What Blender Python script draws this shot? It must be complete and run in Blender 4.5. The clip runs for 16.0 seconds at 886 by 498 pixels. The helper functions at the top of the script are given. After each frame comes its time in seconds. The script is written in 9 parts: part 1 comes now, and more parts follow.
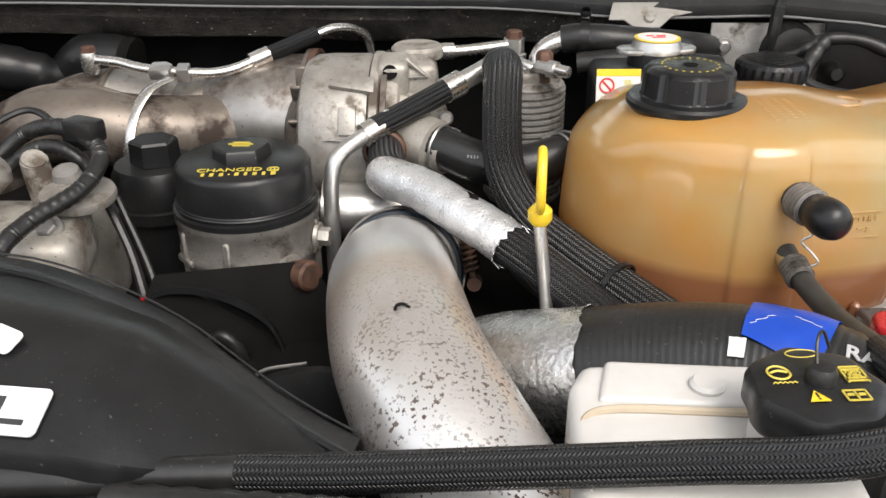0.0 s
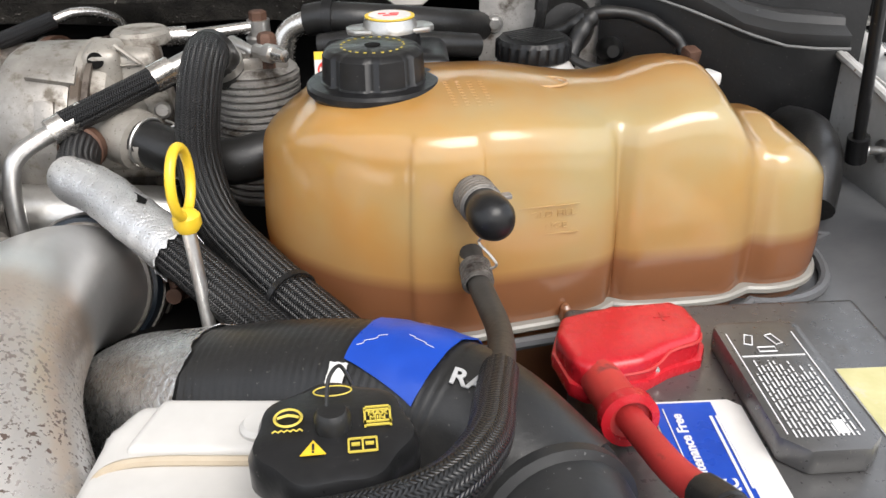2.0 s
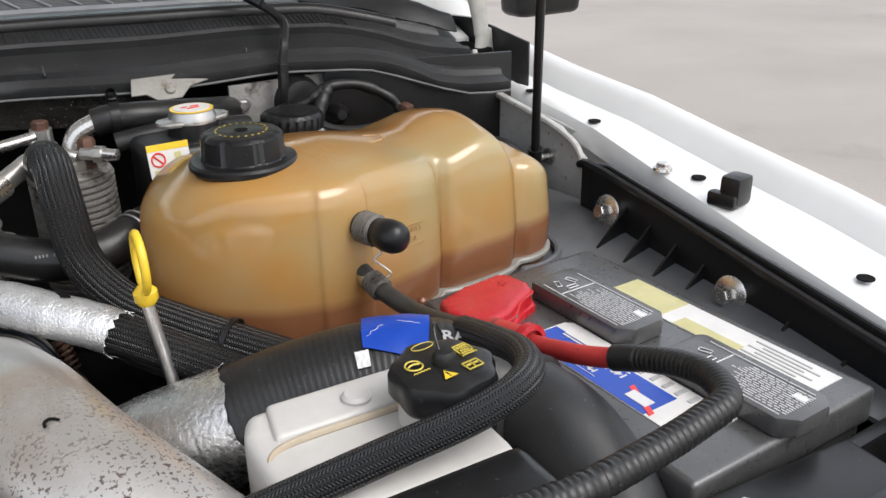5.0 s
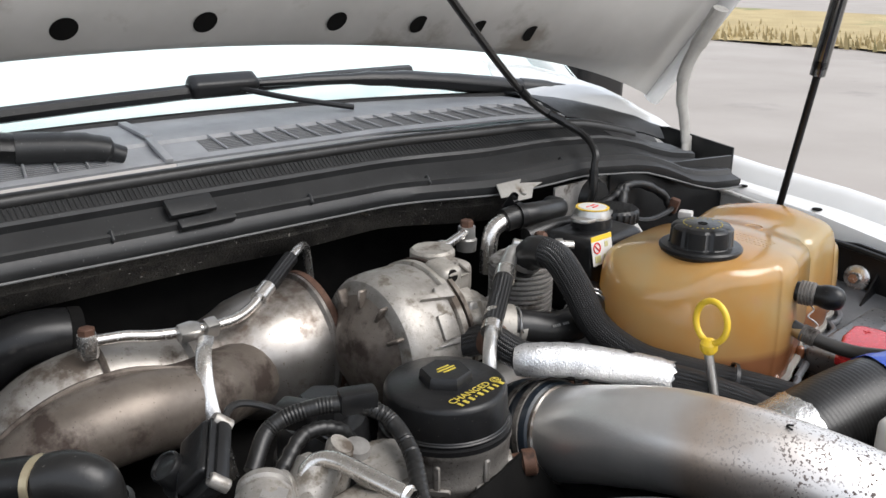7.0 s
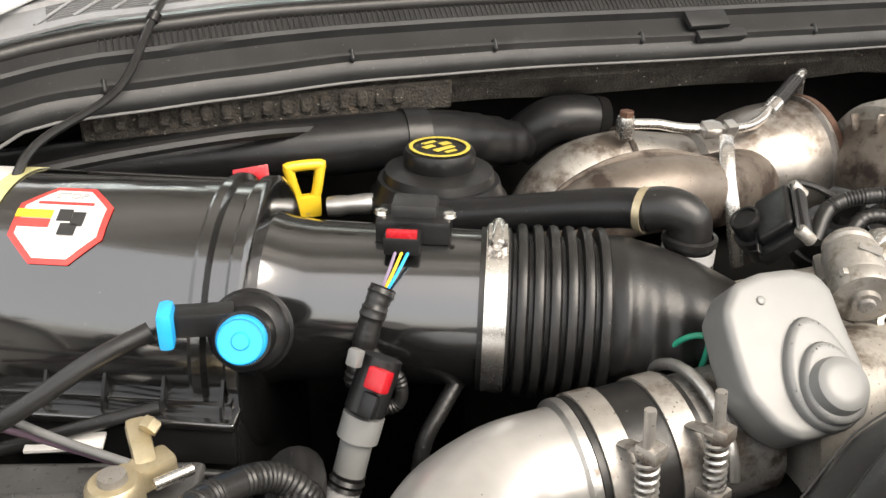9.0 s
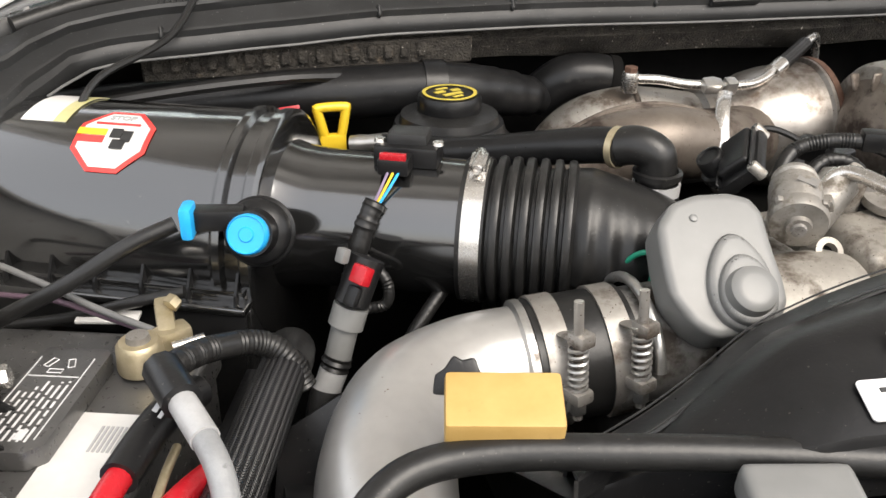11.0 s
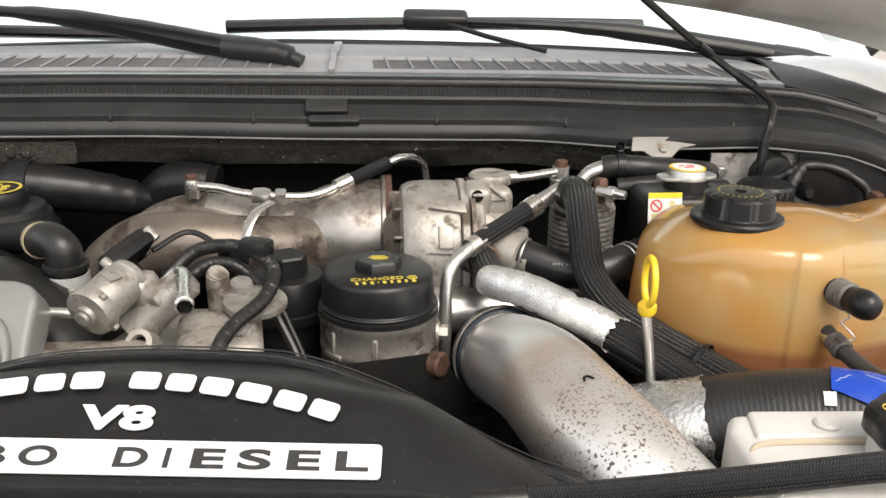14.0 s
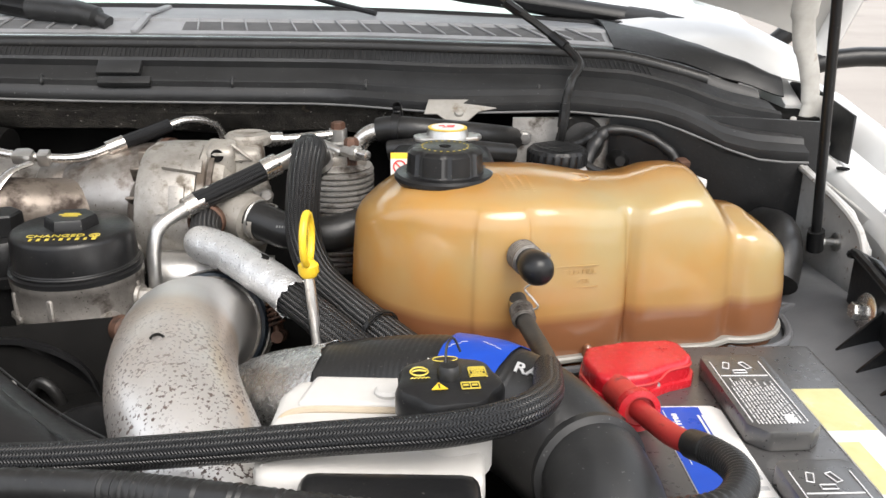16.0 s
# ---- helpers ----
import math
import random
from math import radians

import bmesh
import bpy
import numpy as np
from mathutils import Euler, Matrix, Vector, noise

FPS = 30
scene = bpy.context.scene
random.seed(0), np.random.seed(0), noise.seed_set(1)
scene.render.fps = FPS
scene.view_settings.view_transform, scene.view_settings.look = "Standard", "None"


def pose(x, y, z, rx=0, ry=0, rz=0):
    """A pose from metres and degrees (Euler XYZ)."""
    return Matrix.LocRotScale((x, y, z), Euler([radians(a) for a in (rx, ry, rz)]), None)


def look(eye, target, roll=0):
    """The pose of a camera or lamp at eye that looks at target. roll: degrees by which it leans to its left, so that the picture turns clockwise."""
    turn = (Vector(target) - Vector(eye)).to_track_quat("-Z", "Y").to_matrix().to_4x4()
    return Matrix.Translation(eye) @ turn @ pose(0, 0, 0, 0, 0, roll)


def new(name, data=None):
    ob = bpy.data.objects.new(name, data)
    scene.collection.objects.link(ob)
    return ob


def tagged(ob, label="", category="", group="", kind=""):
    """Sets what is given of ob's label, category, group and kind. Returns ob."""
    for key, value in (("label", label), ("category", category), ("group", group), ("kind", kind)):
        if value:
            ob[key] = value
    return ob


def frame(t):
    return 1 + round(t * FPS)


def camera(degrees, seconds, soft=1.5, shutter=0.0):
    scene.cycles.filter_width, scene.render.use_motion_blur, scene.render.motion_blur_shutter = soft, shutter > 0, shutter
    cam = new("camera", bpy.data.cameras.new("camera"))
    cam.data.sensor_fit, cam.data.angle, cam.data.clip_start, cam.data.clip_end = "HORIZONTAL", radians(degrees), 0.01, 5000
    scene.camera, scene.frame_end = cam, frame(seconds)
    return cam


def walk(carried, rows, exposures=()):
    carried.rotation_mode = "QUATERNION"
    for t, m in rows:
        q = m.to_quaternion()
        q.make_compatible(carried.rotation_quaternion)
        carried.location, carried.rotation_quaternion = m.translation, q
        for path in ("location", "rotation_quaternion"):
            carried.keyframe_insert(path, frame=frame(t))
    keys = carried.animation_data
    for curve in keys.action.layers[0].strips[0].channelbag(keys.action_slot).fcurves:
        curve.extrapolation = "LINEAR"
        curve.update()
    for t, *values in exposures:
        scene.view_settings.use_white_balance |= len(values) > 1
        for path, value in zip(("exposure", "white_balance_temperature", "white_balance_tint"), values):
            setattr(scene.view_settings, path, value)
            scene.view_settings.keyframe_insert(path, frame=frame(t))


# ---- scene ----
cam = camera(54.1, 16.0, soft=1.5)
PATH = [
    (0, (0.029, 0.011, 1.72), (0.007, 1.801, 0.828), -0.3),
    (0.5, (0.129, 0.042, 1.708), (0.057, 1.824, 0.803), -1.0),
    (1, (0.18, 0.06, 1.705), (0.129, 1.838, 0.792), -1.9),
    (1.5, (0.214, 0.075, 1.702), (0.227, 1.852, 0.783), -1.7),
    (2, (0.222, 0.077, 1.7), (0.301, 1.848, 0.774), -0.8),
    (2.5, (0.211, 0.072, 1.699), (0.332, 1.84, 0.771), 0.3),
    (3, (0.184, 0.049, 1.708), (0.365, 1.818, 0.794), 1.2),
    (3.5, (0.135, 0.018, 1.717), (0.442, 1.785, 0.832), 2.2),
    (4, (0.083, -0.011, 1.735), (0.584, 1.715, 0.858), 2.2),
    (4.2, (0.058, -0.028, 1.739), (0.665, 1.67, 0.873), 1.9),
    (6.3, (-0.368, 0.081, 1.808), (1.023, 1.344, 1.122), -2.9),
    (6.5, (-0.454, 0.11, 1.826), (0.939, 1.387, 1.17), -2.0),
    (7, (-0.621, 0.178, 1.82), (0.685, 1.558, 1.198), 0.6),
    (7.5, (-0.723, 0.211, 1.796), (0.413, 1.707, 1.109), 1.9),
    (8, (-0.791, 0.214, 1.774), (0.174, 1.789, 1.008), 1.6),
    (8.5, (-0.851, 0.212, 1.76), (-0.042, 1.845, 0.936), 1.6),
    (10.8, (-0.852, 0.083, 1.749), (-0.383, 1.801, 0.839), 0.5),
    (11, (-0.808, 0.07, 1.751), (-0.331, 1.792, 0.853), 0.7),
    (11.5, (-0.675, 0.057, 1.755), (-0.214, 1.793, 0.874), 1.4),
    (12, (-0.556, 0.036, 1.755), (-0.134, 1.804, 0.922), 1.7),
    (12.5, (-0.44, 0.016, 1.762), (-0.021, 1.821, 1.009), 0.9),
    (13, (-0.345, -0.04, 1.766), (0.046, 1.792, 1.067), 0.9),
    (13.5, (-0.267, -0.115, 1.781), (0.039, 1.746, 1.115), 1.4),
    (14, (-0.179, -0.125, 1.776), (0.054, 1.747, 1.11), 1.3),
    (14.5, (-0.054, -0.086, 1.751), (0.125, 1.778, 1.051), 2.0),
    (15, (0.039, -0.059, 1.743), (0.149, 1.804, 1.025), 1.7),
    (15.5, (0.113, -0.077, 1.732), (0.201, 1.792, 1.026), 0.7),
    (16, (0.167, -0.106, 1.729), (0.256, 1.774, 1.054), 0.7),
]
EXPOSURE = ((0.0, 1.3, 6500, 10), (3.0, 1.25, 6250, 10), (4.2, 1.12, 6200, 10), (6.3, 0.68, 6300, 10), (6.8, 0.86, 6200, 10), (7.5, 1.34, 6150, 10), (7.9, 1.6, 6900, 12), (8.5, 1.78, 7000, 10), (10.8, 1.47, 6700, 10), (12.0, 1.38, 6750, 10), (13.5, 1.3, 6800, 10), (16.0, 1.42, 6450, 10))
walk(cam, [(t, look(eye, target, roll)) for t, eye, target, roll in PATH], EXPOSURE)

# ---- light ----
world = bpy.data.worlds.new("sky")
scene.world = world
world.use_nodes = True
wn, wl = world.node_tree.nodes, world.node_tree.links
sky = wn.new("ShaderNodeTexSky")
sky.sky_type, sky.sun_disc = "NISHITA", False
sky.sun_elevation, sky.sun_rotation = radians(50), radians(155)
sky.air_density, sky.dust_density, sky.ozone_density = 1.0, 5.0, 1.0
wn["Background"].inputs["Strength"].default_value = 0.15
cloud = wn.new("ShaderNodeMix")
cloud.data_type = "RGBA"
cloud.inputs["Factor"].default_value = 0.7
cloud.inputs["B"].default_value = (5.2, 5.25, 5.3, 1)
wl.new(sky.outputs["Color"], cloud.inputs["A"])
wl.new(cloud.outputs["Result"], wn["Background"].inputs["Color"])
sun_data = bpy.data.lights.new("sun", "SUN")
sun_data.energy, sun_data.angle, sun_data.color = 1.1, radians(38), (1.0, 0.97, 0.92)
sun = new("sun", sun_data)
sun.matrix_world = look((2.4, -5.15, 6.77), (0, 0, 0))


# ---- materials ----
def material(name, dark, light, rough=0.5, metal=0.0, scale=40.0, bump=0.15, fine=6.0, spec=0.5, coat=0.0,
             stain=None, amount=0.55, stain_scale=9.0, grain_depth=0.0006, stain_rough=0.8, specks=None, speck_cut=0.60, speck_scale=260.0):
    """A surface with broad tone changes, fine grain, relief and, if wanted, stains of their own colour."""
    m = bpy.data.materials.new(name)
    m.use_nodes = True
    n, l = m.node_tree.nodes, m.node_tree.links
    b = n["Principled BSDF"]
    co = n.new("ShaderNodeTexCoord").outputs["Object"]

    def noise_tex(s, detail, roughness=0.55):
        t = n.new("ShaderNodeTexNoise")
        t.inputs["Scale"].default_value, t.inputs["Detail"].default_value = s, detail
        t.inputs["Roughness"].default_value = roughness
        l.new(co, t.inputs["Vector"])
        return t.outputs["Fac"]

    broad, grain = noise_tex(scale, 4), noise_tex(scale * fine, 5)
    mix = n.new("ShaderNodeMix")
    mix.data_type = "RGBA"
    mix.inputs["A"].default_value, mix.inputs["B"].default_value = (*dark, 1), (*light, 1)
    both = n.new("ShaderNodeMath")
    both.operation = "MULTIPLY_ADD"
    l.new(grain, both.inputs[0])
    both.inputs[1].default_value = 0.45
    half = n.new("ShaderNodeMath")
    half.operation = "MULTIPLY_ADD"
    l.new(broad, half.inputs[0])
    half.inputs[1].default_value, half.inputs[2].default_value = 1.5, -0.48
    l.new(half.outputs[0], both.inputs[2])
    both.use_clamp = True
    l.new(both.outputs[0], mix.inputs["Factor"])
    colour = mix.outputs["Result"]
    rough_out = n.new("ShaderNodeMath")
    rough_out.operation = "MULTIPLY_ADD"
    l.new(grain, rough_out.inputs[0])
    rough_out.inputs[1].default_value, rough_out.inputs[2].default_value = 0.2, rough - 0.1
    rough_socket = rough_out.outputs[0]
    if stain:
        spots = noise_tex(stain_scale, 7, 0.62)
        ramp = n.new("ShaderNodeValToRGB")
        ramp.color_ramp.elements[0].position, ramp.color_ramp.elements[1].position = amount, min(amount + 0.12, 1)
        l.new(spots, ramp.inputs["Fac"])
        over = n.new("ShaderNodeMix")
        over.data_type = "RGBA"
        l.new(ramp.outputs["Color"], over.inputs["Factor"])
        l.new(colour, over.inputs["A"])
        over.inputs["B"].default_value = (*stain, 1)
        colour = over.outputs["Result"]
        rm = n.new("ShaderNodeMix")
        l.new(ramp.outputs["Color"], rm.inputs["Factor"])
        l.new(rough_socket, rm.inputs["A"])
        rm.inputs["B"].default_value = stain_rough
        rough_socket = rm.outputs["Result"]
    if specks:
        dots = noise_tex(speck_scale, 2, 0.4)
        cut = n.new("ShaderNodeValToRGB")
        cut.color_ramp.elements[0].position, cut.color_ramp.elements[1].position = speck_cut, speck_cut + 0.035
        l.new(dots, cut.inputs["Fac"])
        dotted = n.new("ShaderNodeMix")
        dotted.data_type = "RGBA"
        l.new(cut.outputs["Color"], dotted.inputs["Factor"])
        l.new(colour, dotted.inputs["A"])
        dotted.inputs["B"].default_value = (*specks, 1)
        colour = dotted.outputs["Result"]
    l.new(colour, b.inputs["Base Color"])
    l.new(rough_socket, b.inputs["Roughness"])
    b.inputs["Metallic"].default_value, b.inputs["Specular IOR Level"].default_value = metal, spec
    b.inputs["Coat Weight"].default_value, b.inputs["Coat Roughness"].default_value = coat, 0.08
    if bump:
        bp = n.new("ShaderNodeBump")
        bp.inputs["Strength"].default_value, bp.inputs["Distance"].default_value = bump, grain_depth
        l.new(grain, bp.inputs["Height"])
        l.new(bp.outputs["Normal"], b.inputs["Normal"])
    return m


def braid_material(name, dark, light, pitch=0.0024, rough=0.5):
    """Woven sleeve: two sets of strands at a slant to the hose, read from the along and around measures of the tube."""
    m = bpy.data.materials.new(name)
    m.use_nodes = True
    n, l = m.node_tree.nodes, m.node_tree.links
    b = n["Principled BSDF"]
    sep = n.new("ShaderNodeSeparateXYZ")
    l.new(n.new("ShaderNodeUVMap").outputs["UV"], sep.inputs[0])

    def op(kind, a, c, d=None):
        q = n.new("ShaderNodeMath")
        q.operation = kind
        for i, v in enumerate((a, c, d)):
            if v is None:
                continue
            if isinstance(v, (int, float)):
                q.inputs[i].default_value = v
            else:
                l.new(v, q.inputs[i])
        return q.outputs[0]

    u, v = sep.outputs["X"], sep.outputs["Y"]
    # chevron: the slant flips from rib to rib round the hose
    rib = op("PINGPONG", op("DIVIDE", v, pitch * 1.25), 1.0)
    along = op("ADD", op("DIVIDE", u, pitch), op("MULTIPLY", rib, 0.9))
    strand = op("ABSOLUTE", op("SUBTRACT", op("FRACT", along, 0.0), 0.5), 0.0)
    edge = op("ABSOLUTE", op("SUBTRACT", rib, 0.5), 0.0)
    height = op("SUBTRACT", op("MULTIPLY", strand, 1.6), op("MULTIPLY", op("MULTIPLY", edge, edge), 1.6))
    mix = n.new("ShaderNodeMix")
    mix.data_type = "RGBA"
    mix.inputs["A"].default_value, mix.inputs["B"].default_value = (*dark, 1), (*light, 1)
    clamp = n.new("ShaderNodeClamp")
    l.new(height, clamp.inputs["Value"])
    l.new(clamp.outputs[0], mix.inputs["Factor"])
    l.new(mix.outputs["Result"], b.inputs["Base Color"])
    b.inputs["Roughness"].default_value, b.inputs["Specular IOR Level"].default_value = rough, 0.5
    bp = n.new("ShaderNodeBump")
    bp.inputs["Strength"].default_value, bp.inputs["Distance"].default_value = 0.8, 0.0012
    l.new(height, bp.inputs["Height"])
    l.new(bp.outputs["Normal"], b.inputs["Normal"])
    return m


def speckled_pipe():
    """Cast aluminium pipe: brushed grey, a brown heat stain and rust-brown chips, denser along the middle of its length."""
    m = bpy.data.materials.new("speckled_aluminium")
    m.use_nodes = True
    n, l = m.node_tree.nodes, m.node_tree.links
    b = n["Principled BSDF"]
    sep = n.new("ShaderNodeSeparateXYZ")
    l.new(n.new("ShaderNodeUVMap").outputs["UV"], sep.inputs[0])
    co = n.new("ShaderNodeTexCoord").outputs["Object"]

    def ramp_of(sock, stops):
        r = n.new("ShaderNodeValToRGB")
        e = r.color_ramp.elements
        e[0].position, e[0].color = stops[0][0], (*[stops[0][1]] * 3, 1)
        e[1].position, e[1].color = stops[-1][0], (*[stops[-1][1]] * 3, 1)
        for p, v in stops[1:-1]:
            x = e.new(p)
            x.color = (v, v, v, 1)
        l.new(sock, r.inputs["Fac"])
        return r.outputs["Color"]

    def noise_tex(s, d, rgh=0.55):
        t = n.new("ShaderNodeTexNoise")
        t.inputs["Scale"].default_value, t.inputs["Detail"].default_value, t.inputs["Roughness"].default_value = s, d, rgh
        l.new(co, t.inputs["Vector"])
        return t.outputs["Fac"]

    def mixc(f, a, c):
        x = n.new("ShaderNodeMix")
        x.data_type = "RGBA"
        l.new(f, x.inputs["Factor"])
        for s, v in (("A", a), ("B", c)):
            if isinstance(v, tuple):
                x.inputs[s].default_value = (*v, 1)
            else:
                l.new(v, x.inputs[s])
        return x.outputs["Result"]

    def mul(a, c):
        x = n.new("ShaderNodeMath")
        x.operation = "MULTIPLY"
        l.new(a, x.inputs[0])
        l.new(c, x.inputs[1])
        return x.outputs[0]

    base = mixc(noise_tex(35, 5), (0.64, 0.63, 0.615), (0.80, 0.79, 0.775))
    zone = ramp_of(sep.outputs["X"], [(0.20, 0), (0.27, 0.85), (0.33, 1.0), (0.45, 0.9), (0.6, 0.5)])
    tan_zone = ramp_of(sep.outputs["X"], [(0.185, 0), (0.21, 0.75), (0.236, 0.6), (0.30, 0.18), (0.42, 0.0)])
    tanned = mixc(mul(tan_zone, ramp_of(noise_tex(14, 4), [(0.3, 0.25), (0.6, 1.0)])), base, (0.50, 0.375, 0.275))
    chips = ramp_of(noise_tex(360, 3.5, 0.55), [(0.563, 0), (0.585, 1)])
    patch = ramp_of(noise_tex(38, 3), [(0.36, 0.0), (0.50, 1)])
    spots = mul(mul(chips, patch), zone)
    col = mixc(spots, tanned, (0.060, 0.036, 0.027))
    l.new(col, b.inputs["Base Color"])
    rg = n.new("ShaderNodeMath")
    rg.operation = "MULTIPLY_ADD"
    l.new(spots, rg.inputs[0])
    rg.inputs[1].default_value, rg.inputs[2].default_value = 0.4, 0.36
    l.new(rg.outputs[0], b.inputs["Roughness"])
    mt = n.new("ShaderNodeMath")
    mt.operation = "MULTIPLY_ADD"
    l.new(spots, mt.inputs[0])
    mt.inputs[1].default_value, mt.inputs[2].default_value = -0.8, 0.85
    l.new(mt.outputs[0], b.inputs["Metallic"])
    bp = n.new("ShaderNodeBump")
    bp.inputs["Strength"].default_value, bp.inputs["Distance"].default_value = 0.25, 0.0005
    l.new(noise_tex(300, 3), bp.inputs["Height"])
    l.new(bp.outputs["Normal"], b.inputs["Normal"])
    return m


def tank_material(level):
    """Aged amber plastic that lets light through, browner below the coolant's level."""
    m = bpy.data.materials.new("amber_plastic")
    m.use_nodes = True
    n, l = m.node_tree.nodes, m.node_tree.links
    b, out = n["Principled BSDF"], n["Material Output"]
    tc = n.new("ShaderNodeTexCoord").outputs["Object"]
    sep = n.new("ShaderNodeSeparateXYZ")
    l.new(tc, sep.inputs[0])
    nz = n.new("ShaderNodeTexNoise")
    nz.inputs["Scale"].default_value, nz.inputs["Detail"].default_value = 7, 4
    l.new(tc, nz.inputs["Vector"])
    cloud = n.new("ShaderNodeMix")
    cloud.data_type = "RGBA"
    cloud.inputs["A"].default_value, cloud.inputs["B"].default_value = (0.70, 0.375, 0.095, 1), (0.60, 0.485, 0.245, 1)
    wide = n.new("ShaderNodeMapRange")
    wide.inputs["From Min"].default_value, wide.inputs["From Max"].default_value = 0.36, 0.64
    l.new(nz.outputs["Fac"], wide.inputs["Value"])
    l.new(wide.outputs["Result"], cloud.inputs["Factor"])
    step = n.new("ShaderNodeMapRange")
    step.inputs["From Min"].default_value, step.inputs["From Max"].default_value = level - 0.006, level + 0.004
    l.new(sep.outputs["Z"], step.inputs["Value"])
    col = n.new("ShaderNodeMix")
    col.data_type = "RGBA"
    col.inputs["A"].default_value = (0.36, 0.165, 0.080, 1)
    l.new(step.outputs["Result"], col.inputs["Factor"])
    # old coolant film that thins out above the level
    film = n.new("ShaderNodeMapRange")
    film.inputs["From Min"].default_value, film.inputs["From Max"].default_value = level - 0.01, level + 0.075
    film.inputs["To Min"].default_value, film.inputs["To Max"].default_value = 0.62, 0.0
    streak = n.new("ShaderNodeMath")
    streak.operation = "MULTIPLY_ADD"
    l.new(nz.outputs["Fac"], streak.inputs[0])
    streak.inputs[1].default_value = 0.05
    l.new(sep.outputs["Z"], streak.inputs[2])
    l.new(streak.outputs[0], film.inputs["Value"])
    filmed = n.new("ShaderNodeMix")
    filmed.data_type = "RGBA"
    l.new(film.outputs["Result"], filmed.inputs["Factor"])
    l.new(cloud.outputs["Result"], filmed.inputs["A"])
    filmed.inputs["B"].default_value = (0.50, 0.255, 0.105, 1)
    l.new(filmed.outputs["Result"], col.inputs["B"])
    l.new(col.outputs["Result"], b.inputs["Base Color"])
    b.inputs["Roughness"].default_value, b.inputs["Specular IOR Level"].default_value = 0.16, 1.0
    b.inputs["Coat Weight"].default_value, b.inputs["Coat Roughness"].default_value = 1.0, 0.13
    tr = n.new("ShaderNodeBsdfTranslucent")
    l.new(col.outputs["Result"], tr.inputs["Color"])
    mx = n.new("ShaderNodeMixShader")
    mx.inputs[0].default_value = 0.5
    l.new(b.outputs[0], mx.inputs[1])
    l.new(tr.outputs[0], mx.inputs[2])
    l.new(mx.outputs[0], out.inputs["Surface"])
    fine = n.new("ShaderNodeTexNoise")
    fine.inputs["Scale"].default_value = 45
    l.new(tc, fine.inputs["Vector"])
    bp = n.new("ShaderNodeBump")
    bp.inputs["Strength"].default_value, bp.inputs["Distance"].default_value = 0.25, 0.0012
    l.new(fine.outputs["Fac"], bp.inputs["Height"])
    l.new(bp.outputs["Normal"], b.inputs["Normal"])
    return m


CAST = material("cast_aluminium", (0.19, 0.175, 0.155), (0.42, 0.40, 0.37), 0.46, 0.6, 45, 0.6, stain=(0.17, 0.148, 0.12), amount=0.54, stain_scale=55, specks=(0.11, 0.088, 0.07), speck_cut=0.70, speck_scale=520)
CAST_DARK = material("dull_cast_aluminium", (0.19, 0.183, 0.173), (0.36, 0.345, 0.325), 0.52, 0.5, 60, 0.6, stain=(0.07, 0.058, 0.047), amount=0.53, stain_scale=30, specks=(0.06, 0.05, 0.045), speck_cut=0.70, speck_scale=520)
CREAM_CAST = material("sooty_cast_alloy", (0.22, 0.20, 0.175), (0.44, 0.415, 0.37), 0.5, 0.4, 35, 0.6, stain=(0.10, 0.078, 0.06), amount=0.52, stain_scale=24, specks=(0.07, 0.055, 0.045), speck_cut=0.69, speck_scale=520)
STEEL = material("worn_steel", (0.42, 0.41, 0.39), (0.66, 0.65, 0.63), 0.33, 0.9, 60, 0.2, stain=(0.20, 0.16, 0.13), amount=0.60, stain_scale=30)
HEAT_STEEL = material("heat_stained_steel", (0.24, 0.22, 0.20), (0.46, 0.435, 0.405), 0.34, 0.85, 18, 0.5, stain=(0.13, 0.10, 0.08), amount=0.50, stain_scale=17, stain_rough=0.55, specks=(0.13, 0.095, 0.07), speck_cut=0.70, speck_scale=380)
TAN_STEEL = material("scorched_steel", (0.10, 0.082, 0.068), (0.22, 0.188, 0.158), 0.42, 0.55, 26, 0.5, stain=(0.050, 0.036, 0.029), amount=0.50, stain_scale=20, specks=(0.06, 0.047, 0.04), speck_cut=0.70, speck_scale=480)
BRIGHT = material("plated_steel", (0.55, 0.52, 0.48), (0.75, 0.73, 0.70), 0.25, 0.95, 70, 0.1)
SILVER_PIPE = material("brushed_aluminium", (0.47, 0.46, 0.445), (0.64, 0.625, 0.605), 0.33, 0.75, 18, 0.15, specks=(0.22, 0.16, 0.12), speck_cut=0.76, speck_scale=260)
SPECKLED = speckled_pipe()
BOOT_BLUE = material("blue_black_silicone", (0.006, 0.009, 0.014), (0.016, 0.024, 0.034), 0.38, 0, 40, 0.25, spec=0.45, stain=(0.05, 0.048, 0.045), amount=0.66, stain_scale=40)
DULL_STEEL = material("sooted_steel", (0.27, 0.25, 0.225), (0.50, 0.475, 0.44), 0.40, 0.7, 26, 0.4, stain=(0.13, 0.105, 0.085), amount=0.50, stain_scale=22, stain_rough=0.6, specks=(0.09, 0.07, 0.055), speck_cut=0.69, speck_scale=420)
RUST = material("rusty_copper", (0.055, 0.026, 0.016), (0.135, 0.070, 0.045), 0.62, 0.3, 70, 0.5, stain=(0.030, 0.018, 0.013), amount=0.55, stain_scale=60)
BLACK = material("black_plastic", (0.006, 0.006, 0.0063), (0.013, 0.013, 0.0135), 0.32, 0, 40, 0.25, spec=0.33, stain=(0.04, 0.037, 0.034), amount=0.67, stain_scale=25, specks=(0.06, 0.055, 0.05), speck_cut=0.72, speck_scale=420)
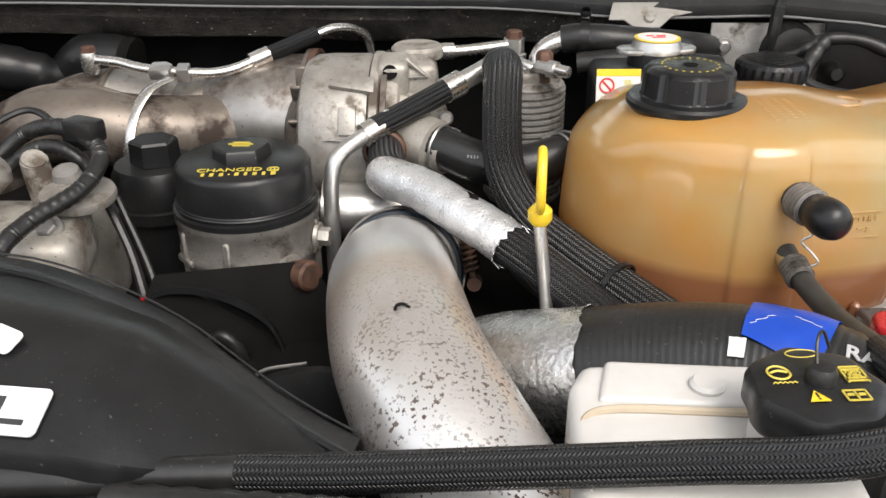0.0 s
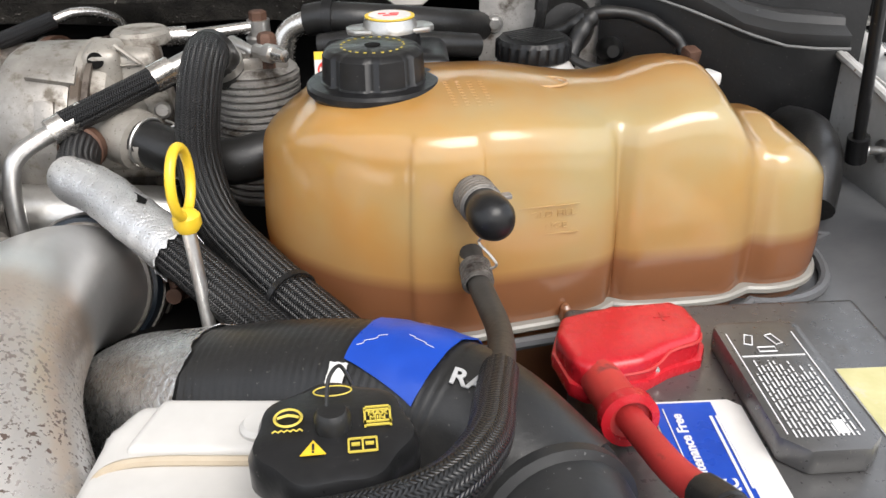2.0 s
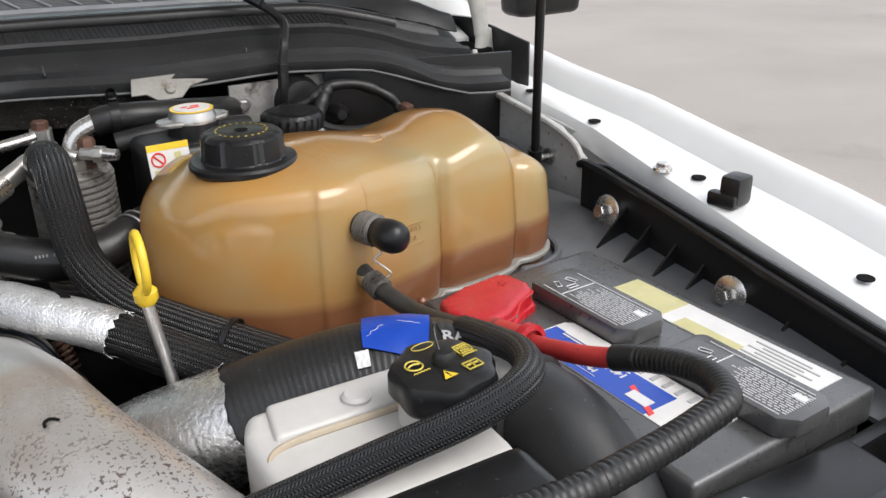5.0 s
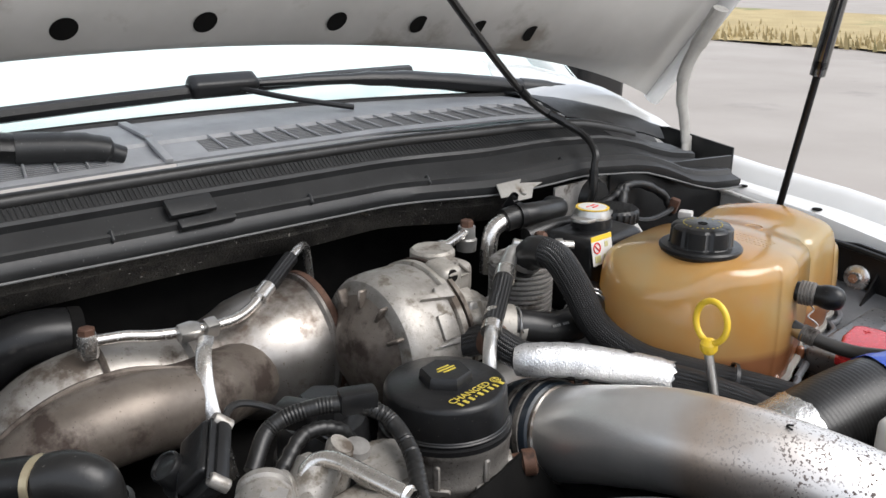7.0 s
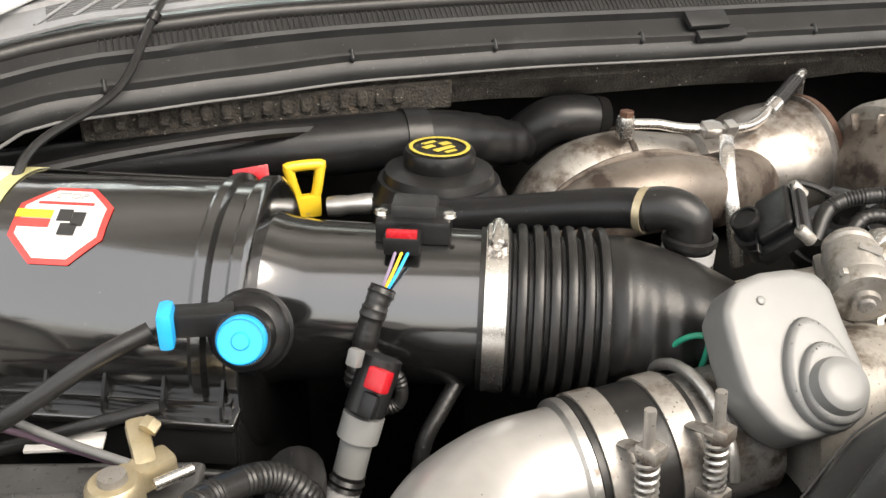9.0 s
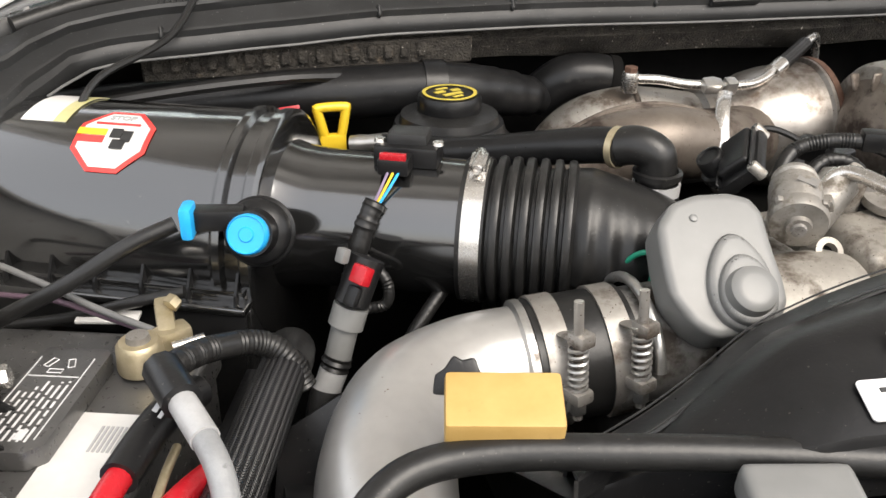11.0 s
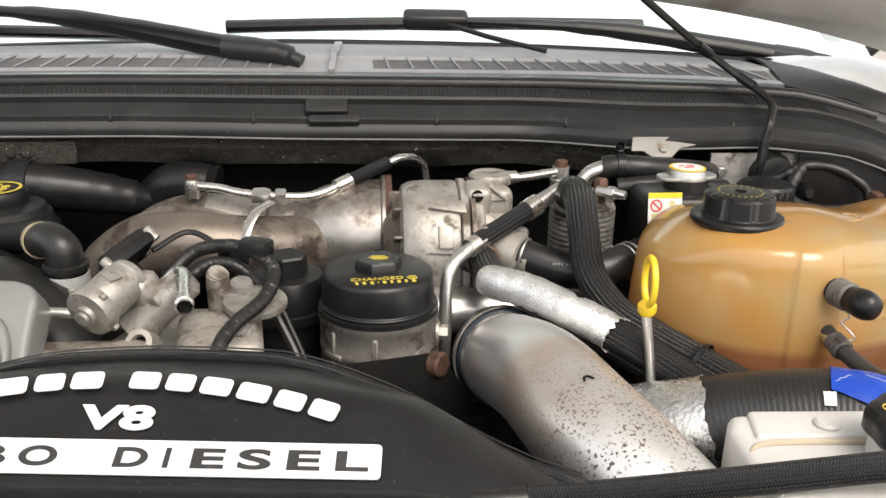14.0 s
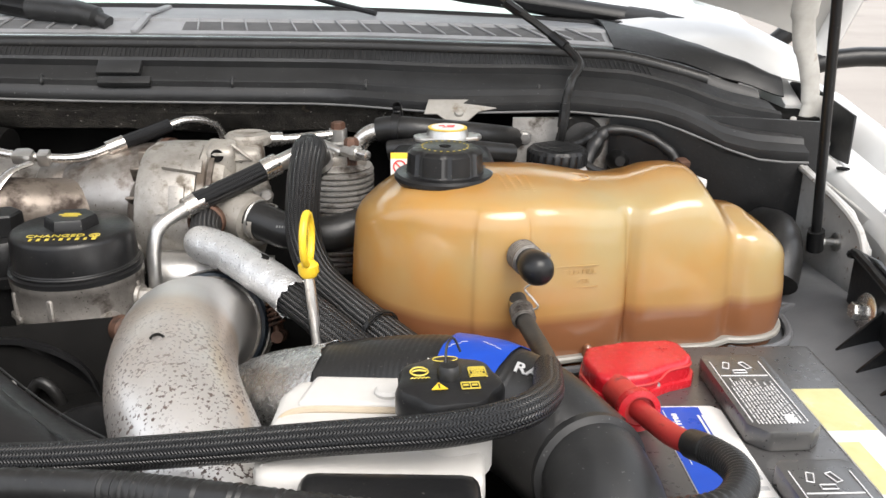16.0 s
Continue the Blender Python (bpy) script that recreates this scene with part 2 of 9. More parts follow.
COWL_BLACK = material("weathered_black_plastic", (0.011, 0.0112, 0.0115), (0.026, 0.0265, 0.027), 0.46, 0, 25, 0.3, spec=0.45, stain=(0.055, 0.055, 0.055), amount=0.64, stain_scale=11, specks=(0.09, 0.09, 0.09), speck_cut=0.72, speck_scale=420)
EDGE_GREY = material("dull_grey_edge", (0.10, 0.10, 0.098), (0.17, 0.17, 0.167), 0.45, 0, 25, 0.3)
# faded grey, lifted further to carry the deck's sky sheen in its colour
COWL_GREY = material("faded_plastic_with_sheen", (0.21, 0.213, 0.218), (0.31, 0.313, 0.318), 0.42, 0, 25, 0.3, stain=(0.26, 0.26, 0.26), amount=0.66, stain_scale=12)
GLOSS = material("glossy_black_plastic", (0.006, 0.006, 0.006), (0.011, 0.011, 0.011), 0.16, 0, 12, 0.04, spec=1.0, coat=1.0, stain=(0.025, 0.024, 0.022), amount=0.70, stain_scale=14, stain_rough=0.3, specks=(0.06, 0.055, 0.05), speck_cut=0.74, speck_scale=420)
GLOSS.node_tree.nodes["Principled BSDF"].inputs["Coat IOR"].default_value = 1.65
RUBBER = material("black_rubber", (0.007, 0.007, 0.007), (0.018, 0.0175, 0.017), 0.36, 0, 50, 0.3, spec=0.42, stain=(0.045, 0.042, 0.038), amount=0.66, stain_scale=40, specks=(0.07, 0.065, 0.06), speck_cut=0.72, speck_scale=420)
DUSTY = material("dusty_rubber", (0.018, 0.016, 0.014), (0.042, 0.038, 0.033), 0.5, 0, 45, 0.35, stain=(0.08, 0.07, 0.055), amount=0.64, stain_scale=35)
# near-black for soot, with the shade of gaps, holes and crevices put in
SHADE_SOOT = material("shade_and_soot_black", (0.003, 0.003, 0.003), (0.009, 0.0085, 0.008), 0.8, 0, 30, 0.4, spec=0.08)
INSULATION = material("felt_insulation", (0.012, 0.011, 0.010), (0.070, 0.062, 0.052), 0.7, 0, 60, 1.0, spec=0.25, grain_depth=0.005, stain=(0.11, 0.085, 0.06), amount=0.62, stain_scale=45, specks=(0.36, 0.33, 0.29), speck_cut=0.720, speck_scale=260)
BRAID = braid_material("braided_sleeve", (0.003, 0.003, 0.0033), (0.017, 0.017, 0.018), 0.0020, 0.40)
FOIL = material("aluminium_foil_tape", (0.62, 0.62, 0.62), (0.82, 0.82, 0.82), 0.30, 0.8, 90, 0.9, fine=5, grain_depth=0.0012, stain=(0.30, 0.29, 0.28), amount=0.72, stain_scale=60)
AMBER = tank_material(-0.063)
OLD_FOIL = material("scuffed_foil", (0.46, 0.46, 0.455), (0.76, 0.76, 0.75), 0.27, 0.95, 55, 0.8, fine=5, grain_depth=0.0013, stain=(0.12, 0.117, 0.113), amount=0.64, stain_scale=24, stain_rough=0.5)
SEAM = material("translucent_flange", (0.20, 0.192, 0.17), (0.30, 0.288, 0.26), 0.35, 0, 30, 0.1)
WHITE_PLASTIC = material("yellowed_white_plastic", (0.44, 0.425, 0.40), (0.57, 0.555, 0.53), 0.36, 0, 18, 0.08, stain=(0.42, 0.35, 0.25), amount=0.70, stain_scale=14)
SEAM_TAN = material("tan_weld_seam", (0.36, 0.29, 0.20), (0.50, 0.43, 0.33), 0.45, 0, 30, 0.1)
GREY_PLASTIC = material("grey_plastic", (0.142, 0.143, 0.139), (0.20, 0.20, 0.194), 0.36, 0, 14, 0.12, stain=(0.13, 0.12, 0.105), amount=0.66, stain_scale=20)
BATTERY = material("battery_case", (0.040, 0.0395, 0.039), (0.072, 0.0705, 0.069), 0.30, 0, 30, 0.3, spec=1.0, stain=(0.07, 0.065, 0.06), amount=0.62, stain_scale=45, specks=(0.11, 0.10, 0.09), speck_cut=0.70, speck_scale=480)
TRAY = material("battery_tray", (0.075, 0.077, 0.081), (0.13, 0.133, 0.138), 0.36, 0, 20, 0.25)
RED = material("red_vinyl", (0.34, 0.008, 0.014), (0.46, 0.014, 0.022), 0.26, 0, 25, 0.1, stain=(0.18, 0.015, 0.018), amount=0.66, stain_scale=18)
CABLE_RED = material("red_cable", (0.33, 0.02, 0.02), (0.5, 0.04, 0.035), 0.45, 0, 45, 0.2, stain=(0.12, 0.03, 0.025), amount=0.60, stain_scale=50)
YELLOW = material("yellow_plastic", (0.66, 0.43, 0.02), (0.78, 0.55, 0.04), 0.32, 0, 30, 0.05)
YELLOW_PRINT = material("yellow_print", (0.42, 0.33, 0.04), (0.58, 0.46, 0.07), 0.6, 0, 60, 0.0)
WAX = material("yellow_sponge_block", (0.38, 0.235, 0.065), (0.52, 0.34, 0.12), 0.55, 0, 25, 0.3, stain=(0.22, 0.13, 0.05), amount=0.62, stain_scale=40)
BLUE = material("blue_film", (0.004, 0.038, 0.30), (0.008, 0.062, 0.42), 0.30, 0, 20, 0.3, fine=2, grain_depth=0.002)
CYAN = material("bright_blue_plastic", (0.01, 0.30, 0.66), (0.02, 0.40, 0.80), 0.35, 0, 20, 0.05)
PAPER = material("paper_label", (0.54, 0.53, 0.51), (0.68, 0.67, 0.65), 0.45, 0, 30, 0.05, stain=(0.42, 0.39, 0.34), amount=0.70, stain_scale=30)
PAPER_YELLOW = material("yellow_label", (0.42, 0.39, 0.17), (0.55, 0.51, 0.27), 0.4, 0, 60, 0.05, stain=(0.50, 0.48, 0.38), amount=0.60, stain_scale=50)
INK = material("black_ink", (0.012, 0.012, 0.012), (0.03, 0.03, 0.03), 0.5, 0, 60, 0.0)
WHITE_INK = material("white_ink", (0.52, 0.52, 0.52), (0.66, 0.66, 0.66), 0.5, 0, 60, 0.0)
GREY_INK = material("grey_ink", (0.30, 0.30, 0.30), (0.42, 0.42, 0.42), 0.5, 0, 60, 0.0)
RED_INK = material("red_ink", (0.62, 0.03, 0.03), (0.74, 0.06, 0.05), 0.45, 0, 60, 0.0)
PAINT = material("white_body_paint", (0.62, 0.62, 0.61), (0.72, 0.72, 0.71), 0.22, 0, 6, 0.0, coat=0.5)
UNDER_HOOD = material("dusty_white_paint", (0.40, 0.39, 0.365), (0.56, 0.545, 0.52), 0.5, 0, 7, 0.1, stain=(0.28, 0.255, 0.22), amount=0.55, stain_scale=6)
HINGE = material("dusty_hinge_paint", (0.26, 0.25, 0.225), (0.42, 0.41, 0.385), 0.5, 0, 30, 0.2, stain=(0.20, 0.17, 0.13), amount=0.60, stain_scale=30)
APRON = material("grey_primer", (0.34, 0.335, 0.32), (0.52, 0.515, 0.50), 0.45, 0, 22, 0.25, stain=(0.13, 0.095, 0.07), amount=0.60, stain_scale=26, specks=(0.12, 0.06, 0.03), speck_cut=0.72, speck_scale=160)
BRASS = material("tinned_brass", (0.40, 0.33, 0.20), (0.62, 0.54, 0.38), 0.4, 0.75, 60, 0.4)
GLASS = bpy.data.materials.new("windscreen_glass")
GLASS.use_nodes = True
for socket, value in (("Base Color", (0.93, 0.97, 0.96, 1)), ("Transmission Weight", 1.0), ("Roughness", 0.02), ("IOR", 1.45)):
    GLASS.node_tree.nodes["Principled BSDF"].inputs[socket].default_value = value
# pale colour that imitates sky glare on the windscreen
GLARE_PANEL = material("pale_glare_panel", (0.60, 0.68, 0.69), (0.70, 0.77, 0.78), 0.6, 0, 5, 0.1)
ASPHALT = material("pale_asphalt", (0.24, 0.215, 0.19), (0.33, 0.30, 0.27), 0.85, 0, 0.6, 0.3, fine=90, stain=(0.19, 0.17, 0.155), amount=0.60, stain_scale=0.5, grain_depth=0.006)
DRY_GRASS = material("dry_grass", (0.26, 0.20, 0.09), (0.44, 0.35, 0.18), 0.9, 0, 0.8, 0.6, fine=25, stain=(0.12, 0.16, 0.05), amount=0.60, stain_scale=0.35, grain_depth=0.05)


# ---- mesh tools ----
def part(name, bm, mat, parent=None, label="", smooth=True):
    """Links a bmesh, given in world metres, as one mesh under a thing or a part."""
    base = Vector((0, 0, 0))
    top = parent
    while top is not None and top.parent is not None:
        top = top.parent
    if top is not None:
        base = Vector(top.location)
    me = bpy.data.meshes.new(name)
    bmesh.ops.translate(bm, verts=bm.verts, vec=-base)
    bmesh.ops.recalc_face_normals(bm, faces=bm.faces)
    for f in bm.faces:
        f.smooth = smooth
    bm.to_mesh(me)
    bm.free()
    if smooth:
        me.set_sharp_from_angle(angle=radians(38))
    me.materials.append(mat)
    ob = new(name, me)
    ob.parent = parent
    if label:
        ob["label"] = label
    return ob


def thing(name, at, label, category, group="", kind=""):
    e = new(name)
    e.empty_display_size = 0.02
    e.location = at
    return tagged(e, label, category, group, kind)


def solo(name, bm, mat, label, category="", kind="", smooth=True, group=""):
    return tagged(part(name, bm, mat, None, "", smooth), label, category, group, kind)


def curve_points(pts, steps=8):
    """A smooth line through the points."""
    p = [Vector(q) for q in pts]
    if len(p) == 2:
        return [p[0].lerp(p[1], i / steps) for i in range(steps + 1)]
    ext = [p[0] * 2 - p[1]] + p + [p[-1] * 2 - p[-2]]
    out = []
    for i in range(1, len(ext) - 2):
        a, b, c, d = ext[i - 1:i + 3]
        for k in range(steps):
            t = k / steps
            out.append(0.5 * ((2 * b) + (c - a) * t + (2 * a - 5 * b + 4 * c - d) * t * t + (3 * b - a - 3 * c + d) * t ** 3))
    out.append(p[-1])
    return out


def tube(pts, r, segs=14, steps=8, shape=None, caps=True, flat=1.0, bm=None):
    """A tube along a smooth line. shape(s) scales the radius at s metres along; its uv holds metres along and around."""
    line = curve_points(pts, steps)
    bm = bm or bmesh.new()
    uv = bm.loops.layers.uv.verify()
    d0 = (line[1] - line[0]).normalized()
    ref = Vector((0, 0, 1)) if abs(d0.z) < 0.9 else Vector((0, 1, 0))
    side = d0.cross(ref).normalized()
    rings, lens, s = [], [], 0.0
    for i, q in enumerate(line):
        d = (line[min(i + 1, len(line) - 1)] - line[max(i - 1, 0)])
        d = d.normalized() if d.length > 1e-9 else d0
        side = (side - d * side.dot(d)).normalized()
        up = side.cross(d)
        if i:
            s += (q - line[i - 1]).length
        rad = (r[min(i * len(r) // len(line), len(r) - 1)] if isinstance(r, (list, tuple)) else r) * (shape(s) if shape else 1.0)
        rings.append([bm.verts.new(q + side * (math.cos(a) * rad) + up * (math.sin(a) * rad * flat))
                      for a in (2 * math.pi * k / segs for k in range(segs))])
        lens.append(s)
    around = 2 * math.pi * (r if not isinstance(r, (list, tuple)) else r[0])
    for i in range(len(rings) - 1):
        for k in range(segs):
            j = (k + 1) % segs
            f = bm.faces.new((rings[i][k], rings[i][j], rings[i + 1][j], rings[i + 1][k]))
            for lp, (a, b) in zip(f.loops, ((lens[i], k), (lens[i], k + 1), (lens[i + 1], k + 1), (lens[i + 1], k))):
                lp[uv].uv = (a, b / segs * around)
    if caps:
        bm.faces.new(rings[0])
        bm.faces.new(rings[-1])
    return bm


def helix(start, along, r, turns, length, wire, segs=6):
    """One continuous coil of wire from start along a direction."""
    m = frame_z(start, along)
    n = int(turns * 12)
    pts = [m @ Vector((r * math.cos(2 * math.pi * turns * i / n), r * math.sin(2 * math.pi * turns * i / n), length * i / n)) for i in range(n + 1)]
    return tube(pts, wire, segs, 1)


def frame_z(at, direction, spin=0.0):
    """A matrix at a point whose z axis runs along a direction."""
    q = Vector(direction).normalized().to_track_quat("Z", "Y")
    return Matrix.Translation(at) @ q.to_matrix().to_4x4() @ Matrix.Rotation(radians(spin), 4, "Z")


def lathe(profile, m=None, segs=32, lobes=None, bm=None):
    """Turns (radius, height) pairs round z, then places them by m. lobes(angle, radius) may shape the outline."""
    own = bmesh.new()
    rings = []
    for r, z in profile:
        if r < 1e-6:
            rings.append([own.verts.new((0, 0, z))])
        else:
            rings.append([own.verts.new(((lobes(a, r) if lobes else r) * math.cos(a), (lobes(a, r) if lobes else r) * math.sin(a), z))
                          for a in (2 * math.pi * k / segs for k in range(segs))])
    for a, b in zip(rings, rings[1:]):
        for k in range(segs):
            j = (k + 1) % segs
            if len(a) == 1 and len(b) == 1:
                continue
            if len(a) == 1:
                own.faces.new((a[0], b[j], b[k]))
            elif len(b) == 1:
                own.faces.new((a[k], a[j], b[0]))
            else:
                own.faces.new((a[k], a[j], b[j], b[k]))
    first, last = rings[0], rings[-1]
    if len(first) > 1 and len(last) > 1:
        for k in range(segs):
            j = (k + 1) % segs
            own.faces.new((last[k], last[j], first[j], first[k]))
    else:
        for ring in (first, last):
            if len(ring) > 1:
                own.faces.new(ring)
    if m is not None:
        own.transform(m)
    return own if bm is None else merge(bm, own)


def merge(bm, other):
    me = bpy.data.meshes.new("tmp")
    other.to_mesh(me)
    other.free()
    bm.from_mesh(me)
    bpy.data.meshes.remove(me)
    return bm


def box(size, m=None, bevel=0.003, segs=2, bm=None):
    own = bmesh.new()
    bmesh.ops.create_cube(own, size=1.0)
    bmesh.ops.scale(own, vec=size, verts=own.verts)
    if bevel:
        bmesh.ops.bevel(own, geom=list(own.edges), offset=bevel, segments=segs, affect="EDGES", profile=0.6)
    if m is not None:
        own.transform(m)
    return own if bm is None else merge(bm, own)


def at(x, y, z, rz=0.0, rx=0.0, ry=0.0):
    return pose(x, y, z, rx, ry, rz)


def slab(outline, low, high, m=None, bevel=0.003, segs=2, bm=None):
    """A plate with a free outline in x and y, from low to high in z."""
    own = bmesh.new()
    vs = [own.verts.new((x, y, low)) for x, y in outline]
    f = own.faces.new(vs)
    res = bmesh.ops.extrude_face_region(own, geom=[f])
    bmesh.ops.translate(own, verts=[v for v in res["geom"] if isinstance(v, bmesh.types.BMVert)], vec=(0, 0, high - low))
    if bevel:
        bmesh.ops.recalc_face_normals(own, faces=own.faces)
        bmesh.ops.bevel(own, geom=list(own.edges), offset=bevel, segments=segs, affect="EDGES", profile=0.6)
    if m is not None:
        own.transform(m)
    return own if bm is None else merge(bm, own)


def round_outline(w, h, r, n=5):
    out = []
    for cx, cy, a0 in ((w / 2 - r, h / 2 - r, 0), (-w / 2 + r, h / 2 - r, 90), (-w / 2 + r, -h / 2 + r, 180), (w / 2 - r, -h / 2 + r, 270)):
        for k in range(n + 1):
            a = radians(a0 + 90 * k / n)
            out.append((cx + r * math.cos(a), cy + r * math.sin(a)))
    return out


def loft(sections, closed=False, caps=False, bm=None):
    """Joins rows of points, all of one length, into a sheet."""
    bm = bm or bmesh.new()
    rows = [[bm.verts.new(p) for p in s] for s in sections]
    n = len(rows[0])
    for a, b in zip(rows, rows[1:]):
        for k in range(n if closed else n - 1):
            j = (k + 1) % n
            bm.faces.new((a[k], a[j], b[j], b[k]))
    if caps:
        bm.faces.new(rows[0])
        bm.faces.new(rows[-1])
    return bm


def thicken(bm, d):
    bmesh.ops.recalc_face_normals(bm, faces=bm.faces)
    bmesh.ops.solidify(bm, geom=list(bm.faces), thickness=d)
    return bm


def letters(text, m, height, depth=0.0006, stretch=1.0, bold=0.0, spacing=1.0):
    """Raised lettering, centred at m's origin in its x-y plane; height is that of a capital."""
    cu = bpy.data.curves.new("lettering", "FONT")
    cu.body, cu.align_x, cu.align_y = text, "CENTER", "CENTER"
    cu.size, cu.extrude, cu.offset, cu.space_character = height / 0.72, depth, bold, spacing
    ob = bpy.data.objects.new("lettering", cu)
    me = bpy.data.meshes.new_from_object(ob)
    bm = bmesh.new()
    bm.from_mesh(me)
    bpy.data.objects.remove(ob)
    bpy.data.meshes.remove(me)
    bpy.data.curves.remove(cu)
    bm.transform(m @ Matrix.Diagonal((stretch, 1, 1, 1)))
    return bm


def print_lines(x, y, w, h, lines, m, seed=1, along_y=False, thick=0.55):
    """Worn small print, too fine to read: lines of short word-long bars in a w by h field centred on x, y."""
    rnd = random.Random(seed)
    rows, pitch = [], (w if along_y else h) / lines
    length = h if along_y else w
    for k in range(lines):
        s, end = 0.0, length * rnd.uniform(0.75, 1.0)
        c = (k + 0.5) * pitch - (w if along_y else h) / 2
        while s < end:
            word = min(end - s, pitch * rnd.uniform(1.0, 3.4))
            p = s + word / 2 - length / 2
            rows.append((x + c, y + p, pitch * thick, word) if along_y else (x + p, y + c, word, pitch * thick))
            s += word + pitch * 0.5
    bm = bmesh.new()
    for bx_, by_, bw, bh_ in rows:
        q = [bm.verts.new(m @ Vector(c)) for c in ((bx_ - bw / 2, by_ - bh_ / 2, 0), (bx_ + bw / 2, by_ - bh_ / 2, 0), (bx_ + bw / 2, by_ + bh_ / 2, 0), (bx_ - bw / 2, by_ + bh_ / 2, 0))]
        bm.faces.new(q)
    return bm


def fit_letters(text, m, width, height, depth=0.0004, bold=0.0, spacing=1.0):
    """Lettering stretched to a given width."""
    probe = letters(text, Matrix.Identity(4), height, depth, 1.0, bold, spacing)
    span = [v.co.x for v in probe.verts]
    wide = max(span) - min(span)
    probe.free()
    return letters(text, m, height, depth, width / wide, bold, spacing)


def bars(rows, m, bm=None):
    """Plain printed bars: each row is x, y, width, height in the label's plane."""
    bm = bm or bmesh.new()
    for x, y, w, h in rows:
        box((w, h, 0.0006), m @ Matrix.Translation((x, y, 0)), 0, 1, bm)
    return bm


def hose_clamp(parent, centre, axis, r, width=0.012, spin=0.0, mat=None):
    """Worm-drive clamp: a band with its screw housing."""
    m = frame_z(centre, axis, spin)
    band = part("clamp_band", lathe([(r, -width / 2), (r + 0.0016, -width / 2), (r + 0.0016, width / 2), (r, width / 2)], m, 36), mat or STEEL, parent, "bright steel clamp band")
    b = box((0.010, 0.022, width * 0.9), m @ Matrix.Translation((r + 0.005, 0, 0)), 0.002)
    lathe([(0.0045, -0.015), (0.0055, -0.013), (0.0055, 0.013), (0.0045, 0.015)], m @ Matrix.Translation((r + 0.007, 0, 0)) @ Matrix.Rotation(radians(90), 4, "X"), 10, None, b)
    part("clamp_screw", b, mat or STEEL, band)


def hex_lobes(a, r):
    k = math.pi / 3
    return r * math.cos(k / 2) / math.cos((a % k) - k / 2)


def bolt_head(m, r=0.008, h=0.008, flange=True, bm=None):
    own = lathe([(0, 0), (r * 1.0, 0), (r, h * 0.85), (r * 0.85, h), (0, h)], m, 18, hex_lobes)
    if flange:
        lathe([(0, -0.002), (r * 1.5, -0.002), (r * 1.4, 0.001), (0, 0.001)], m, 20, None, own)
    return own if bm is None else merge(bm, own)


# ---- structure: ground, body ----
GROUND_Z = 0.2
bm = bmesh.new()
bmesh.ops.create_grid(bm, x_segments=60, y_segments=60, size=1.0)
for v in bm.verts:
    v.co = Vector((math.copysign(abs(v.co.x) ** 3, v.co.x) * 900, math.copysign(abs(v.co.y) ** 3, v.co.y) * 900, GROUND_Z))
solo("ground", bm, ASPHALT, "pale grey worn asphalt yard", "ground", "structure")

bm = bmesh.new()
for i in range(46):
    for j in range(7):
        x, y = 18.2 + j * 1.5 + random.uniform(-0.1, 0.1), -34 + i * 1.5
        bm.verts.new((x + (0.35 * math.sin(y * 1.7) + random.uniform(-0.2, 0.2)) * (j == 0), y, GROUND_Z + 0.02 + 0.05 * j + random.uniform(0, 0.05)))
bm.verts.ensure_lookup_table()
for i in range(45):
    for j in range(6):
        a = i * 7 + j
        bm.faces.new((bm.verts[a], bm.verts[a + 1], bm.verts[a + 8], bm.verts[a + 7]))
solo("verge", bm, DRY_GRASS, "strip of dry yellow grass beyond the asphalt", "grass", "structure")
tufts = bmesh.new()
for _ in range(2600):
    x, y = 18.2 + abs(random.gauss(0, 2.4)), random.uniform(-2, 26)
    h, a = random.uniform(0.08, 0.34), random.uniform(0, math.pi)
    dx, dy = 0.05 * math.cos(a), 0.05 * math.sin(a)
    z0 = GROUND_Z + 0.02
    q = [tufts.verts.new(c) for c in ((x - dx, y - dy, z0), (x + dx, y + dy, z0), (x + dx * random.uniform(-1, 2), y + dy, z0 + h))]
    tufts.faces.new(q)
solo("grass_tufts", tufts, DRY_GRASS, "dry straw-coloured grass tufts along the asphalt", "grass", "stuff", False)

# vehicle body shell round the bay: front panel, floor, sides
CX = -0.19


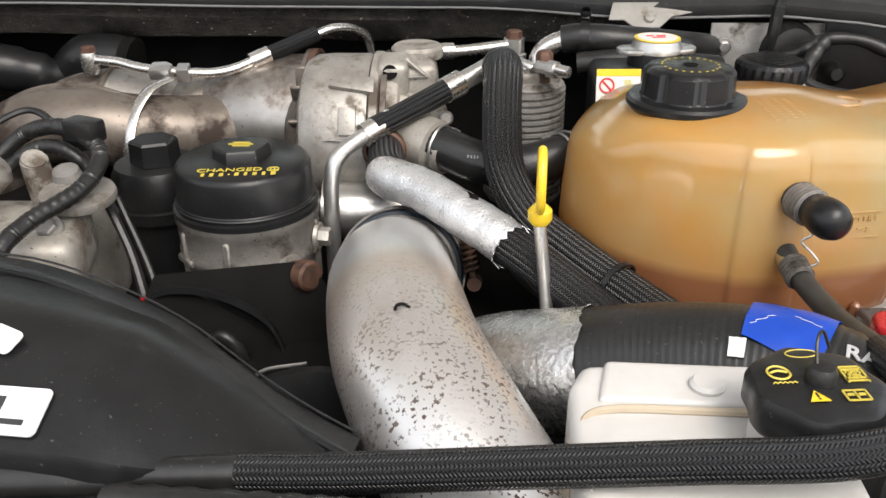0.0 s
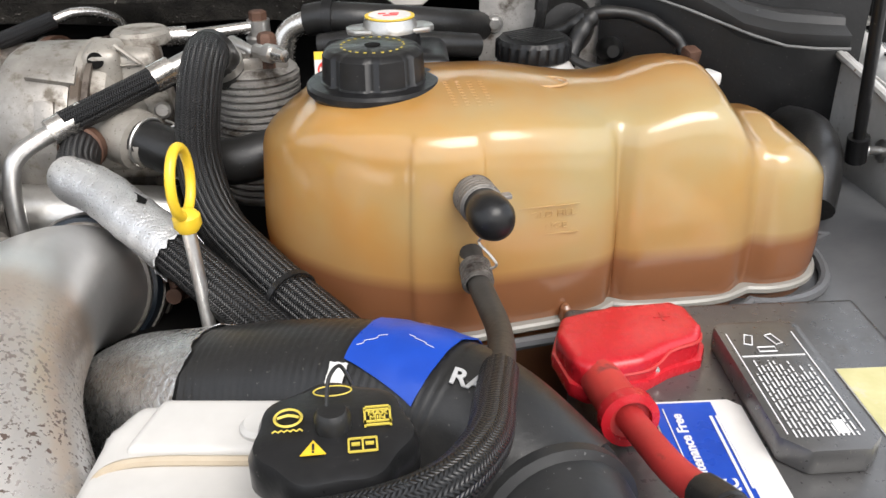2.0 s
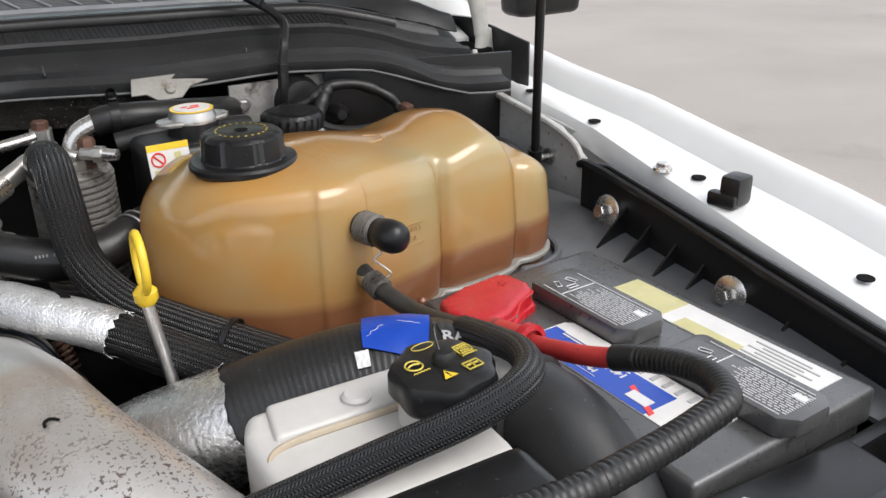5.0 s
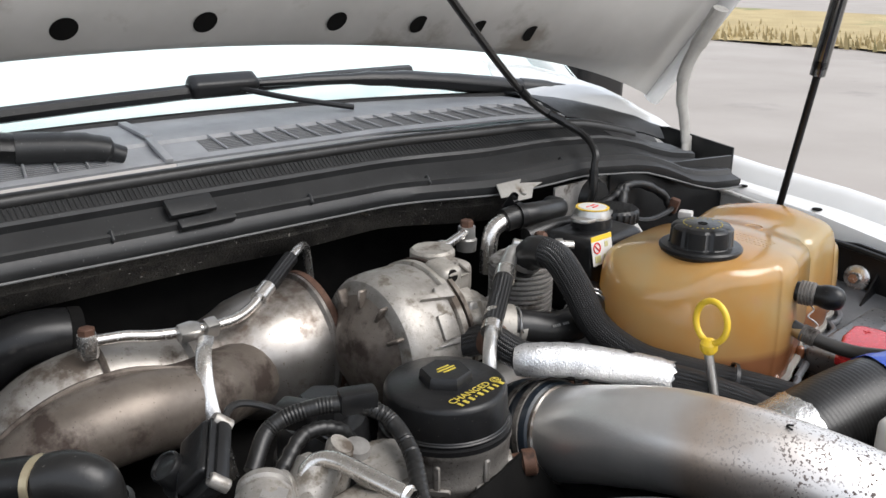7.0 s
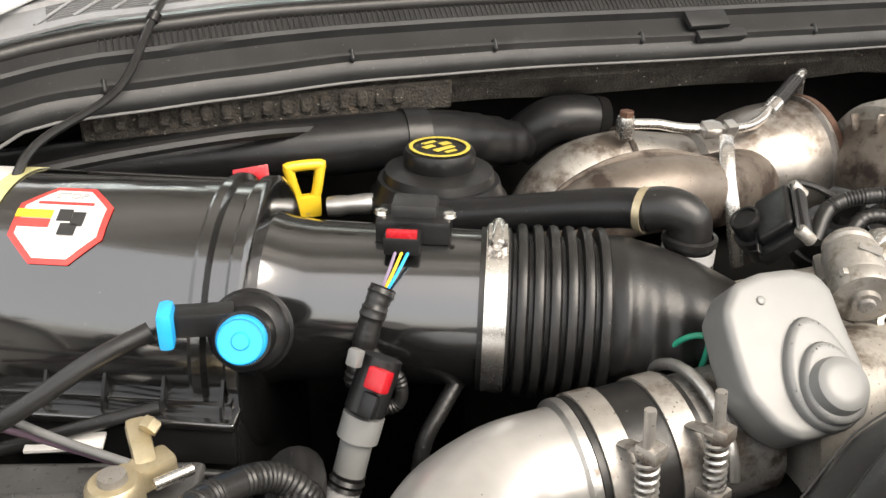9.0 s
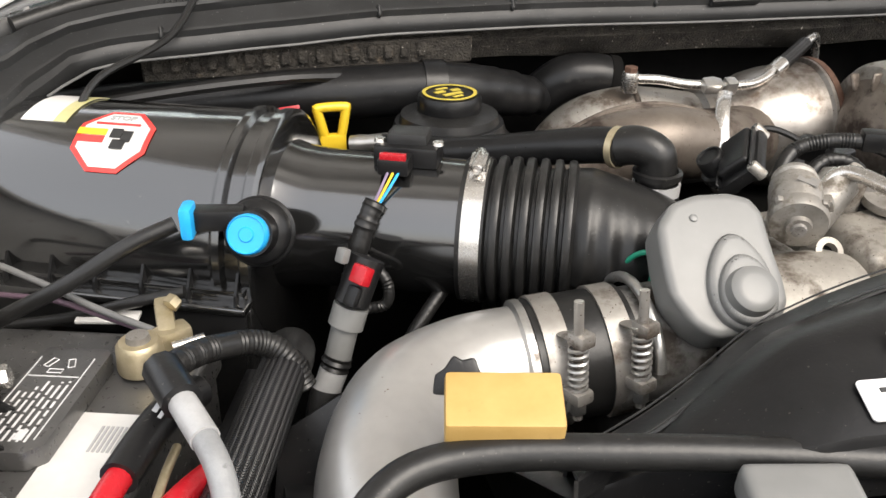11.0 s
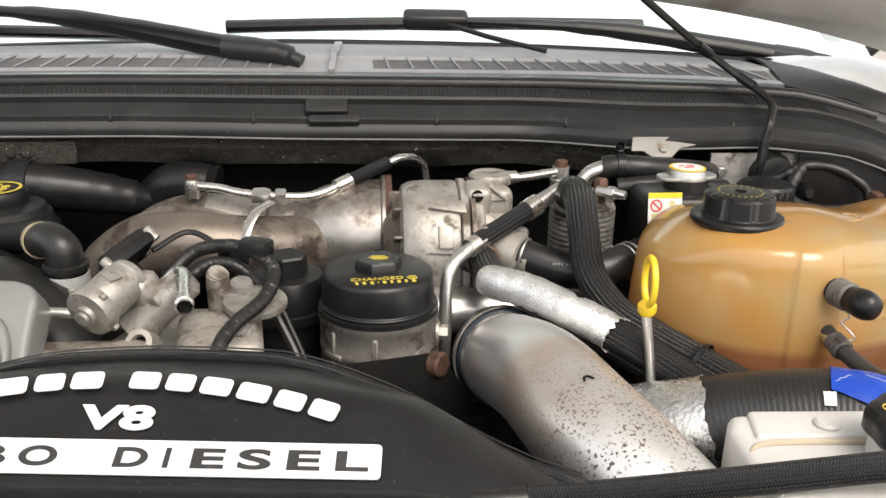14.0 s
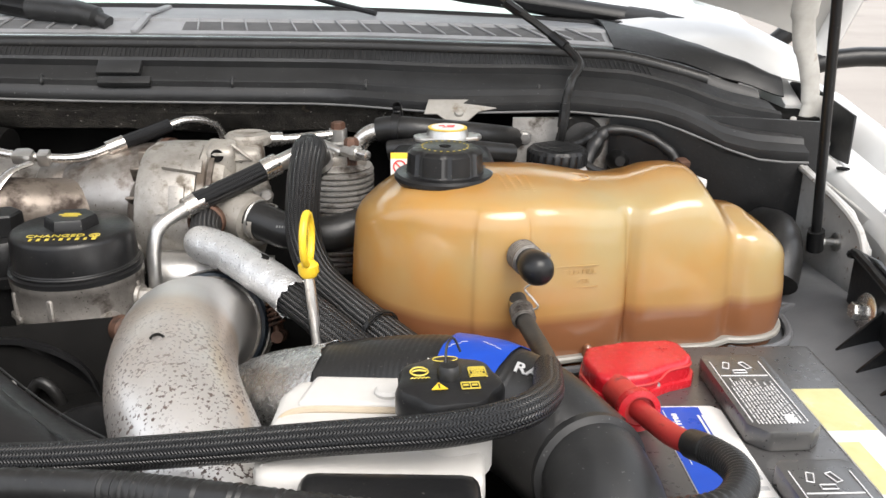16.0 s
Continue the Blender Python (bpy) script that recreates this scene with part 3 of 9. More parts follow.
def fender(sign):
    """White wing beside the bay: inner flange, gutter wall, crest and outer skin."""
    def sx(x):
        return x if sign > 0 else 2 * CX - x
    name = "fender"
    e = thing(name, (sx(0.75), 0.5, 1.1), "white painted front wing with a stepped inner flange", "fender")
    secs = []
    for y, dz, dx in ((-0.45, -0.19, -0.16), (-0.2, -0.125, -0.115), (0.1, -0.075, -0.07), (0.42, -0.034, -0.026), (0.57, -0.018, -0.012), (0.70, 0.0, -0.004), (0.84, 0.012, 0.0), (0.95, 0.025, 0.006), (1.05, 0.04, 0.01), (1.25, 0.055, 0.012), (1.6, 0.07, 0.02)):
        prof = [(0.617, 1.446), (0.618, 1.458), (0.624, 1.470), (0.668, 1.474), (0.676, 1.470), (0.684, 1.462), (0.715, 1.468), (0.728, 1.486), (0.738, 1.494), (0.746, 1.496), (0.754, 1.493), (0.762, 1.484), (0.772, 1.455), (0.782, 1.40), (0.790, 1.25), (0.793, 0.9)]
        inset = 0.038 * min(1.0, max(0.0, (y - 0.42) / 0.36))
        secs.append([(sx(px + dx + (inset if px < 0.63 else 0.0)), y, pz + dz) for px, pz in prof])
    part("wing_panel", thicken(loft(secs), 0.0015), PAINT, e)
    for x, y, z in ((0.668, 0.837, 1.4855), (0.660, 0.710, 1.4745), (0.649, 0.541, 1.4535), (0.615, 0.33, 1.4300)):
        part("flange_hole", lathe([(0, 0), (0.0075, 0), (0.0075, 0.0012), (0, 0.0012)], at(sx(x), y, z), 16), SHADE_SOOT, e, "dark oval hole in the flange")
    part("flange_bolt", bolt_head(at(sx(0.632), 0.575, 1.4585), 0.007, 0.006), BRIGHT, e, "plated flange bolt")
    stop = box((0.026, 0.022, 0.03), at(sx(0.634), 0.483, 1.461, 8), 0.005)
    box((0.012, 0.03, 0.014), at(sx(0.622), 0.487, 1.452, 8), 0.003, 2, stop)
    part("hood_stop", stop, RUBBER, e, "black rubber hood stop")
    # black edge plate beside the hinge
    plate = slab([(0.0, 0.0), (0.0, 0.058), (0.16, 0.080), (0.20, 0.06), (0.20, 0.0)], 0, 0.003, Matrix(((0, 0, sign, sx(0.69)), (1, 0, 0, 0.872), (0, 1, 0, 1.482), (0, 0, 0, 1))), 0.001, 1)
    part("edge_plate", plate, COWL_BLACK, e, "black plastic plate by the hinge")
    return e


fender(1)
fender(-1)


def apron(sign):
    """Inner side of the bay: grey metal rear part and black liner with ribs and studs."""
    def sx(x):
        return x if sign > 0 else 2 * CX - x
    e = thing("inner_apron", (sx(0.62), 0.6, 1.0), "grey metal and black plastic inner wing panel beside the battery", "inner wing")
    metal = slab([(0.67, 0.98), (0.90, 0.98), (0.90, 1.47), (0.86, 1.487), (0.735, 1.468), (0.69, 1.44), (0.675, 1.38)], -0.002, 0.002,
                 Matrix(((0, 0, 1, sx(0.632)), (1, 0, 0, 0), (0, 1, 0, 0), (0, 0, 0, 1))), 0.001, 1)
    part("metal_panel", metal, APRON, e, "grey primed metal panel with rust runs")
    part("rolled_edge", tube([(sx(0.628), 0.678, 1.15), (sx(0.628), 0.676, 1.36), (sx(0.628), 0.692, 1.435), (sx(0.628), 0.735, 1.464), (sx(0.628), 0.87, 1.485)], 0.004, 8, 6), APRON, e)
    part("rust_run", tube([(sx(0.6235), 0.6762, 1.30), (sx(0.6235), 0.6755, 1.37), (sx(0.6235), 0.682, 1.41)], 0.0022, 6, 6), RUST, e, "rust run along the rolled edge")
    outer = slab([(0.42, 0.95), (0.90, 0.98), (0.90, 1.478), (0.76, 1.466), (0.66, 1.455), (0.42, 1.428)], -0.002, 0.002,
                 Matrix(((0, 0, 1, sx(0.648)), (1, 0, 0, 0), (0, 1, 0, 0), (0, 0, 0, 1))), 0.001, 1)
    part("outer_panel", outer, APRON, e, "grey metal panel under the wing's flange")
    turn = Matrix.Translation((sx(0.606), 0.66, 0)) @ Matrix.Rotation(radians(-7 * sign), 4, "Z") @ Matrix.Translation((-sx(0.596), -0.66, 0))
    liner = slab([(-0.3, 0.9), (0.665, 0.9), (0.668, 1.448), (0.62, 1.455), (0.3, 1.425), (-0.3, 1.37)], -0.003, 0.003,
                 turn @ Matrix(((0, 0, 1, sx(0.596)), (1, 0, 0, 0), (0, 1, 0, 0), (0, 0, 0, 1))), 0.0015, 1)
    part("liner", liner, BLACK, e, "black plastic liner")
    lip = tube([turn @ Vector(p) for p in ((sx(0.590), 0.668, 1.444), (sx(0.590), 0.62, 1.448), (sx(0.590), 0.3, 1.415), (sx(0.590), -0.3, 1.36))], 0.0045, 8, 4)
    part("liner_lip", lip, BLACK, e)
    for k, y in enumerate((0.585, 0.545, 0.505, 0.465, 0.425, 0.36, 0.30)):
        part("liner_rib", slab([(0, 0), (0, 0.085), (-0.075, 0)], -0.0015, 0.0015, turn @ Matrix(((sign, 0, 0, sx(0.593)), (0, 0, 1, y), (0, 1, 0, 1.335 - 0.006 * k), (0, 0, 0, 1))), 0, 1), BLACK, e)
    for y, z in ((0.612, 1.407), (0.425, 1.388)):
        m = frame_z(turn @ Vector((sx(0.590), y, z)), (-sign, 0, 0.15))
        s = part("stud", lathe([(0, 0), (0.018, 0), (0.018, 0.0015), (0.016, 0.003), (0, 0.003)], m, 28), BRIGHT, e, "plated stud with washer")
        part("nut", bolt_head(m @ Matrix.Translation((0, 0, 0.003)), 0.0085, 0.012, False), BRIGHT, s)
    return e


apron(1)
apron(-1)

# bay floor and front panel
# the floor's black holds the bay's deep shade as well as soot
solo("bay_floor", box((1.75, 1.9, 0.02), at(CX, 0.35, 0.80), 0), SHADE_SOOT, "black undertray deep in the bay, soot and shade in its colour", "undertray", "structure")
fr = thing("radiator_support", (CX, 0.12, 1.15), "black painted crossmember and radiator panel at the front of the bay", "crossmember")
part("radiator_panel", box((1.7, 0.05, 0.55), at(CX, 0.10, 1.12), 0.006), BLACK, fr)
part("crossmember", box((1.72, 0.10, 0.03), at(CX, 0.14, 1.385), 0.008), BLACK, fr)
part("front_skin", box((1.9, 0.04, 0.9), at(CX, -0.42, 0.95), 0.015), PAINT, fr, "white painted nose panel")
part("grille_shelf", box((1.75, 0.5, 0.02), at(CX, -0.17, 1.32), 0.006), BLACK, fr)


# ---- cowl, windscreen, hood ----
LIP = ((0.0, 1.010, 1.540), (0.25, 1.000, 1.540), (0.42, 0.937, 1.541), (0.55, 0.922, 1.546), (0.635, 0.893, 1.544), (0.675, 0.874, 1.538), (0.70, 0.860, 1.526), (0.722, 0.845, 1.515), (0.75, 0.831, 1.510), (0.80, 0.815, 1.510), (0.86, 0.808, 1.510))
SEAL = ((0.0, 1.076, 1.599), (0.3, 1.066, 1.599), (0.5, 1.040, 1.597), (0.62, 1.015, 1.594), (0.70, 0.998, 1.580), (0.78, 0.985, 1.556), (0.84, 0.972, 1.538), (0.90, 0.965, 1.53))


LIP_FAR = ((0.0, 1.010, 1.540), (0.25, 1.010, 1.545), (0.43, 1.003, 1.546), (0.55, 0.995, 1.541), (0.647, 0.985, 1.538), (0.70, 0.978, 1.537), (0.74, 0.960, 1.534), (0.77, 0.920, 1.522), (0.80, 0.860, 1.505), (0.86, 0.820, 1.495))
SEAL_FAR = ((0.0, 1.076, 1.599), (0.3, 1.070, 1.600), (0.5, 1.058, 1.599), (0.65, 1.043, 1.591), (0.76, 1.022, 1.576), (0.83, 0.995, 1.560), (0.90, 0.975, 1.545))


def between(table, d):
    for (a, ay, az), (b, by, bz) in zip(table, table[1:]):
        if d <= b:
            t = (d - a) / (b - a)
            t = t * t * (3 - 2 * t) * 0.5 + t * 0.5
            return ay + (by - ay) * t, az + (bz - az) * t
    return table[-1][1:]


def cowl_rows(xs):
    """Profile of the cowl at each place across: lip and seal, sweeping forward and down towards the wings."""
    return [(*between(LIP if x > CX else LIP_FAR, abs(x - CX)), *between(SEAL if x > CX else SEAL_FAR, abs(x - CX))) for x in xs]


xs = [CX - 0.83 + 1.635 * i / 96 for i in range(97)]
rows = cowl_rows(xs)
cw = thing("cowl_panel", (CX, 1.02, 1.5), "weathered black plastic cowl panel with seal and louvred grille", "cowl")


def lip_to_seal(t, r):
    return r[0] + (r[2] - r[0]) * t, r[1] + (r[3] - r[1]) * t


secs = []
for x, r in zip(xs, rows):
    prof = [(r[0] + 0.004, r[1] - 0.014), (r[0], r[1] - 0.006), (r[0], r[1])]
    for t, off in ((0.10, 0.002), (0.14, 0.008), (0.18, 0.008), (0.22, 0.001), (0.50, -0.001), (0.53, 0.007), (0.57, 0.009), (0.60, 0.005), (0.80, 0.004), (0.84, -0.004), (0.90, -0.008), (0.93, -0.002), (1.0, 0.004)):
        y, z = lip_to_seal(t, r)
        prof.append((y - off * 0.62, z + off * 0.78))
    secs.append([(x, y, z) for y, z in prof])
part("front_panel", thicken(loft(secs), 0.003), COWL_BLACK, cw)
part("hood_seal", tube([(x, lip_to_seal(0.885, r)[0], lip_to_seal(0.885, r)[1] + 0.002) for x, r in list(zip(xs, rows))[2:-2:3]], 0.0095, 12, 2), RUBBER, cw, "black rubber hood seal")
part("lip_edge", tube([(x, r[0] - 0.002, r[1] - 0.011) for x, r in list(zip(xs, rows))[::3]], 0.0014, 8, 2), EDGE_GREY, cw, "dull pinch-weld edge")
# grille deck
def deck(x, t):
    """Place on the louvred deck, t from its front to the glass."""
    r = cowl_rows([x])[0]
    d = abs(x - CX)
    front_y, front_z = r[2] + 0.010, r[3] + 0.007
    back_y = 1.232 - 0.10 * (d / 0.7) ** 2.2
    drop = 0.004 * (d / 0.5) ** 2
    if t < 0.4:
        k = t / 0.4
        return (x, front_y + 0.052 * k, front_z + 0.016 * k)
    k = (t - 0.4) / 0.6
    return (x, front_y + 0.052 + (back_y - front_y - 0.052) * k, front_z + 0.016 + (0.006 - drop) * k)


deck_rows = [[deck(x, t) for t in (0, 0.08, 0.10, 0.36, 0.38, 0.45, 1.0)] for x in xs if x < 0.445]
for row in deck_rows:
    for i in (2, 3):
        row[i] = (row[i][0], row[i][1], row[i][2] - 0.0035)
part("deck", thicken(loft(deck_rows), 0.003), COWL_GREY, cw, "faded grey grille deck, its sky sheen put into the colour")
for k in range(44):
    x = CX - 0.71 + 1.42 * k / 43
    if x > 0.435:
        continue
    if abs(x - CX) < 0.058:
        continue
    lean = -0.036 * (x - CX) / 0.6
    part("louvre", tube([Vector(deck(x, 0.09)), Vector(deck(x + lean, 0.37))], 0.0014, 6, 2), COWL_GREY, cw)
mesh_rows = bmesh.new()
for j in range(8):
    t = 0.125 + 0.03 * j
    for x0, x1 in ((CX - 0.70, CX - 0.06), (CX + 0.06, CX + 0.62)):
        tube([Vector(deck(x0 + (x1 - x0) * i / 48, t)) - Vector((0, 0, 0.0027)) for i in range(49)], 0.0008, 4, 1, None, False, 1.0, mesh_rows)
tagged(part("mesh", mesh_rows, material("grille_mesh", (0.12, 0.122, 0.125), (0.18, 0.182, 0.185), 0.5, 0, 30, 0.2), cw), kind="stuff")
BACK_EDGE = ((0.43, 1.170, 1.624), (0.50, 1.118, 1.614), (0.55, 1.064, 1.602), (0.60, 1.026, 1.586), (0.645, 1.006, 1.566), (0.66, 1.003, 1.560))
end_rows = []
for i in range(17):
    x = 0.437 + 0.213 * i / 16
    r = cowl_rows([x])[0]
    by, bz = between(BACK_EDGE, x)
    fy, fz = r[2] + 0.006, r[3] + 0.006
    end_rows.append([(x, fy + (by - fy) * t, fz + (bz - fz) * t + 0.010 * math.sin(math.pi * t)) for t in (0, 0.12, 0.3, 0.5, 0.7, 0.88, 1.0)])
part("end_fairing", thicken(loft(end_rows), 0.003), COWL_BLACK, cw, "rounded black end of the cowl")
ridges = bmesh.new()
for k in range(230):
    x = CX - 0.66 + 1.32 * k / 229
    r = cowl_rows([x])[0]
    a, b = lip_to_seal(0.62, r), lip_to_seal(0.79, r)
    tube([(x, a[0] - 0.0030, a[1] + 0.0038), (x, b[0] - 0.0028, b[1] + 0.0036)], 0.0011, 5, 1, None, True, 1.0, ridges)
tagged(part("rail_texture", ridges, COWL_BLACK, cw, "fine moulded ridges along the rail"), kind="stuff")
part("deck_joint", box((0.010, 0.060, 0.006), at(CX + 0.004, 1.112, 1.616, -4, 16), 0.002), COWL_GREY, cw)
part("deck_joint", box((0.012, 0.085, 0.005), at(CX + 0.010, 1.185, 1.628, -4, 2), 0.002), COWL_GREY, cw)
for x in (-0.85, -0.623, -0.468, -0.289, -0.05, 0.12, 0.33):
    r = cowl_rows([x])[0]
    y, z = lip_to_seal(0.2, r)
    part("clip", box((0.005, 0.008, 0.014), at(x, y - 0.006, z + 0.002, 0, -35), 0.002, 1), COWL_BLACK, cw)
r = cowl_rows([-0.19])[0]
lat = box((0.055, 0.022, 0.007), at(-0.195, lip_to_seal(0.38, r)[0] - 0.006, lip_to_seal(0.38, r)[1] + 0.006, 0, 38), 0.002)
box((0.066, 0.012, 0.009), at(-0.185, lip_to_seal(0.16, r)[0] - 0.008, lip_to_seal(0.16, r)[1] + 0.004, 0, 38), 0.002, 2, lat)
part("joint_cover", lat, COWL_BLACK, cw)
# white bracket under the lip
br = slab([(-0.040, -0.006), (-0.034, 0.016), (0.04, 0.016), (0.052, 0.004), (0.026, -0.002), (0.012, -0.016), (-0.014, -0.016), (-0.024, -0.006)], -0.001, 0.001, at(0.231, 0.930, 1.534, 0, 42), 0.0006, 1)
lathe([(0, 0), (0.006, 0), (0.005, 0.004), (0, 0.004)], at(0.233, 0.926, 1.531, 0, 42), 12, None, br)
solo("bracket", br, material("grimy_white_paint", (0.20, 0.19, 0.17), (0.36, 0.345, 0.315), 0.45, 0, 30, 0.2, stain=(0.16, 0.13, 0.10), amount=0.55, stain_scale=40), "small grimy white bracket under the cowl lip", "bracket")

# firewall with insulation
fw = thing("firewall", (CX, 1.08, 1.2), "dark firewall with torn felt insulation below the cowl lip", "firewall", kind="structure")
part("firewall_panel", box((1.66, 0.02, 0.75), at(CX, 1.115, 1.17), 0.004), SHADE_SOOT, fw)
felt = []
for i in range(61):
    x = -0.80 + 1.04 * i / 60
    r = cowl_rows([x])[0]
    w = noise.noise((x * 7, 0, 0)) * 0.006
    felt.append([(x, r[0] + 0.030 + w, r[1] - 0.012), (x, r[0] + 0.022 + w, r[1] - 0.028), (x, r[0] + 0.036 - w, r[1] - 0.050 + w), (x, r[0] + 0.075, r[1] - 0.060 + w)])
part("insulation", thicken(loft(felt), 0.004), INSULATION, fw, "torn black felt insulation with pale fibres")
strip = part("ribbed_strip", box((0.36, 0.006, 0.03), at(-0.695, 1.012, 1.511, 1.5), 0.002, 1), INSULATION, fw, "dusty ribbed strip below the cowl")
for i in range(16):
    part("rib", box((0.011, 0.005, 0.016), at(-0.86 + i * 0.019, 1.002 + 0.0006 * i, 1.514, 0, -10), 0.002, 1), INSULATION, strip)

# bulkhead at the driver's rear corner
bk = thing("corner_panel", (0.47, 0.93, 1.25), "grey painted bulkhead corner with black grommet and wiring", "bulkhead", kind="structure")
part("corner_plate", box((0.17, 0.004, 0.25), at(0.383, 0.925, 1.402), 0.001), CAST_DARK, bk)
part("corner_side", box((0.24, 0.006, 0.55), at(0.53, 0.885, 1.262, -16), 0.001), BLACK, bk)
part("grommet", lathe([(0, 0), (0.027, 0), (0.032, -0.006), (0.023, 0.012), (0, 0.014)], frame_z((0.381, 0.920, 1.500), (0, -1, 0.1)), 24), RUBBER, bk, "black rubber grommet")
part("grommet_small", lathe([(0, 0), (0.013, 0), (0.012, 0.012), (0.006, 0.02), (0, 0.02)], frame_z((0.425, 0.915, 1.478), (0, -1, 0.1)), 18), RUBBER, bk)
part("corner_bolt", bolt_head(frame_z((0.313, 0.922, 1.503), (0, -1, 0)), 0.006, 0.005), STEEL, bk)

# windscreen
ws = thing("windscreen", (CX, 1.3, 1.6), "pale tinted windscreen above the cowl", "windscreen", kind="structure")
rows_ws = []
for i in range(25):
    x = CX - 0.80 + 1.60 * i / 24
    d = abs(x - CX)
    y0 = 1.240 - 0.10 * (d / 0.7) ** 2.2
    rows_ws.append([(x, y0 + 0.64 * t, 1.624 - 0.010 * (d / 0.6) ** 2 + 0.50 * t) for t in (-0.03, 0, 0.25, 0.5, 0.75, 1.0)])
pane = part("pane", thicken(loft(rows_ws), 0.005), GLASS, ws)
pane.visible_shadow = False
# added panel just behind the pane; its paleness stands in for reflected sky
part("glare_panel", thicken(loft([[(x, y + 0.035, z - 0.035) for x, y, z in row] for row in rows_ws]), 0.004), GLARE_PANEL, ws, "pale panel added behind the glass in place of its sky glare")
part("roof", box((1.45, 1.3, 0.04), at(CX, 2.45, 2.19), 0.015), PAINT, ws, "white cab roof")
part("scuttle_seal", tube([Vector(row[1]) + Vector((0, -0.006, 0.004)) for row in rows_ws], 0.006, 8, 2), RUBBER, ws)
for s in (1, -1):
    x0 = CX + s * 0.84
    part("pillar", tube([(x0 - s * 0.01, 1.20, 1.60), (x0 - s * 0.02, 1.28, 1.68), (x0 - s * 0.06, 1.80, 2.18)], 0.032, 12, 6), PAINT, ws, "white windscreen pillar")
    part("cowl_side", slab([(0, 0), (0.30, 0.0), (0.30, 0.14), (0.16, 0.11), (0.0, 0.04)], -0.012, 0.012, Matrix(((0, 0, 1, CX + s * 0.865), (1, 0, 0, 1.0), (0, 1, 0, 1.49), (0, 0, 0, 1))), 0.004), PAINT, ws)


def wiper(pivot, elbow, tip, blade, label):
    e = thing("wiper", pivot, label, "wiper")
    p, q, t = Vector(pivot), Vector(elbow), Vector(tip)
    part("arm_head", tube([p, p.lerp(q, 0.25) + Vector((0, 0, 0.006)), p.lerp(q, 0.6) + Vector((0, 0, 0.004)), q], [0.012, 0.018, 0.020, 0.021, 0.021], 12, 6, None, True, 0.8), COWL_BLACK, e, "black plastic arm cover")
    part("arm", tube([q, q.lerp(t, 0.5) + Vector((0, 0, 0.012)), t], [0.020, 0.019, 0.017, 0.014, 0.010, 0.007, 0.005], 10, 8, None, True, 0.8), BLACK, e)
    a, b = Vector(blade[0]), Vector(blade[1])
    mid = a.lerp(b, 0.5)
    bl = part("blade", tube([a, a.lerp(b, 0.25) + Vector((0, 0, 0.003)), mid + Vector((0, 0, 0.004)), b.lerp(a, 0.25) + Vector((0, 0, 0.003)), b], 0.011, 8, 6, None, True, 0.9), BLACK, e, "black wiper blade")
    part("blade_clip", box((0.10, 0.030, 0.026), Matrix.Translation(t) @ at(0, 0, 0, math.degrees(math.atan2((b - a).y, (b - a).x)), 35), 0.010, 3), BLACK, bl)
    part("lower_strut", tube([t, t.lerp(p, 0.12) + Vector((0, -0.03, -0.012)), t.lerp(p, 0.25) + Vector((0, -0.05, -0.02))], 0.004, 8, 6), BLACK, bl)
    return e


wiper((0.60, 1.115, 1.600), (0.487, 1.165, 1.624), (-0.029, 1.237, 1.664), ((-0.345, 1.252, 1.649), (0.296, 1.230, 1.660)), "black wiper arm and blade resting on the driver side glass")
wiper((-0.228, 1.110, 1.616), (-0.335, 1.133, 1.634), (-0.80, 1.215, 1.678), ((-1.0, 1.20, 1.640), (-0.452, 1.255, 1.634)), "black wiper arm and blade resting on the passenger side glass")

# open hood above
hd = thing("hood", (CX, 1.05, 1.62), "open white hood with dusty ribbed underside, propped up", "hood")


def hood_at(x, s):
    """s: metres up the hood from its rear edge."""
    u = (x - CX) / 0.93
    crown = 0.095 * (1 - u * u)
    rear = 1.070 + 0.062 * (1 - abs(u) ** 1.6)
    s = max(s, 0.05 * (1 - abs(u) ** 5)) if s < 0.055 else s
    return Vector((x, rear - 0.60 * s, 1.595 + crown + 0.80 * s))


out_rows, in_rows = [], []
for i in range(41):
    x = CX - 0.93 + 1.86 * i / 40
    out_rows.append([hood_at(x, s) + Vector((0, 0.035, 0.012)) for s in (0, 0.07, 0.2, 0.6, 1.0, 1.25)])
    u = abs((x - CX) / 0.93)
    bead = 0.022 if u < 0.94 else 0.0
    in_rows.append([hood_at(x, s) + Vector((0, -0.8 * h, -0.6 * h)) for s, h in ((0, 0), (0.056, bead * 0.3), (0.066, bead * 0.7), (0.078, bead), (0.20, bead), (0.225, 0.2 * bead), (0.45, 0.2 * bead), (0.48, bead), (0.60, bead), (0.63, 0.2 * bead), (1.05, 0.2 * bead), (1.09, bead), (1.2, bead), (1.25, 0))])
part("skin", thicken(loft(out_rows), 0.002), PAINT, hd, "white painted outer skin")
part("inner_panel", thicken(loft(in_rows), 0.0015), UNDER_HOOD, hd, "dusty off-white inner panel")
nrm = Vector((0, -0.8, -0.6))
for x in (-0.62, -0.46, -0.30, -0.15, 0.02, 0.145, 0.249, 0.348):
    p = hood_at(x, 0.105) + nrm * 0.0245
    part("panel_hole", lathe([(0, 0), (0.014, 0), (0.012, -0.002), (0, -0.002)], frame_z(p, nrm), 20), SHADE_SOOT, hd, "dark round hole in the inner panel")
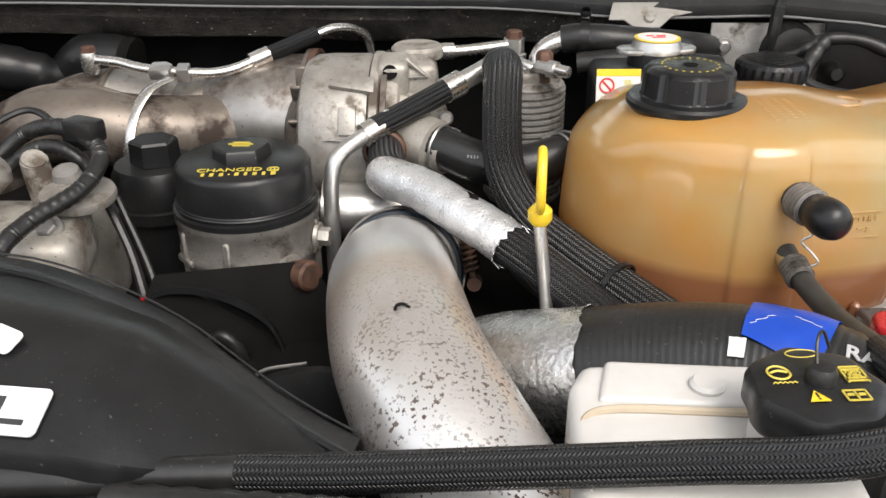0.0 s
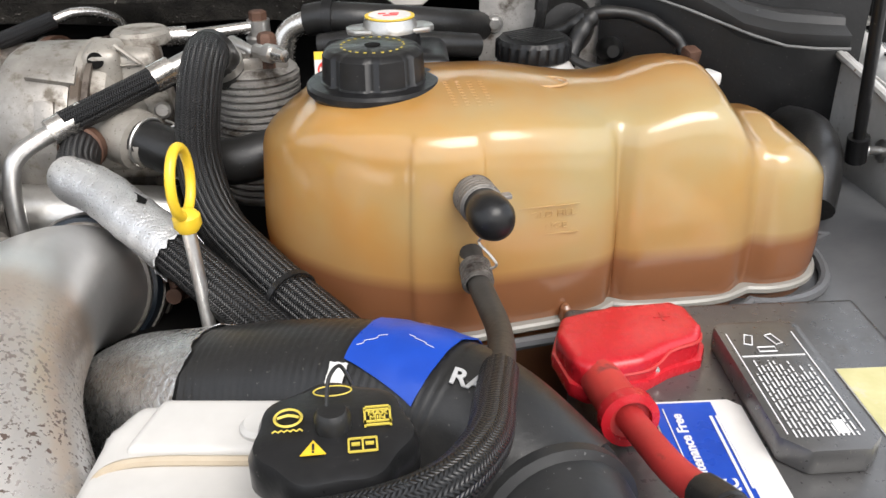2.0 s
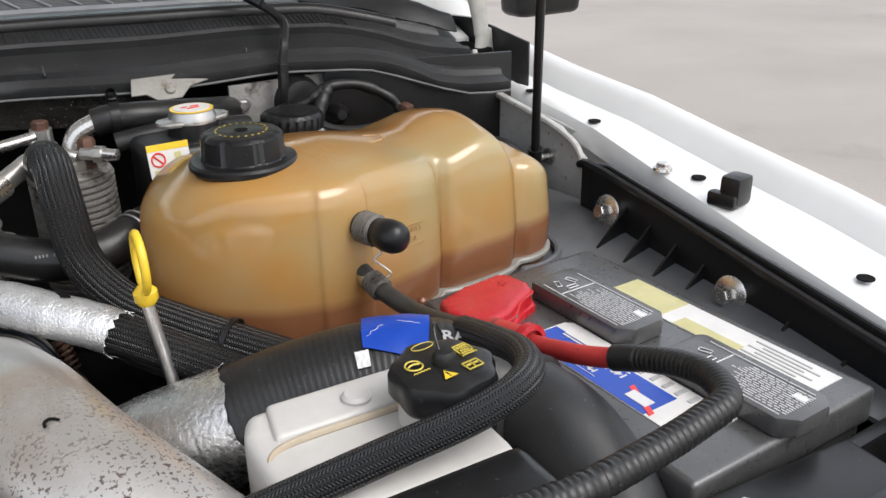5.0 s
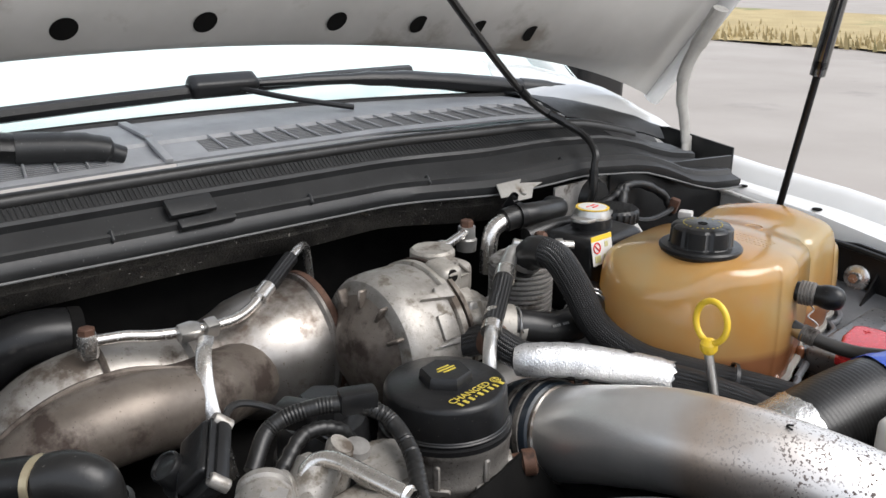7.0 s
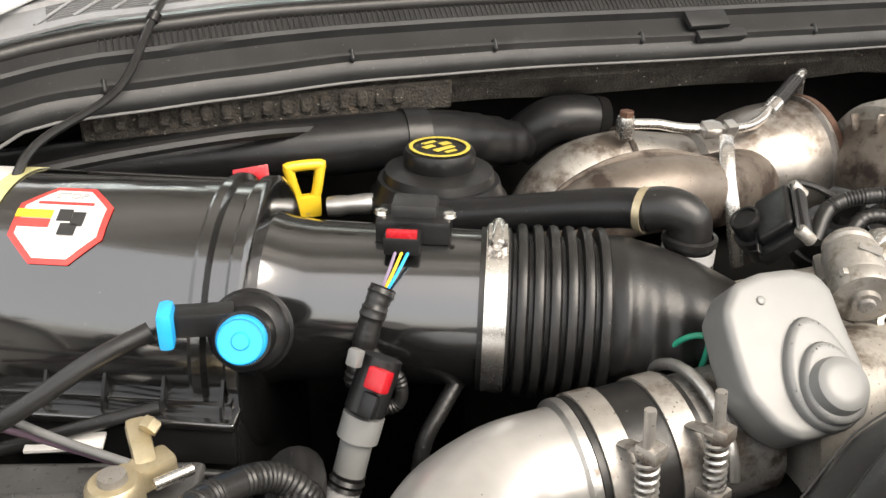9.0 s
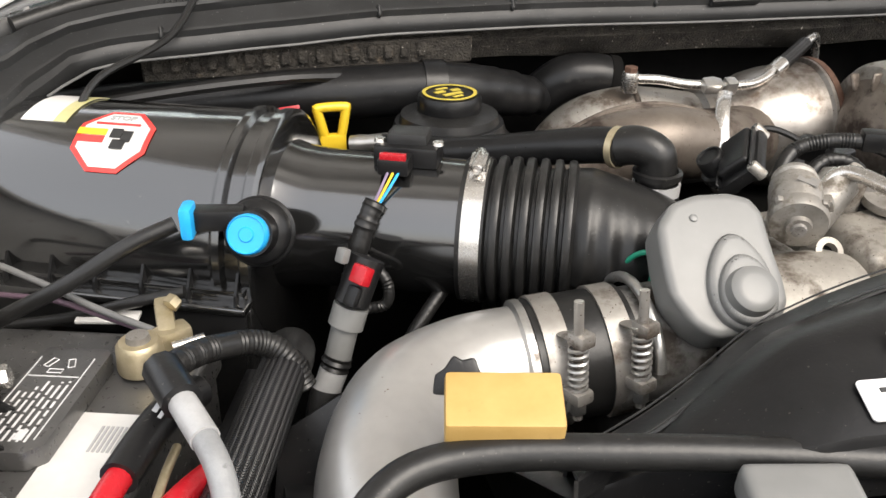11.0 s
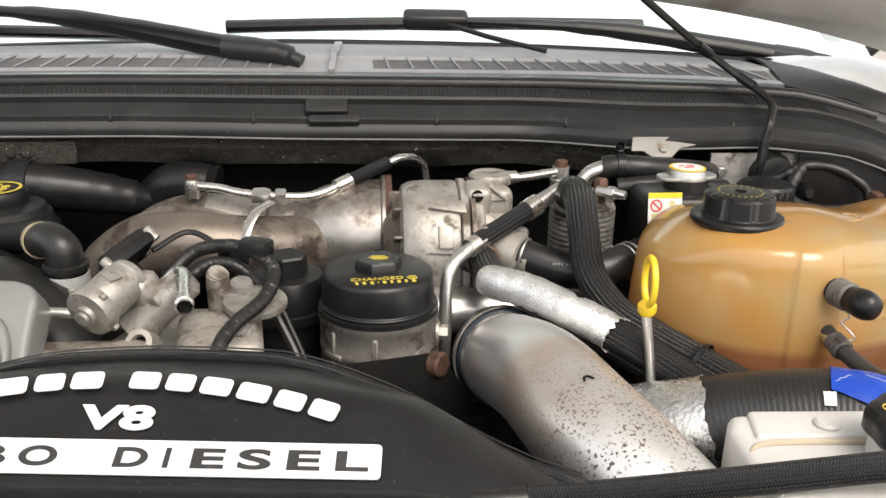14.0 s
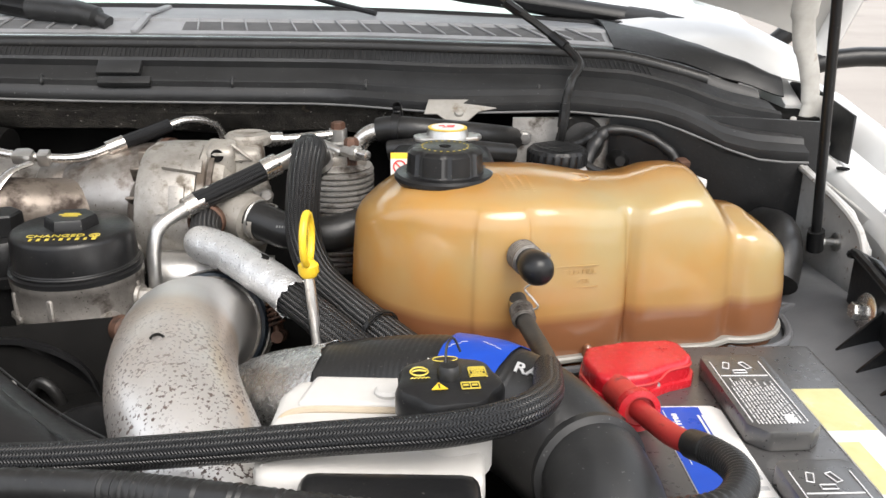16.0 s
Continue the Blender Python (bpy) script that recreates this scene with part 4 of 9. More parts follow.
for s in (1, -1):
    edge = [hood_at(CX + s * 0.93, t) + Vector((-s * 0.006, -0.004, 0)) for t in (0, 0.3, 0.7, 1.25)]
    part("side_edge", tube(edge, 0.016, 10, 4), PAINT, hd)
    def hx(x):
        return x if s > 0 else 2 * CX - x
    arm = tube([(hx(0.668), 0.948, 1.520), (hx(0.672), 0.952, 1.545), (hx(0.667), 0.955, 1.580), (hx(0.653), 0.955, 1.625), (hx(0.648), 0.945, 1.675), (hx(0.652), 0.90, 1.76)], [0.010, 0.012, 0.013, 0.015, 0.018, 0.022], 12, 8, None, True, 0.5)
    hinge = part("hinge", arm, HINGE, hd, "dusty painted hood hinge arm")
    part("hinge_foot", slab([(-0.026, -0.020), (0.024, -0.022), (0.026, 0.020), (-0.022, 0.020)], -0.003, 0.003, at(hx(0.664), 0.935, 1.499, 0, 6), 0.002), HINGE, hinge)
    part("hinge_lug", slab([(-0.018, 0), (0.020, 0), (0.008, 0.026), (-0.004, 0.030)], -0.004, 0.004, at(hx(0.644), 0.930, 1.499, 70 * s, 90), 0.003), HINGE, hinge)
    part("hinge_web", slab([(-0.022, 0), (0.020, 0), (0.016, 0.050), (0.0, 0.054), (-0.010, 0.020)], -0.003, 0.003, at(hx(0.672), 0.948, 1.499, 8 * s, 88), 0.002), HINGE, hinge)
    # solid near-black box added in place of the shade behind the hinge
    part("hinge_shade_box", box((0.055, 0.16, 0.05), at(hx(0.658), 1.02, 1.50), 0.006), SHADE_SOOT, hinge, "near-black box standing in for the shaded recess behind the hinge")

# white scuttle corners between deck, pillar and wing
for s in (1, -1):
    def hx(x):
        return x if s > 0 else 2 * CX - x
    near = ((0.44, 1.165, 1.622), (0.50, 1.115, 1.614), (0.55, 1.06, 1.602), (0.60, 1.020, 1.586), (0.645, 1.0, 1.566), (0.70, 1.0, 1.556))
    far = ((0.47, 1.24, 1.665), (0.54, 1.20, 1.655), (0.61, 1.16, 1.635), (0.66, 1.12, 1.615), (0.70, 1.10, 1.595), (0.74, 1.10, 1.57))
    rows_c = [[Vector((hx(a[0]), a[1], a[2])).lerp(Vector((hx(b[0]), b[1], b[2])), t) + Vector((0, 0, 0.006 * math.sin(t * math.pi))) for t in (0, 0.25, 0.5, 0.75, 1.0)] for a, b in zip(near, far)]
    part("scuttle_corner", thicken(loft(rows_c), 0.002), PAINT, ws, "white painted corner below the windscreen")

# gas strut
st = thing("hood_strut", (0.621, 0.752, 1.432), "black gas strut propping the hood open", "gas strut")
lo, hi = Vector((0.606, 0.752, 1.428)), Vector((0.556, 0.690, 1.705))
up = (hi - lo).normalized()
part("rod", tube([lo, hi + up * 0.02], 0.0052, 10, 2), BLACK, st)
part("cylinder", tube([hi, hi + up * 0.012, hi + up * 0.42], 0.0105, 14, 3), GLOSS, st, "black strut cylinder")
part("socket", tube([lo - up * 0.010, lo + up * 0.014], 0.0090, 12, 2), BLACK, st)
part("ball_stud", lathe([(0, 0), (0.010, 0), (0.010, 0.003), (0.004, 0.004), (0.004, 0.012), (0.006, 0.016), (0.004, 0.022), (0, 0.023)], frame_z((0.630, 0.752, 1.427), (-1, 0, 0.05)), 18), STEEL, st, "steel ball stud")
part("strut_end", lathe([(0, -0.02), (0.012, -0.02), (0.012, 0.02), (0, 0.02)], frame_z(hi + up * 0.43, (1, 0, 0)), 14), BLACK, st)

# cab side behind the wings
for s in (1, -1):
    solo("cab_side", box((0.06, 1.5, 1.0), at(CX + s * 0.87, 2.05, 1.08), 0.02, 3), PAINT, "white painted door and cab side behind the wing", "door", "structure")

# side mirror, seen past the hinge
mi = thing("side_mirror", (1.02, 1.72, 1.45), "black door mirror on its arm beyond the wing", "mirror")
for z0, z1 in ((1.44, 1.497), (1.52, 1.630)):
    part("mirror_arm", tube([(0.70, 1.76, z0 - 0.08), (0.90, 1.74, z0 - 0.03), (1.08, 1.72, z1), (1.34, 1.70, z1)], 0.023, 12, 5, None, True, 0.9), BLACK, mi)
part("mirror_head", box((0.20, 0.10, 0.34), at(1.42, 1.72, 1.58), 0.03, 3), BLACK, mi)

# washer hose crossing from the cowl to the hood
wh = thing("washer_hose", (0.352, 0.89, 1.50), "thin black washer hose rising from the bulkhead to the hood", "hose")
part("hose", tube([(0.352, 0.915, 1.47), (0.354, 0.900, 1.515), (0.357, 0.903, 1.55), (0.363, 0.908, 1.572), (0.377, 0.946, 1.592), (0.339, 0.993, 1.625), (0.263, 0.983, 1.675), (0.108, 0.937, 1.781), (0.04, 0.91, 1.83)], 0.0052, 8, 8), RUBBER, wh)
for p, q in (((0.3545, 0.9005, 1.520), (0.357, 0.903, 1.548)), ((0.365, 0.968, 1.606), (0.350, 0.984, 1.617)), ((0.31, 0.993, 1.644), (0.29, 0.9885, 1.657))):
    part("tape", tube([p, q], 0.0066, 8, 2), BLACK, wh)
wl2 = thing("washer_hose", (-0.90, 0.93, 1.53), "thin black wire running over the cowl on the passenger side", "hose")
part("hose", tube([(-0.93, 0.87, 1.50), (-0.905, 0.90, 1.532), (-0.84, 0.97, 1.552), (-0.80, 1.03, 1.60), (-0.765, 1.06, 1.645), (-0.72, 1.03, 1.72), (-0.66, 0.99, 1.80)], 0.0036, 8, 8), RUBBER, wl2)
for p in ((-0.80, 1.03, 1.60), (-0.775, 1.055, 1.632)):
    part("clip", lathe([(0, -0.004), (0.006, -0.004), (0.006, 0.004), (0, 0.004)], frame_z(p, (0.5, 0.4, 0.7)), 10), BLACK, wl2)


from mathutils.bvhtree import BVHTree
# ---- engine: block and dark underlay ----
en = thing("engine_block", (-0.2, 0.62, 1.0), "black engine block and valve covers below the accessories, soot and shade in their colour", "engine")
# block and covers coloured near-black for the shade under the accessories
part("block", box((0.62, 0.56, 0.40), at(-0.20, 0.70, 1.14), 0.03, 3), SHADE_SOOT, en)
part("valve_cover", box((0.17, 0.52, 0.09), at(0.04, 0.78, 1.30, 0, 0, 14), 0.02, 3), SHADE_SOOT, en, "black valve cover")
part("valve_cover", box((0.17, 0.52, 0.09), at(-0.46, 0.78, 1.32, 0, 0, -14), 0.02, 3), SHADE_SOOT, en, "black valve cover")
part("front_cover", box((0.22, 0.10, 0.08), at(-0.10, 0.57, 1.275), 0.02, 3), SHADE_SOOT, en)
LIP = [(-0.234, 0.600, 1.335), (-0.227, 0.600, 1.358), (-0.203, 0.602, 1.390), (-0.160, 0.602, 1.391), (-0.119, 0.600, 1.369), (-0.103, 0.597, 1.336)]
pan = []
for p in curve_points(LIP, 6):
    pan.append([p + Vector((0, 0.004, -0.06)), p + Vector((0, 0.003, -0.006)), p + Vector((0, 0.0, 0.0)), p + Vector((0, -0.006, 0.001)), p + Vector((0, -0.007, -0.004))])
part("pan_lip", thicken(loft(pan), 0.002), BLACK, en, "curved black lip of the front cover")
part("pan_floor", slab([(-0.105, -0.055), (0.075, -0.055), (0.085, 0.02), (-0.10, 0.035)], 0.0, 0.012, at(-0.150, 0.585, 1.318, 4), 0.005, 2), SHADE_SOOT, en)
part("sensor_plug", box((0.020, 0.014, 0.011), at(-0.184, 0.584, 1.352, 25, 20, 15), 0.003), GREY_PLASTIC, en, "pale grey sensor plug")
part("sensor_plug", box((0.013, 0.011, 0.008), at(-0.171, 0.580, 1.338, 50, 25), 0.002), GREY_PLASTIC, en)
part("short_hose", tube([(-0.166, 0.590, 1.342), (-0.150, 0.582, 1.360), (-0.136, 0.580, 1.345), (-0.134, 0.582, 1.325)], 0.0055, 10, 8), RUBBER, en)
part("plated_wire", tube([(-0.128, 0.550, 1.322), (-0.123, 0.550, 1.337), (-0.112, 0.550, 1.350), (-0.080, 0.552, 1.355)], 0.0014, 8, 8), STEEL, en, "thin plated wire")
for k in range(5):
    part("belt_pulley_rib", tube([(-0.105 + 0.026 * k, 0.50 - 0.012 * k, 1.300 + 0.004 * (k % 2)), (-0.085 + 0.026 * k, 0.545 - 0.010 * k, 1.312)], 0.006, 8, 2), BLACK, en)
part("fan_hub", lathe([(0.02, 0.0), (0.075, 0.0), (0.080, 0.006), (0.080, 0.018), (0.06, 0.022), (0.03, 0.022)], frame_z((-0.07, 0.50, 1.30), (0.1, -1, 0.25)), 30), BLACK, en, "black fan hub in shade")
part("bracket_web", slab([(-0.10, 0), (0.10, 0), (0.06, 0.07), (-0.06, 0.07)], -0.003, 0.003, at(-0.14, 0.595, 1.335, 12, 70), 0.002), SHADE_SOOT, en)

# ---- turbocharger ----
tb = thing("turbocharger", (-0.2, 0.92, 1.33), "turbocharger with heat-stained turbine cone and cast compressor housing", "turbocharger")
axis = Vector((1, -0.03, 0))
part("turbine_cone", lathe([(0.045, -0.075), (0.052, -0.070), (0.054, -0.045), (0.052, -0.040), (0.058, -0.022), (0.066, -0.004), (0.071, 0.020), (0.0735, 0.05), (0.074, 0.066), (0.079, 0.068), (0.079, 0.078), (0.070, 0.080), (0.03, 0.082)],
                          frame_z((-0.195, 0.935, 1.418), axis), 48), HEAT_STEEL, tb, "heat-stained bright turbine cone")
part("cone_band", lathe([(0.0765, 0.0), (0.0797, 0.0), (0.0797, 0.008), (0.0765, 0.008)], frame_z((-0.123, 0.933, 1.418), axis), 40), RUST, tb, "scorched rim band")
part("cone_hole", lathe([(0, 0), (0.0085, 0), (0.0075, -0.003), (0, -0.003)], frame_z((-0.160, 0.8655, 1.413), (-0.12, -1, 0.02)), 18), SHADE_SOOT, tb)
part("neck", tube([(-0.265, 0.937, 1.418), (-0.31, 0.942, 1.425), (-0.355, 0.948, 1.428), (-0.40, 0.955, 1.412), (-0.428, 0.958, 1.37), (-0.432, 0.958, 1.30)], 0.045, 24, 8), DULL_STEEL, tb, "sooty silver down-pipe elbow")
part("weld_bead", lathe([(0.0475, -0.003), (0.050, 0), (0.0475, 0.003)], frame_z((-0.345, 0.947, 1.428), (-1, 0.1, 0)), 30), TAN_STEEL, tb)
part("crossover", tube([(-0.458, 0.868, 1.372), (-0.442, 0.868, 1.408), (-0.40, 0.864, 1.433), (-0.345, 0.860, 1.438), (-0.295, 0.868, 1.429), (-0.245, 0.888, 1.422), (-0.205, 0.905, 1.418)], 0.0385, 24, 8), TAN_STEEL, tb, "scorched brown crossover pipe")
part("heat_shield", tube([(-0.474, 0.878, 1.415), (-0.450, 0.884, 1.445), (-0.400, 0.880, 1.4695), (-0.345, 0.872, 1.4755), (-0.290, 0.862, 1.463)], 0.0040, 8, 8), TAN_STEEL, tb, "scorched heat-shield lip")
part("dent", lathe([(0, -0.004), (0.018, -0.002), (0.026, 0.003), (0.018, 0.009), (0, 0.012)], frame_z((-0.252, 0.882, 1.425), (-0.1, -1, 0.15)), 24), HEAT_STEEL, tb)
part("rear_collar", tube([(-0.350, 1.0055, 1.469), (-0.338, 1.004, 1.467)], 0.0280, 18, 2), SHADE_SOOT, tb)
part("rear_hose", tube([(-0.43, 1.03, 1.44), (-0.40, 1.015, 1.468), (-0.37, 1.008, 1.472), (-0.345, 1.005, 1.468)], 0.027, 18, 6), BLACK, tb, "black rear duct")
# compressor side
DC = Vector((-0.075, 0.830, 1.437))
part("compressor_drum", lathe([(0.03, -0.038), (0.066, -0.0375), (0.0745, -0.034), (0.079, -0.026), (0.0805, -0.010), (0.0805, 0.024), (0.079, 0.028), (0.030, 0.029)], frame_z(DC, axis), 56), CAST, tb, "dusty cast aluminium compressor drum")
part("drum_flange", lathe([(0.03, 0.0), (0.0795, 0.0), (0.0825, 0.0015), (0.0825, 0.0085), (0.0795, 0.0105), (0.03, 0.0105)], frame_z(DC + axis * 0.029, axis), 56), CREAM_CAST, tb, "bright machined flange")
part("clamp_band", lathe([(0.0795, 0.0), (0.0835, 0.0), (0.0835, 0.005), (0.0795, 0.005)], frame_z(DC + axis * 0.0405, axis), 48), TAN_STEEL, tb, "stained clamp band")
part("centre_section", lathe([(0, -0.058), (0.024, -0.058), (0.034, -0.054), (0.046, -0.046), (0.062, -0.037), (0.03, -0.036)], frame_z(DC, axis), 40), TAN_STEEL, tb, "dark cast centre section")
for a in range(0, 360, 30):
    ca, sa = math.cos(radians(a)), math.sin(radians(a))
    part("centre_rib", box((0.012, 0.004, 0.020), Matrix.Translation(DC + Vector((-0.041, 0.060 * ca, 0.060 * sa))) @ Matrix.Rotation(radians(a - 90), 4, "X"), 0.0015, 1), TAN_STEEL, tb)
for a in (100, 150, 205, 250, 300, 20):
    ca, sa = math.cos(radians(a)), math.sin(radians(a))
    part("flange_bolt", bolt_head(frame_z(DC + Vector((0.041, 0.071 * ca, 0.071 * sa)), axis), 0.0055, 0.006), STEEL, tb)


def on_drum(x, t, out=0.0):
    """Frame on the drum's skin: x along it, t degrees up from its front."""
    c, s_ = math.cos(radians(t)), math.sin(radians(t))
    m = frame_z(Vector((x, DC.y - (0.0805 + out) * c, DC.z + (0.0805 + out) * s_)), (0, -c, s_))
    return Matrix.Translation(m.translation) @ Matrix.Rotation(radians(90 - t), 4, "X")


wd1 = slab([(-0.018, -0.001), (0.024, -0.009), (0.024, 0.009), (0.006, 0.008), (0.004, 0.003)], -0.004, 0.004, on_drum(-0.066, 52, 0.001), 0.0015, 2)
part("drum_wedge", wd1, CAST, tb)
part("drum_pad", box((0.016, 0.026, 0.006), on_drum(-0.066, 28, 0.0005), 0.002), CAST, tb)
part("pad_foot", slab([(-0.024, 0.0), (0.010, -0.003), (0.010, 0.004)], -0.003, 0.003, on_drum(-0.064, 16, 0.001), 0.001, 1), CAST_DARK, tb)
part("drum_boss", lathe([(0, -0.01), (0.011, -0.01), (0.010, 0.008), (0.007, 0.010), (0, 0.010)], frame_z((-0.113, 0.763, 1.418), (-0.3, -1, 0.1)), 20), CAST_DARK, tb)
cover = lathe([(0.03, 0.0), (0.074, 0.0), (0.076, 0.004), (0.072, 0.014), (0.058, 0.022), (0.056, 0.040), (0.04, 0.046), (0, 0.046)], frame_z((-0.034, 0.829, 1.440), axis), 40)
part("outlet_cover", cover, CREAM_CAST, tb, "pale cast outlet cover")
for size, m, bev in (((0.050, 0.046, 0.040), at(-0.010, 0.822, 1.496, 4), 0.012), ((0.030, 0.036, 0.034), at(-0.026, 0.808, 1.505, 0, 10), 0.010), ((0.040, 0.034, 0.050), at(0.004, 0.800, 1.455, 0, 12), 0.012), ((0.055, 0.045, 0.045), at(-0.006, 0.782, 1.440), 0.012)):
    part("casting_lobe", box(size, m, bev, 4), CREAM_CAST, tb)
part("cover_boss", lathe([(0, -0.012), (0.020, -0.012), (0.017, 0.006), (0.010, 0.011), (0, 0.012)], frame_z((-0.020, 0.786, 1.474), (-0.1, -0.9, 0.3)), 22), CREAM_CAST, tb)
part("top_port", lathe([(0, 0), (0.025, 0), (0.025, 0.008), (0.022, 0.011), (0, 0.011)], at(-0.005, 0.846, 1.513), 28), CREAM_CAST, tb)
web = tube([(-0.014, 0.7985, 1.522), (0.005, 0.7980, 1.506), (-0.014, 0.7980, 1.505), (-0.014, 0.7985, 1.522)], 0.0024, 8, 1)
part("web_triangle", web, CREAM_CAST, tb, "raised triangular casting web")
for p in ((-0.020, 0.775, 1.478), (0.022, 0.785, 1.470), (0.018, 0.765, 1.43)):
    part("cover_bolt", lathe([(0, 0), (0.007, 0), (0.007, 0.009), (0.005, 0.011), (0, 0.011)], frame_z(p, (0.1, -1, 0.3)), 14), CAST_DARK, tb)
dk = lathe([(0, 0.0), (0.0068, 0.0), (0.0062, -0.005), (0, -0.005)], frame_z((-0.028, 0.7888, 1.512), (0, -1, 0.18)), 16)
part("port_hole", dk, SHADE_SOOT, tb)
el = lathe([(0, -0.02), (0.024, -0.02), (0.024, 0.016), (0.019, 0.018), (0.019, 0.03), (0, 0.03)], frame_z((0.000, 0.752, 1.460), (0.75, -0.5, -0.15)), 22)
box((0.045, 0.05, 0.05), at(-0.012, 0.772, 1.455), 0.012, 3, el)
part("coolant_neck", el, CREAM_CAST, tb)

# oil feed line over the turbo
fl = thing("oil_feed_line", (-0.358, 0.926, 1.47), "plated steel oil feed tube with banjo bolt over the turbo", "oil line")
part("tube", tube([(-0.350, 0.924, 1.490), (-0.325, 0.918, 1.489), (-0.300, 0.910, 1.485), (-0.264, 0.902, 1.483), (-0.225, 0.903, 1.481), (-0.20, 0.910, 1.484), (-0.176, 0.921, 1.492)], 0.0055, 12, 8), BRIGHT, fl)
part("sleeve", tube([(-0.178, 0.920, 1.491), (-0.15, 0.936, 1.500), (-0.118, 0.955, 1.510)], 0.0085, 12, 6), BRAID, fl, "black woven sleeve")
part("tail_tube", tube([(-0.120, 0.954, 1.509), (-0.10, 0.966, 1.514), (-0.080, 0.985, 1.508), (-0.066, 1.0, 1.49), (-0.06, 1.0, 1.43)], 0.0052, 10, 8), BRIGHT, fl)
part("collar", tube([(-0.184, 0.917, 1.489), (-0.166, 0.927, 1.495)], 0.0095, 12, 2), BRIGHT, fl)
bj = lathe([(0, -0.012), (0.0085, -0.012), (0.0095, -0.007), (0.0095, 0.006), (0.0085, 0.011), (0, 0.011)], at(-0.358, 0.926, 1.487), 20)
part("banjo", bj, BRIGHT, fl)
part("banjo_bolt", bolt_head(at(-0.358, 0.926, 1.498), 0.0078, 0.006, False), RUST, fl, "rusty hexagon bolt")
part("clamp_block", slab([(-0.012, -0.008), (0.010, -0.008), (0.012, 0.004), (0.004, 0.009), (-0.010, 0.008)], -0.003, 0.0095, at(-0.273, 0.898, 1.482, 0, 20), 0.002), STEEL, fl)
part("clamp_block", box((0.013, 0.014, 0.016), at(-0.250, 0.897, 1.483, 0, 20), 0.002), STEEL, fl)
part("strap", tube([(-0.262, 0.885, 1.480), (-0.278, 0.862, 1.474), (-0.290, 0.838, 1.452), (-0.292, 0.820, 1.42), (-0.286, 0.81, 1.37)], 0.0075, 10, 8, None, True, 0.35), BRIGHT, fl, "bright steel strap")

rf = thing("oil_return_line", (0.09, 0.889, 1.49), "short plated tube with rusty banjo bolt beside the compressor", "oil line")
part("tube", tube([(0.008, 0.862, 1.512), (0.04, 0.870, 1.512), (0.09, 0.888, 1.514)], 0.0058, 10, 6), BRIGHT, rf)
part("tip", tube([(-0.012, 0.858, 1.513), (0.030, 0.867, 1.5125)], 0.0085, 10, 3), BRIGHT, rf)
part("banjo", lathe([(0, -0.022), (0.012, -0.022), (0.013, -0.008), (0.0105, -0.006), (0.0105, 0.008), (0, 0.008)], at(0.091, 0.889, 1.512), 18), STEEL, rf)
part("banjo_bolt", bolt_head(at(0.091, 0.889, 1.520), 0.0082, 0.008, False), RUST, rf, "rusty hexagon bolt")

# steel pipe with woven sleeve, down in front of the compressor
sp = thing("steel_pipe", (-0.073, 0.684, 1.36), "bent steel pipe with a black woven sleeve and crimped collars", "pipe")
part("lower_pipe", tube([(-0.074, 0.684, 1.33), (-0.074, 0.686, 1.40), (-0.073, 0.690, 1.445), (-0.066, 0.698, 1.466), (-0.042, 0.719, 1.479)], 0.0068, 14, 8), STEEL, sp)
part("sleeve", tube([(-0.038, 0.722, 1.481), (0.0, 0.748, 1.494), (0.034, 0.772, 1.506)], 0.0105, 14, 6), BRAID, sp, "black woven sleeve")
part("collar", tube([(-0.047, 0.715, 1.477), (-0.024, 0.732, 1.486)], 0.0105, 14, 2), BRIGHT, sp)
part("collar", tube([(0.022, 0.763, 1.502), (0.036, 0.773, 1.507)], 0.0118, 14, 2), BRIGHT, sp)
part("upper_pipe", tube([(0.034, 0.772, 1.506), (0.052, 0.783, 1.513), (0.066, 0.79, 1.517), (0.075, 0.795, 1.50)], 0.0088, 14, 6), STEEL, sp)

# ---- oil filter housing ----
of = thing("oil_filter_housing", (-0.143, 0.678, 1.33), "oil filter housing with black screw cap and handwritten yellow note", "oil filter")
base = at(-0.143, 0.678, 0)
BOWL = material("oily_cast_alloy", (0.115, 0.105, 0.095), (0.25, 0.235, 0.215), 0.5, 0.5, 50, 0.6, stain=(0.045, 0.036, 0.030), amount=0.50, stain_scale=28, specks=(0.05, 0.04, 0.035), speck_cut=0.68, speck_scale=480)
part("bowl", lathe([(0, 1.330), (0.052, 1.330), (0.056, 1.362), (0.058, 1.366), (0.058, 1.392), (0.0592, 1.394), (0.0592, 1.398), (0.058, 1.400), (0.059, 1.422), (0.060, 1.424), (0.060, 1.430), (0.05, 1.431), (0, 1.431)], base, 48), BOWL, of, "dull cast aluminium bowl")
for a in (-96, -10, 60, 140, 220):
    m = base @ Matrix.Rotation(radians(a), 4, "Z")
    rb_ = box((0.005, 0.006, 0.054), m @ Matrix.Translation((0.0585, 0, 1.394)), 0.0015, 1)
    box((0.004, 0.024, 0.007), m @ Matrix.Translation((0.0596, 0, 1.396)), 0.0015, 1, rb_)
    part("bowl_rib", rb_, BOWL, of)
cap = part("cap", lathe([(0, 1.430), (0.0600, 1.430), (0.0600, 1.4345), (0.0572, 1.4355), (0.0570, 1.440), (0.0560, 1.441), (0.0550, 1.466), (0.0535, 1.4695), (0.050, 1.4715), (0, 1.473)], base, 56), BLACK, of, "black plastic screw cap")
part("gasket", lathe([(0.0575, 1.4375), (0.0585, 1.4385), (0.0575, 1.4395)], base, 48), RUBBER, cap)
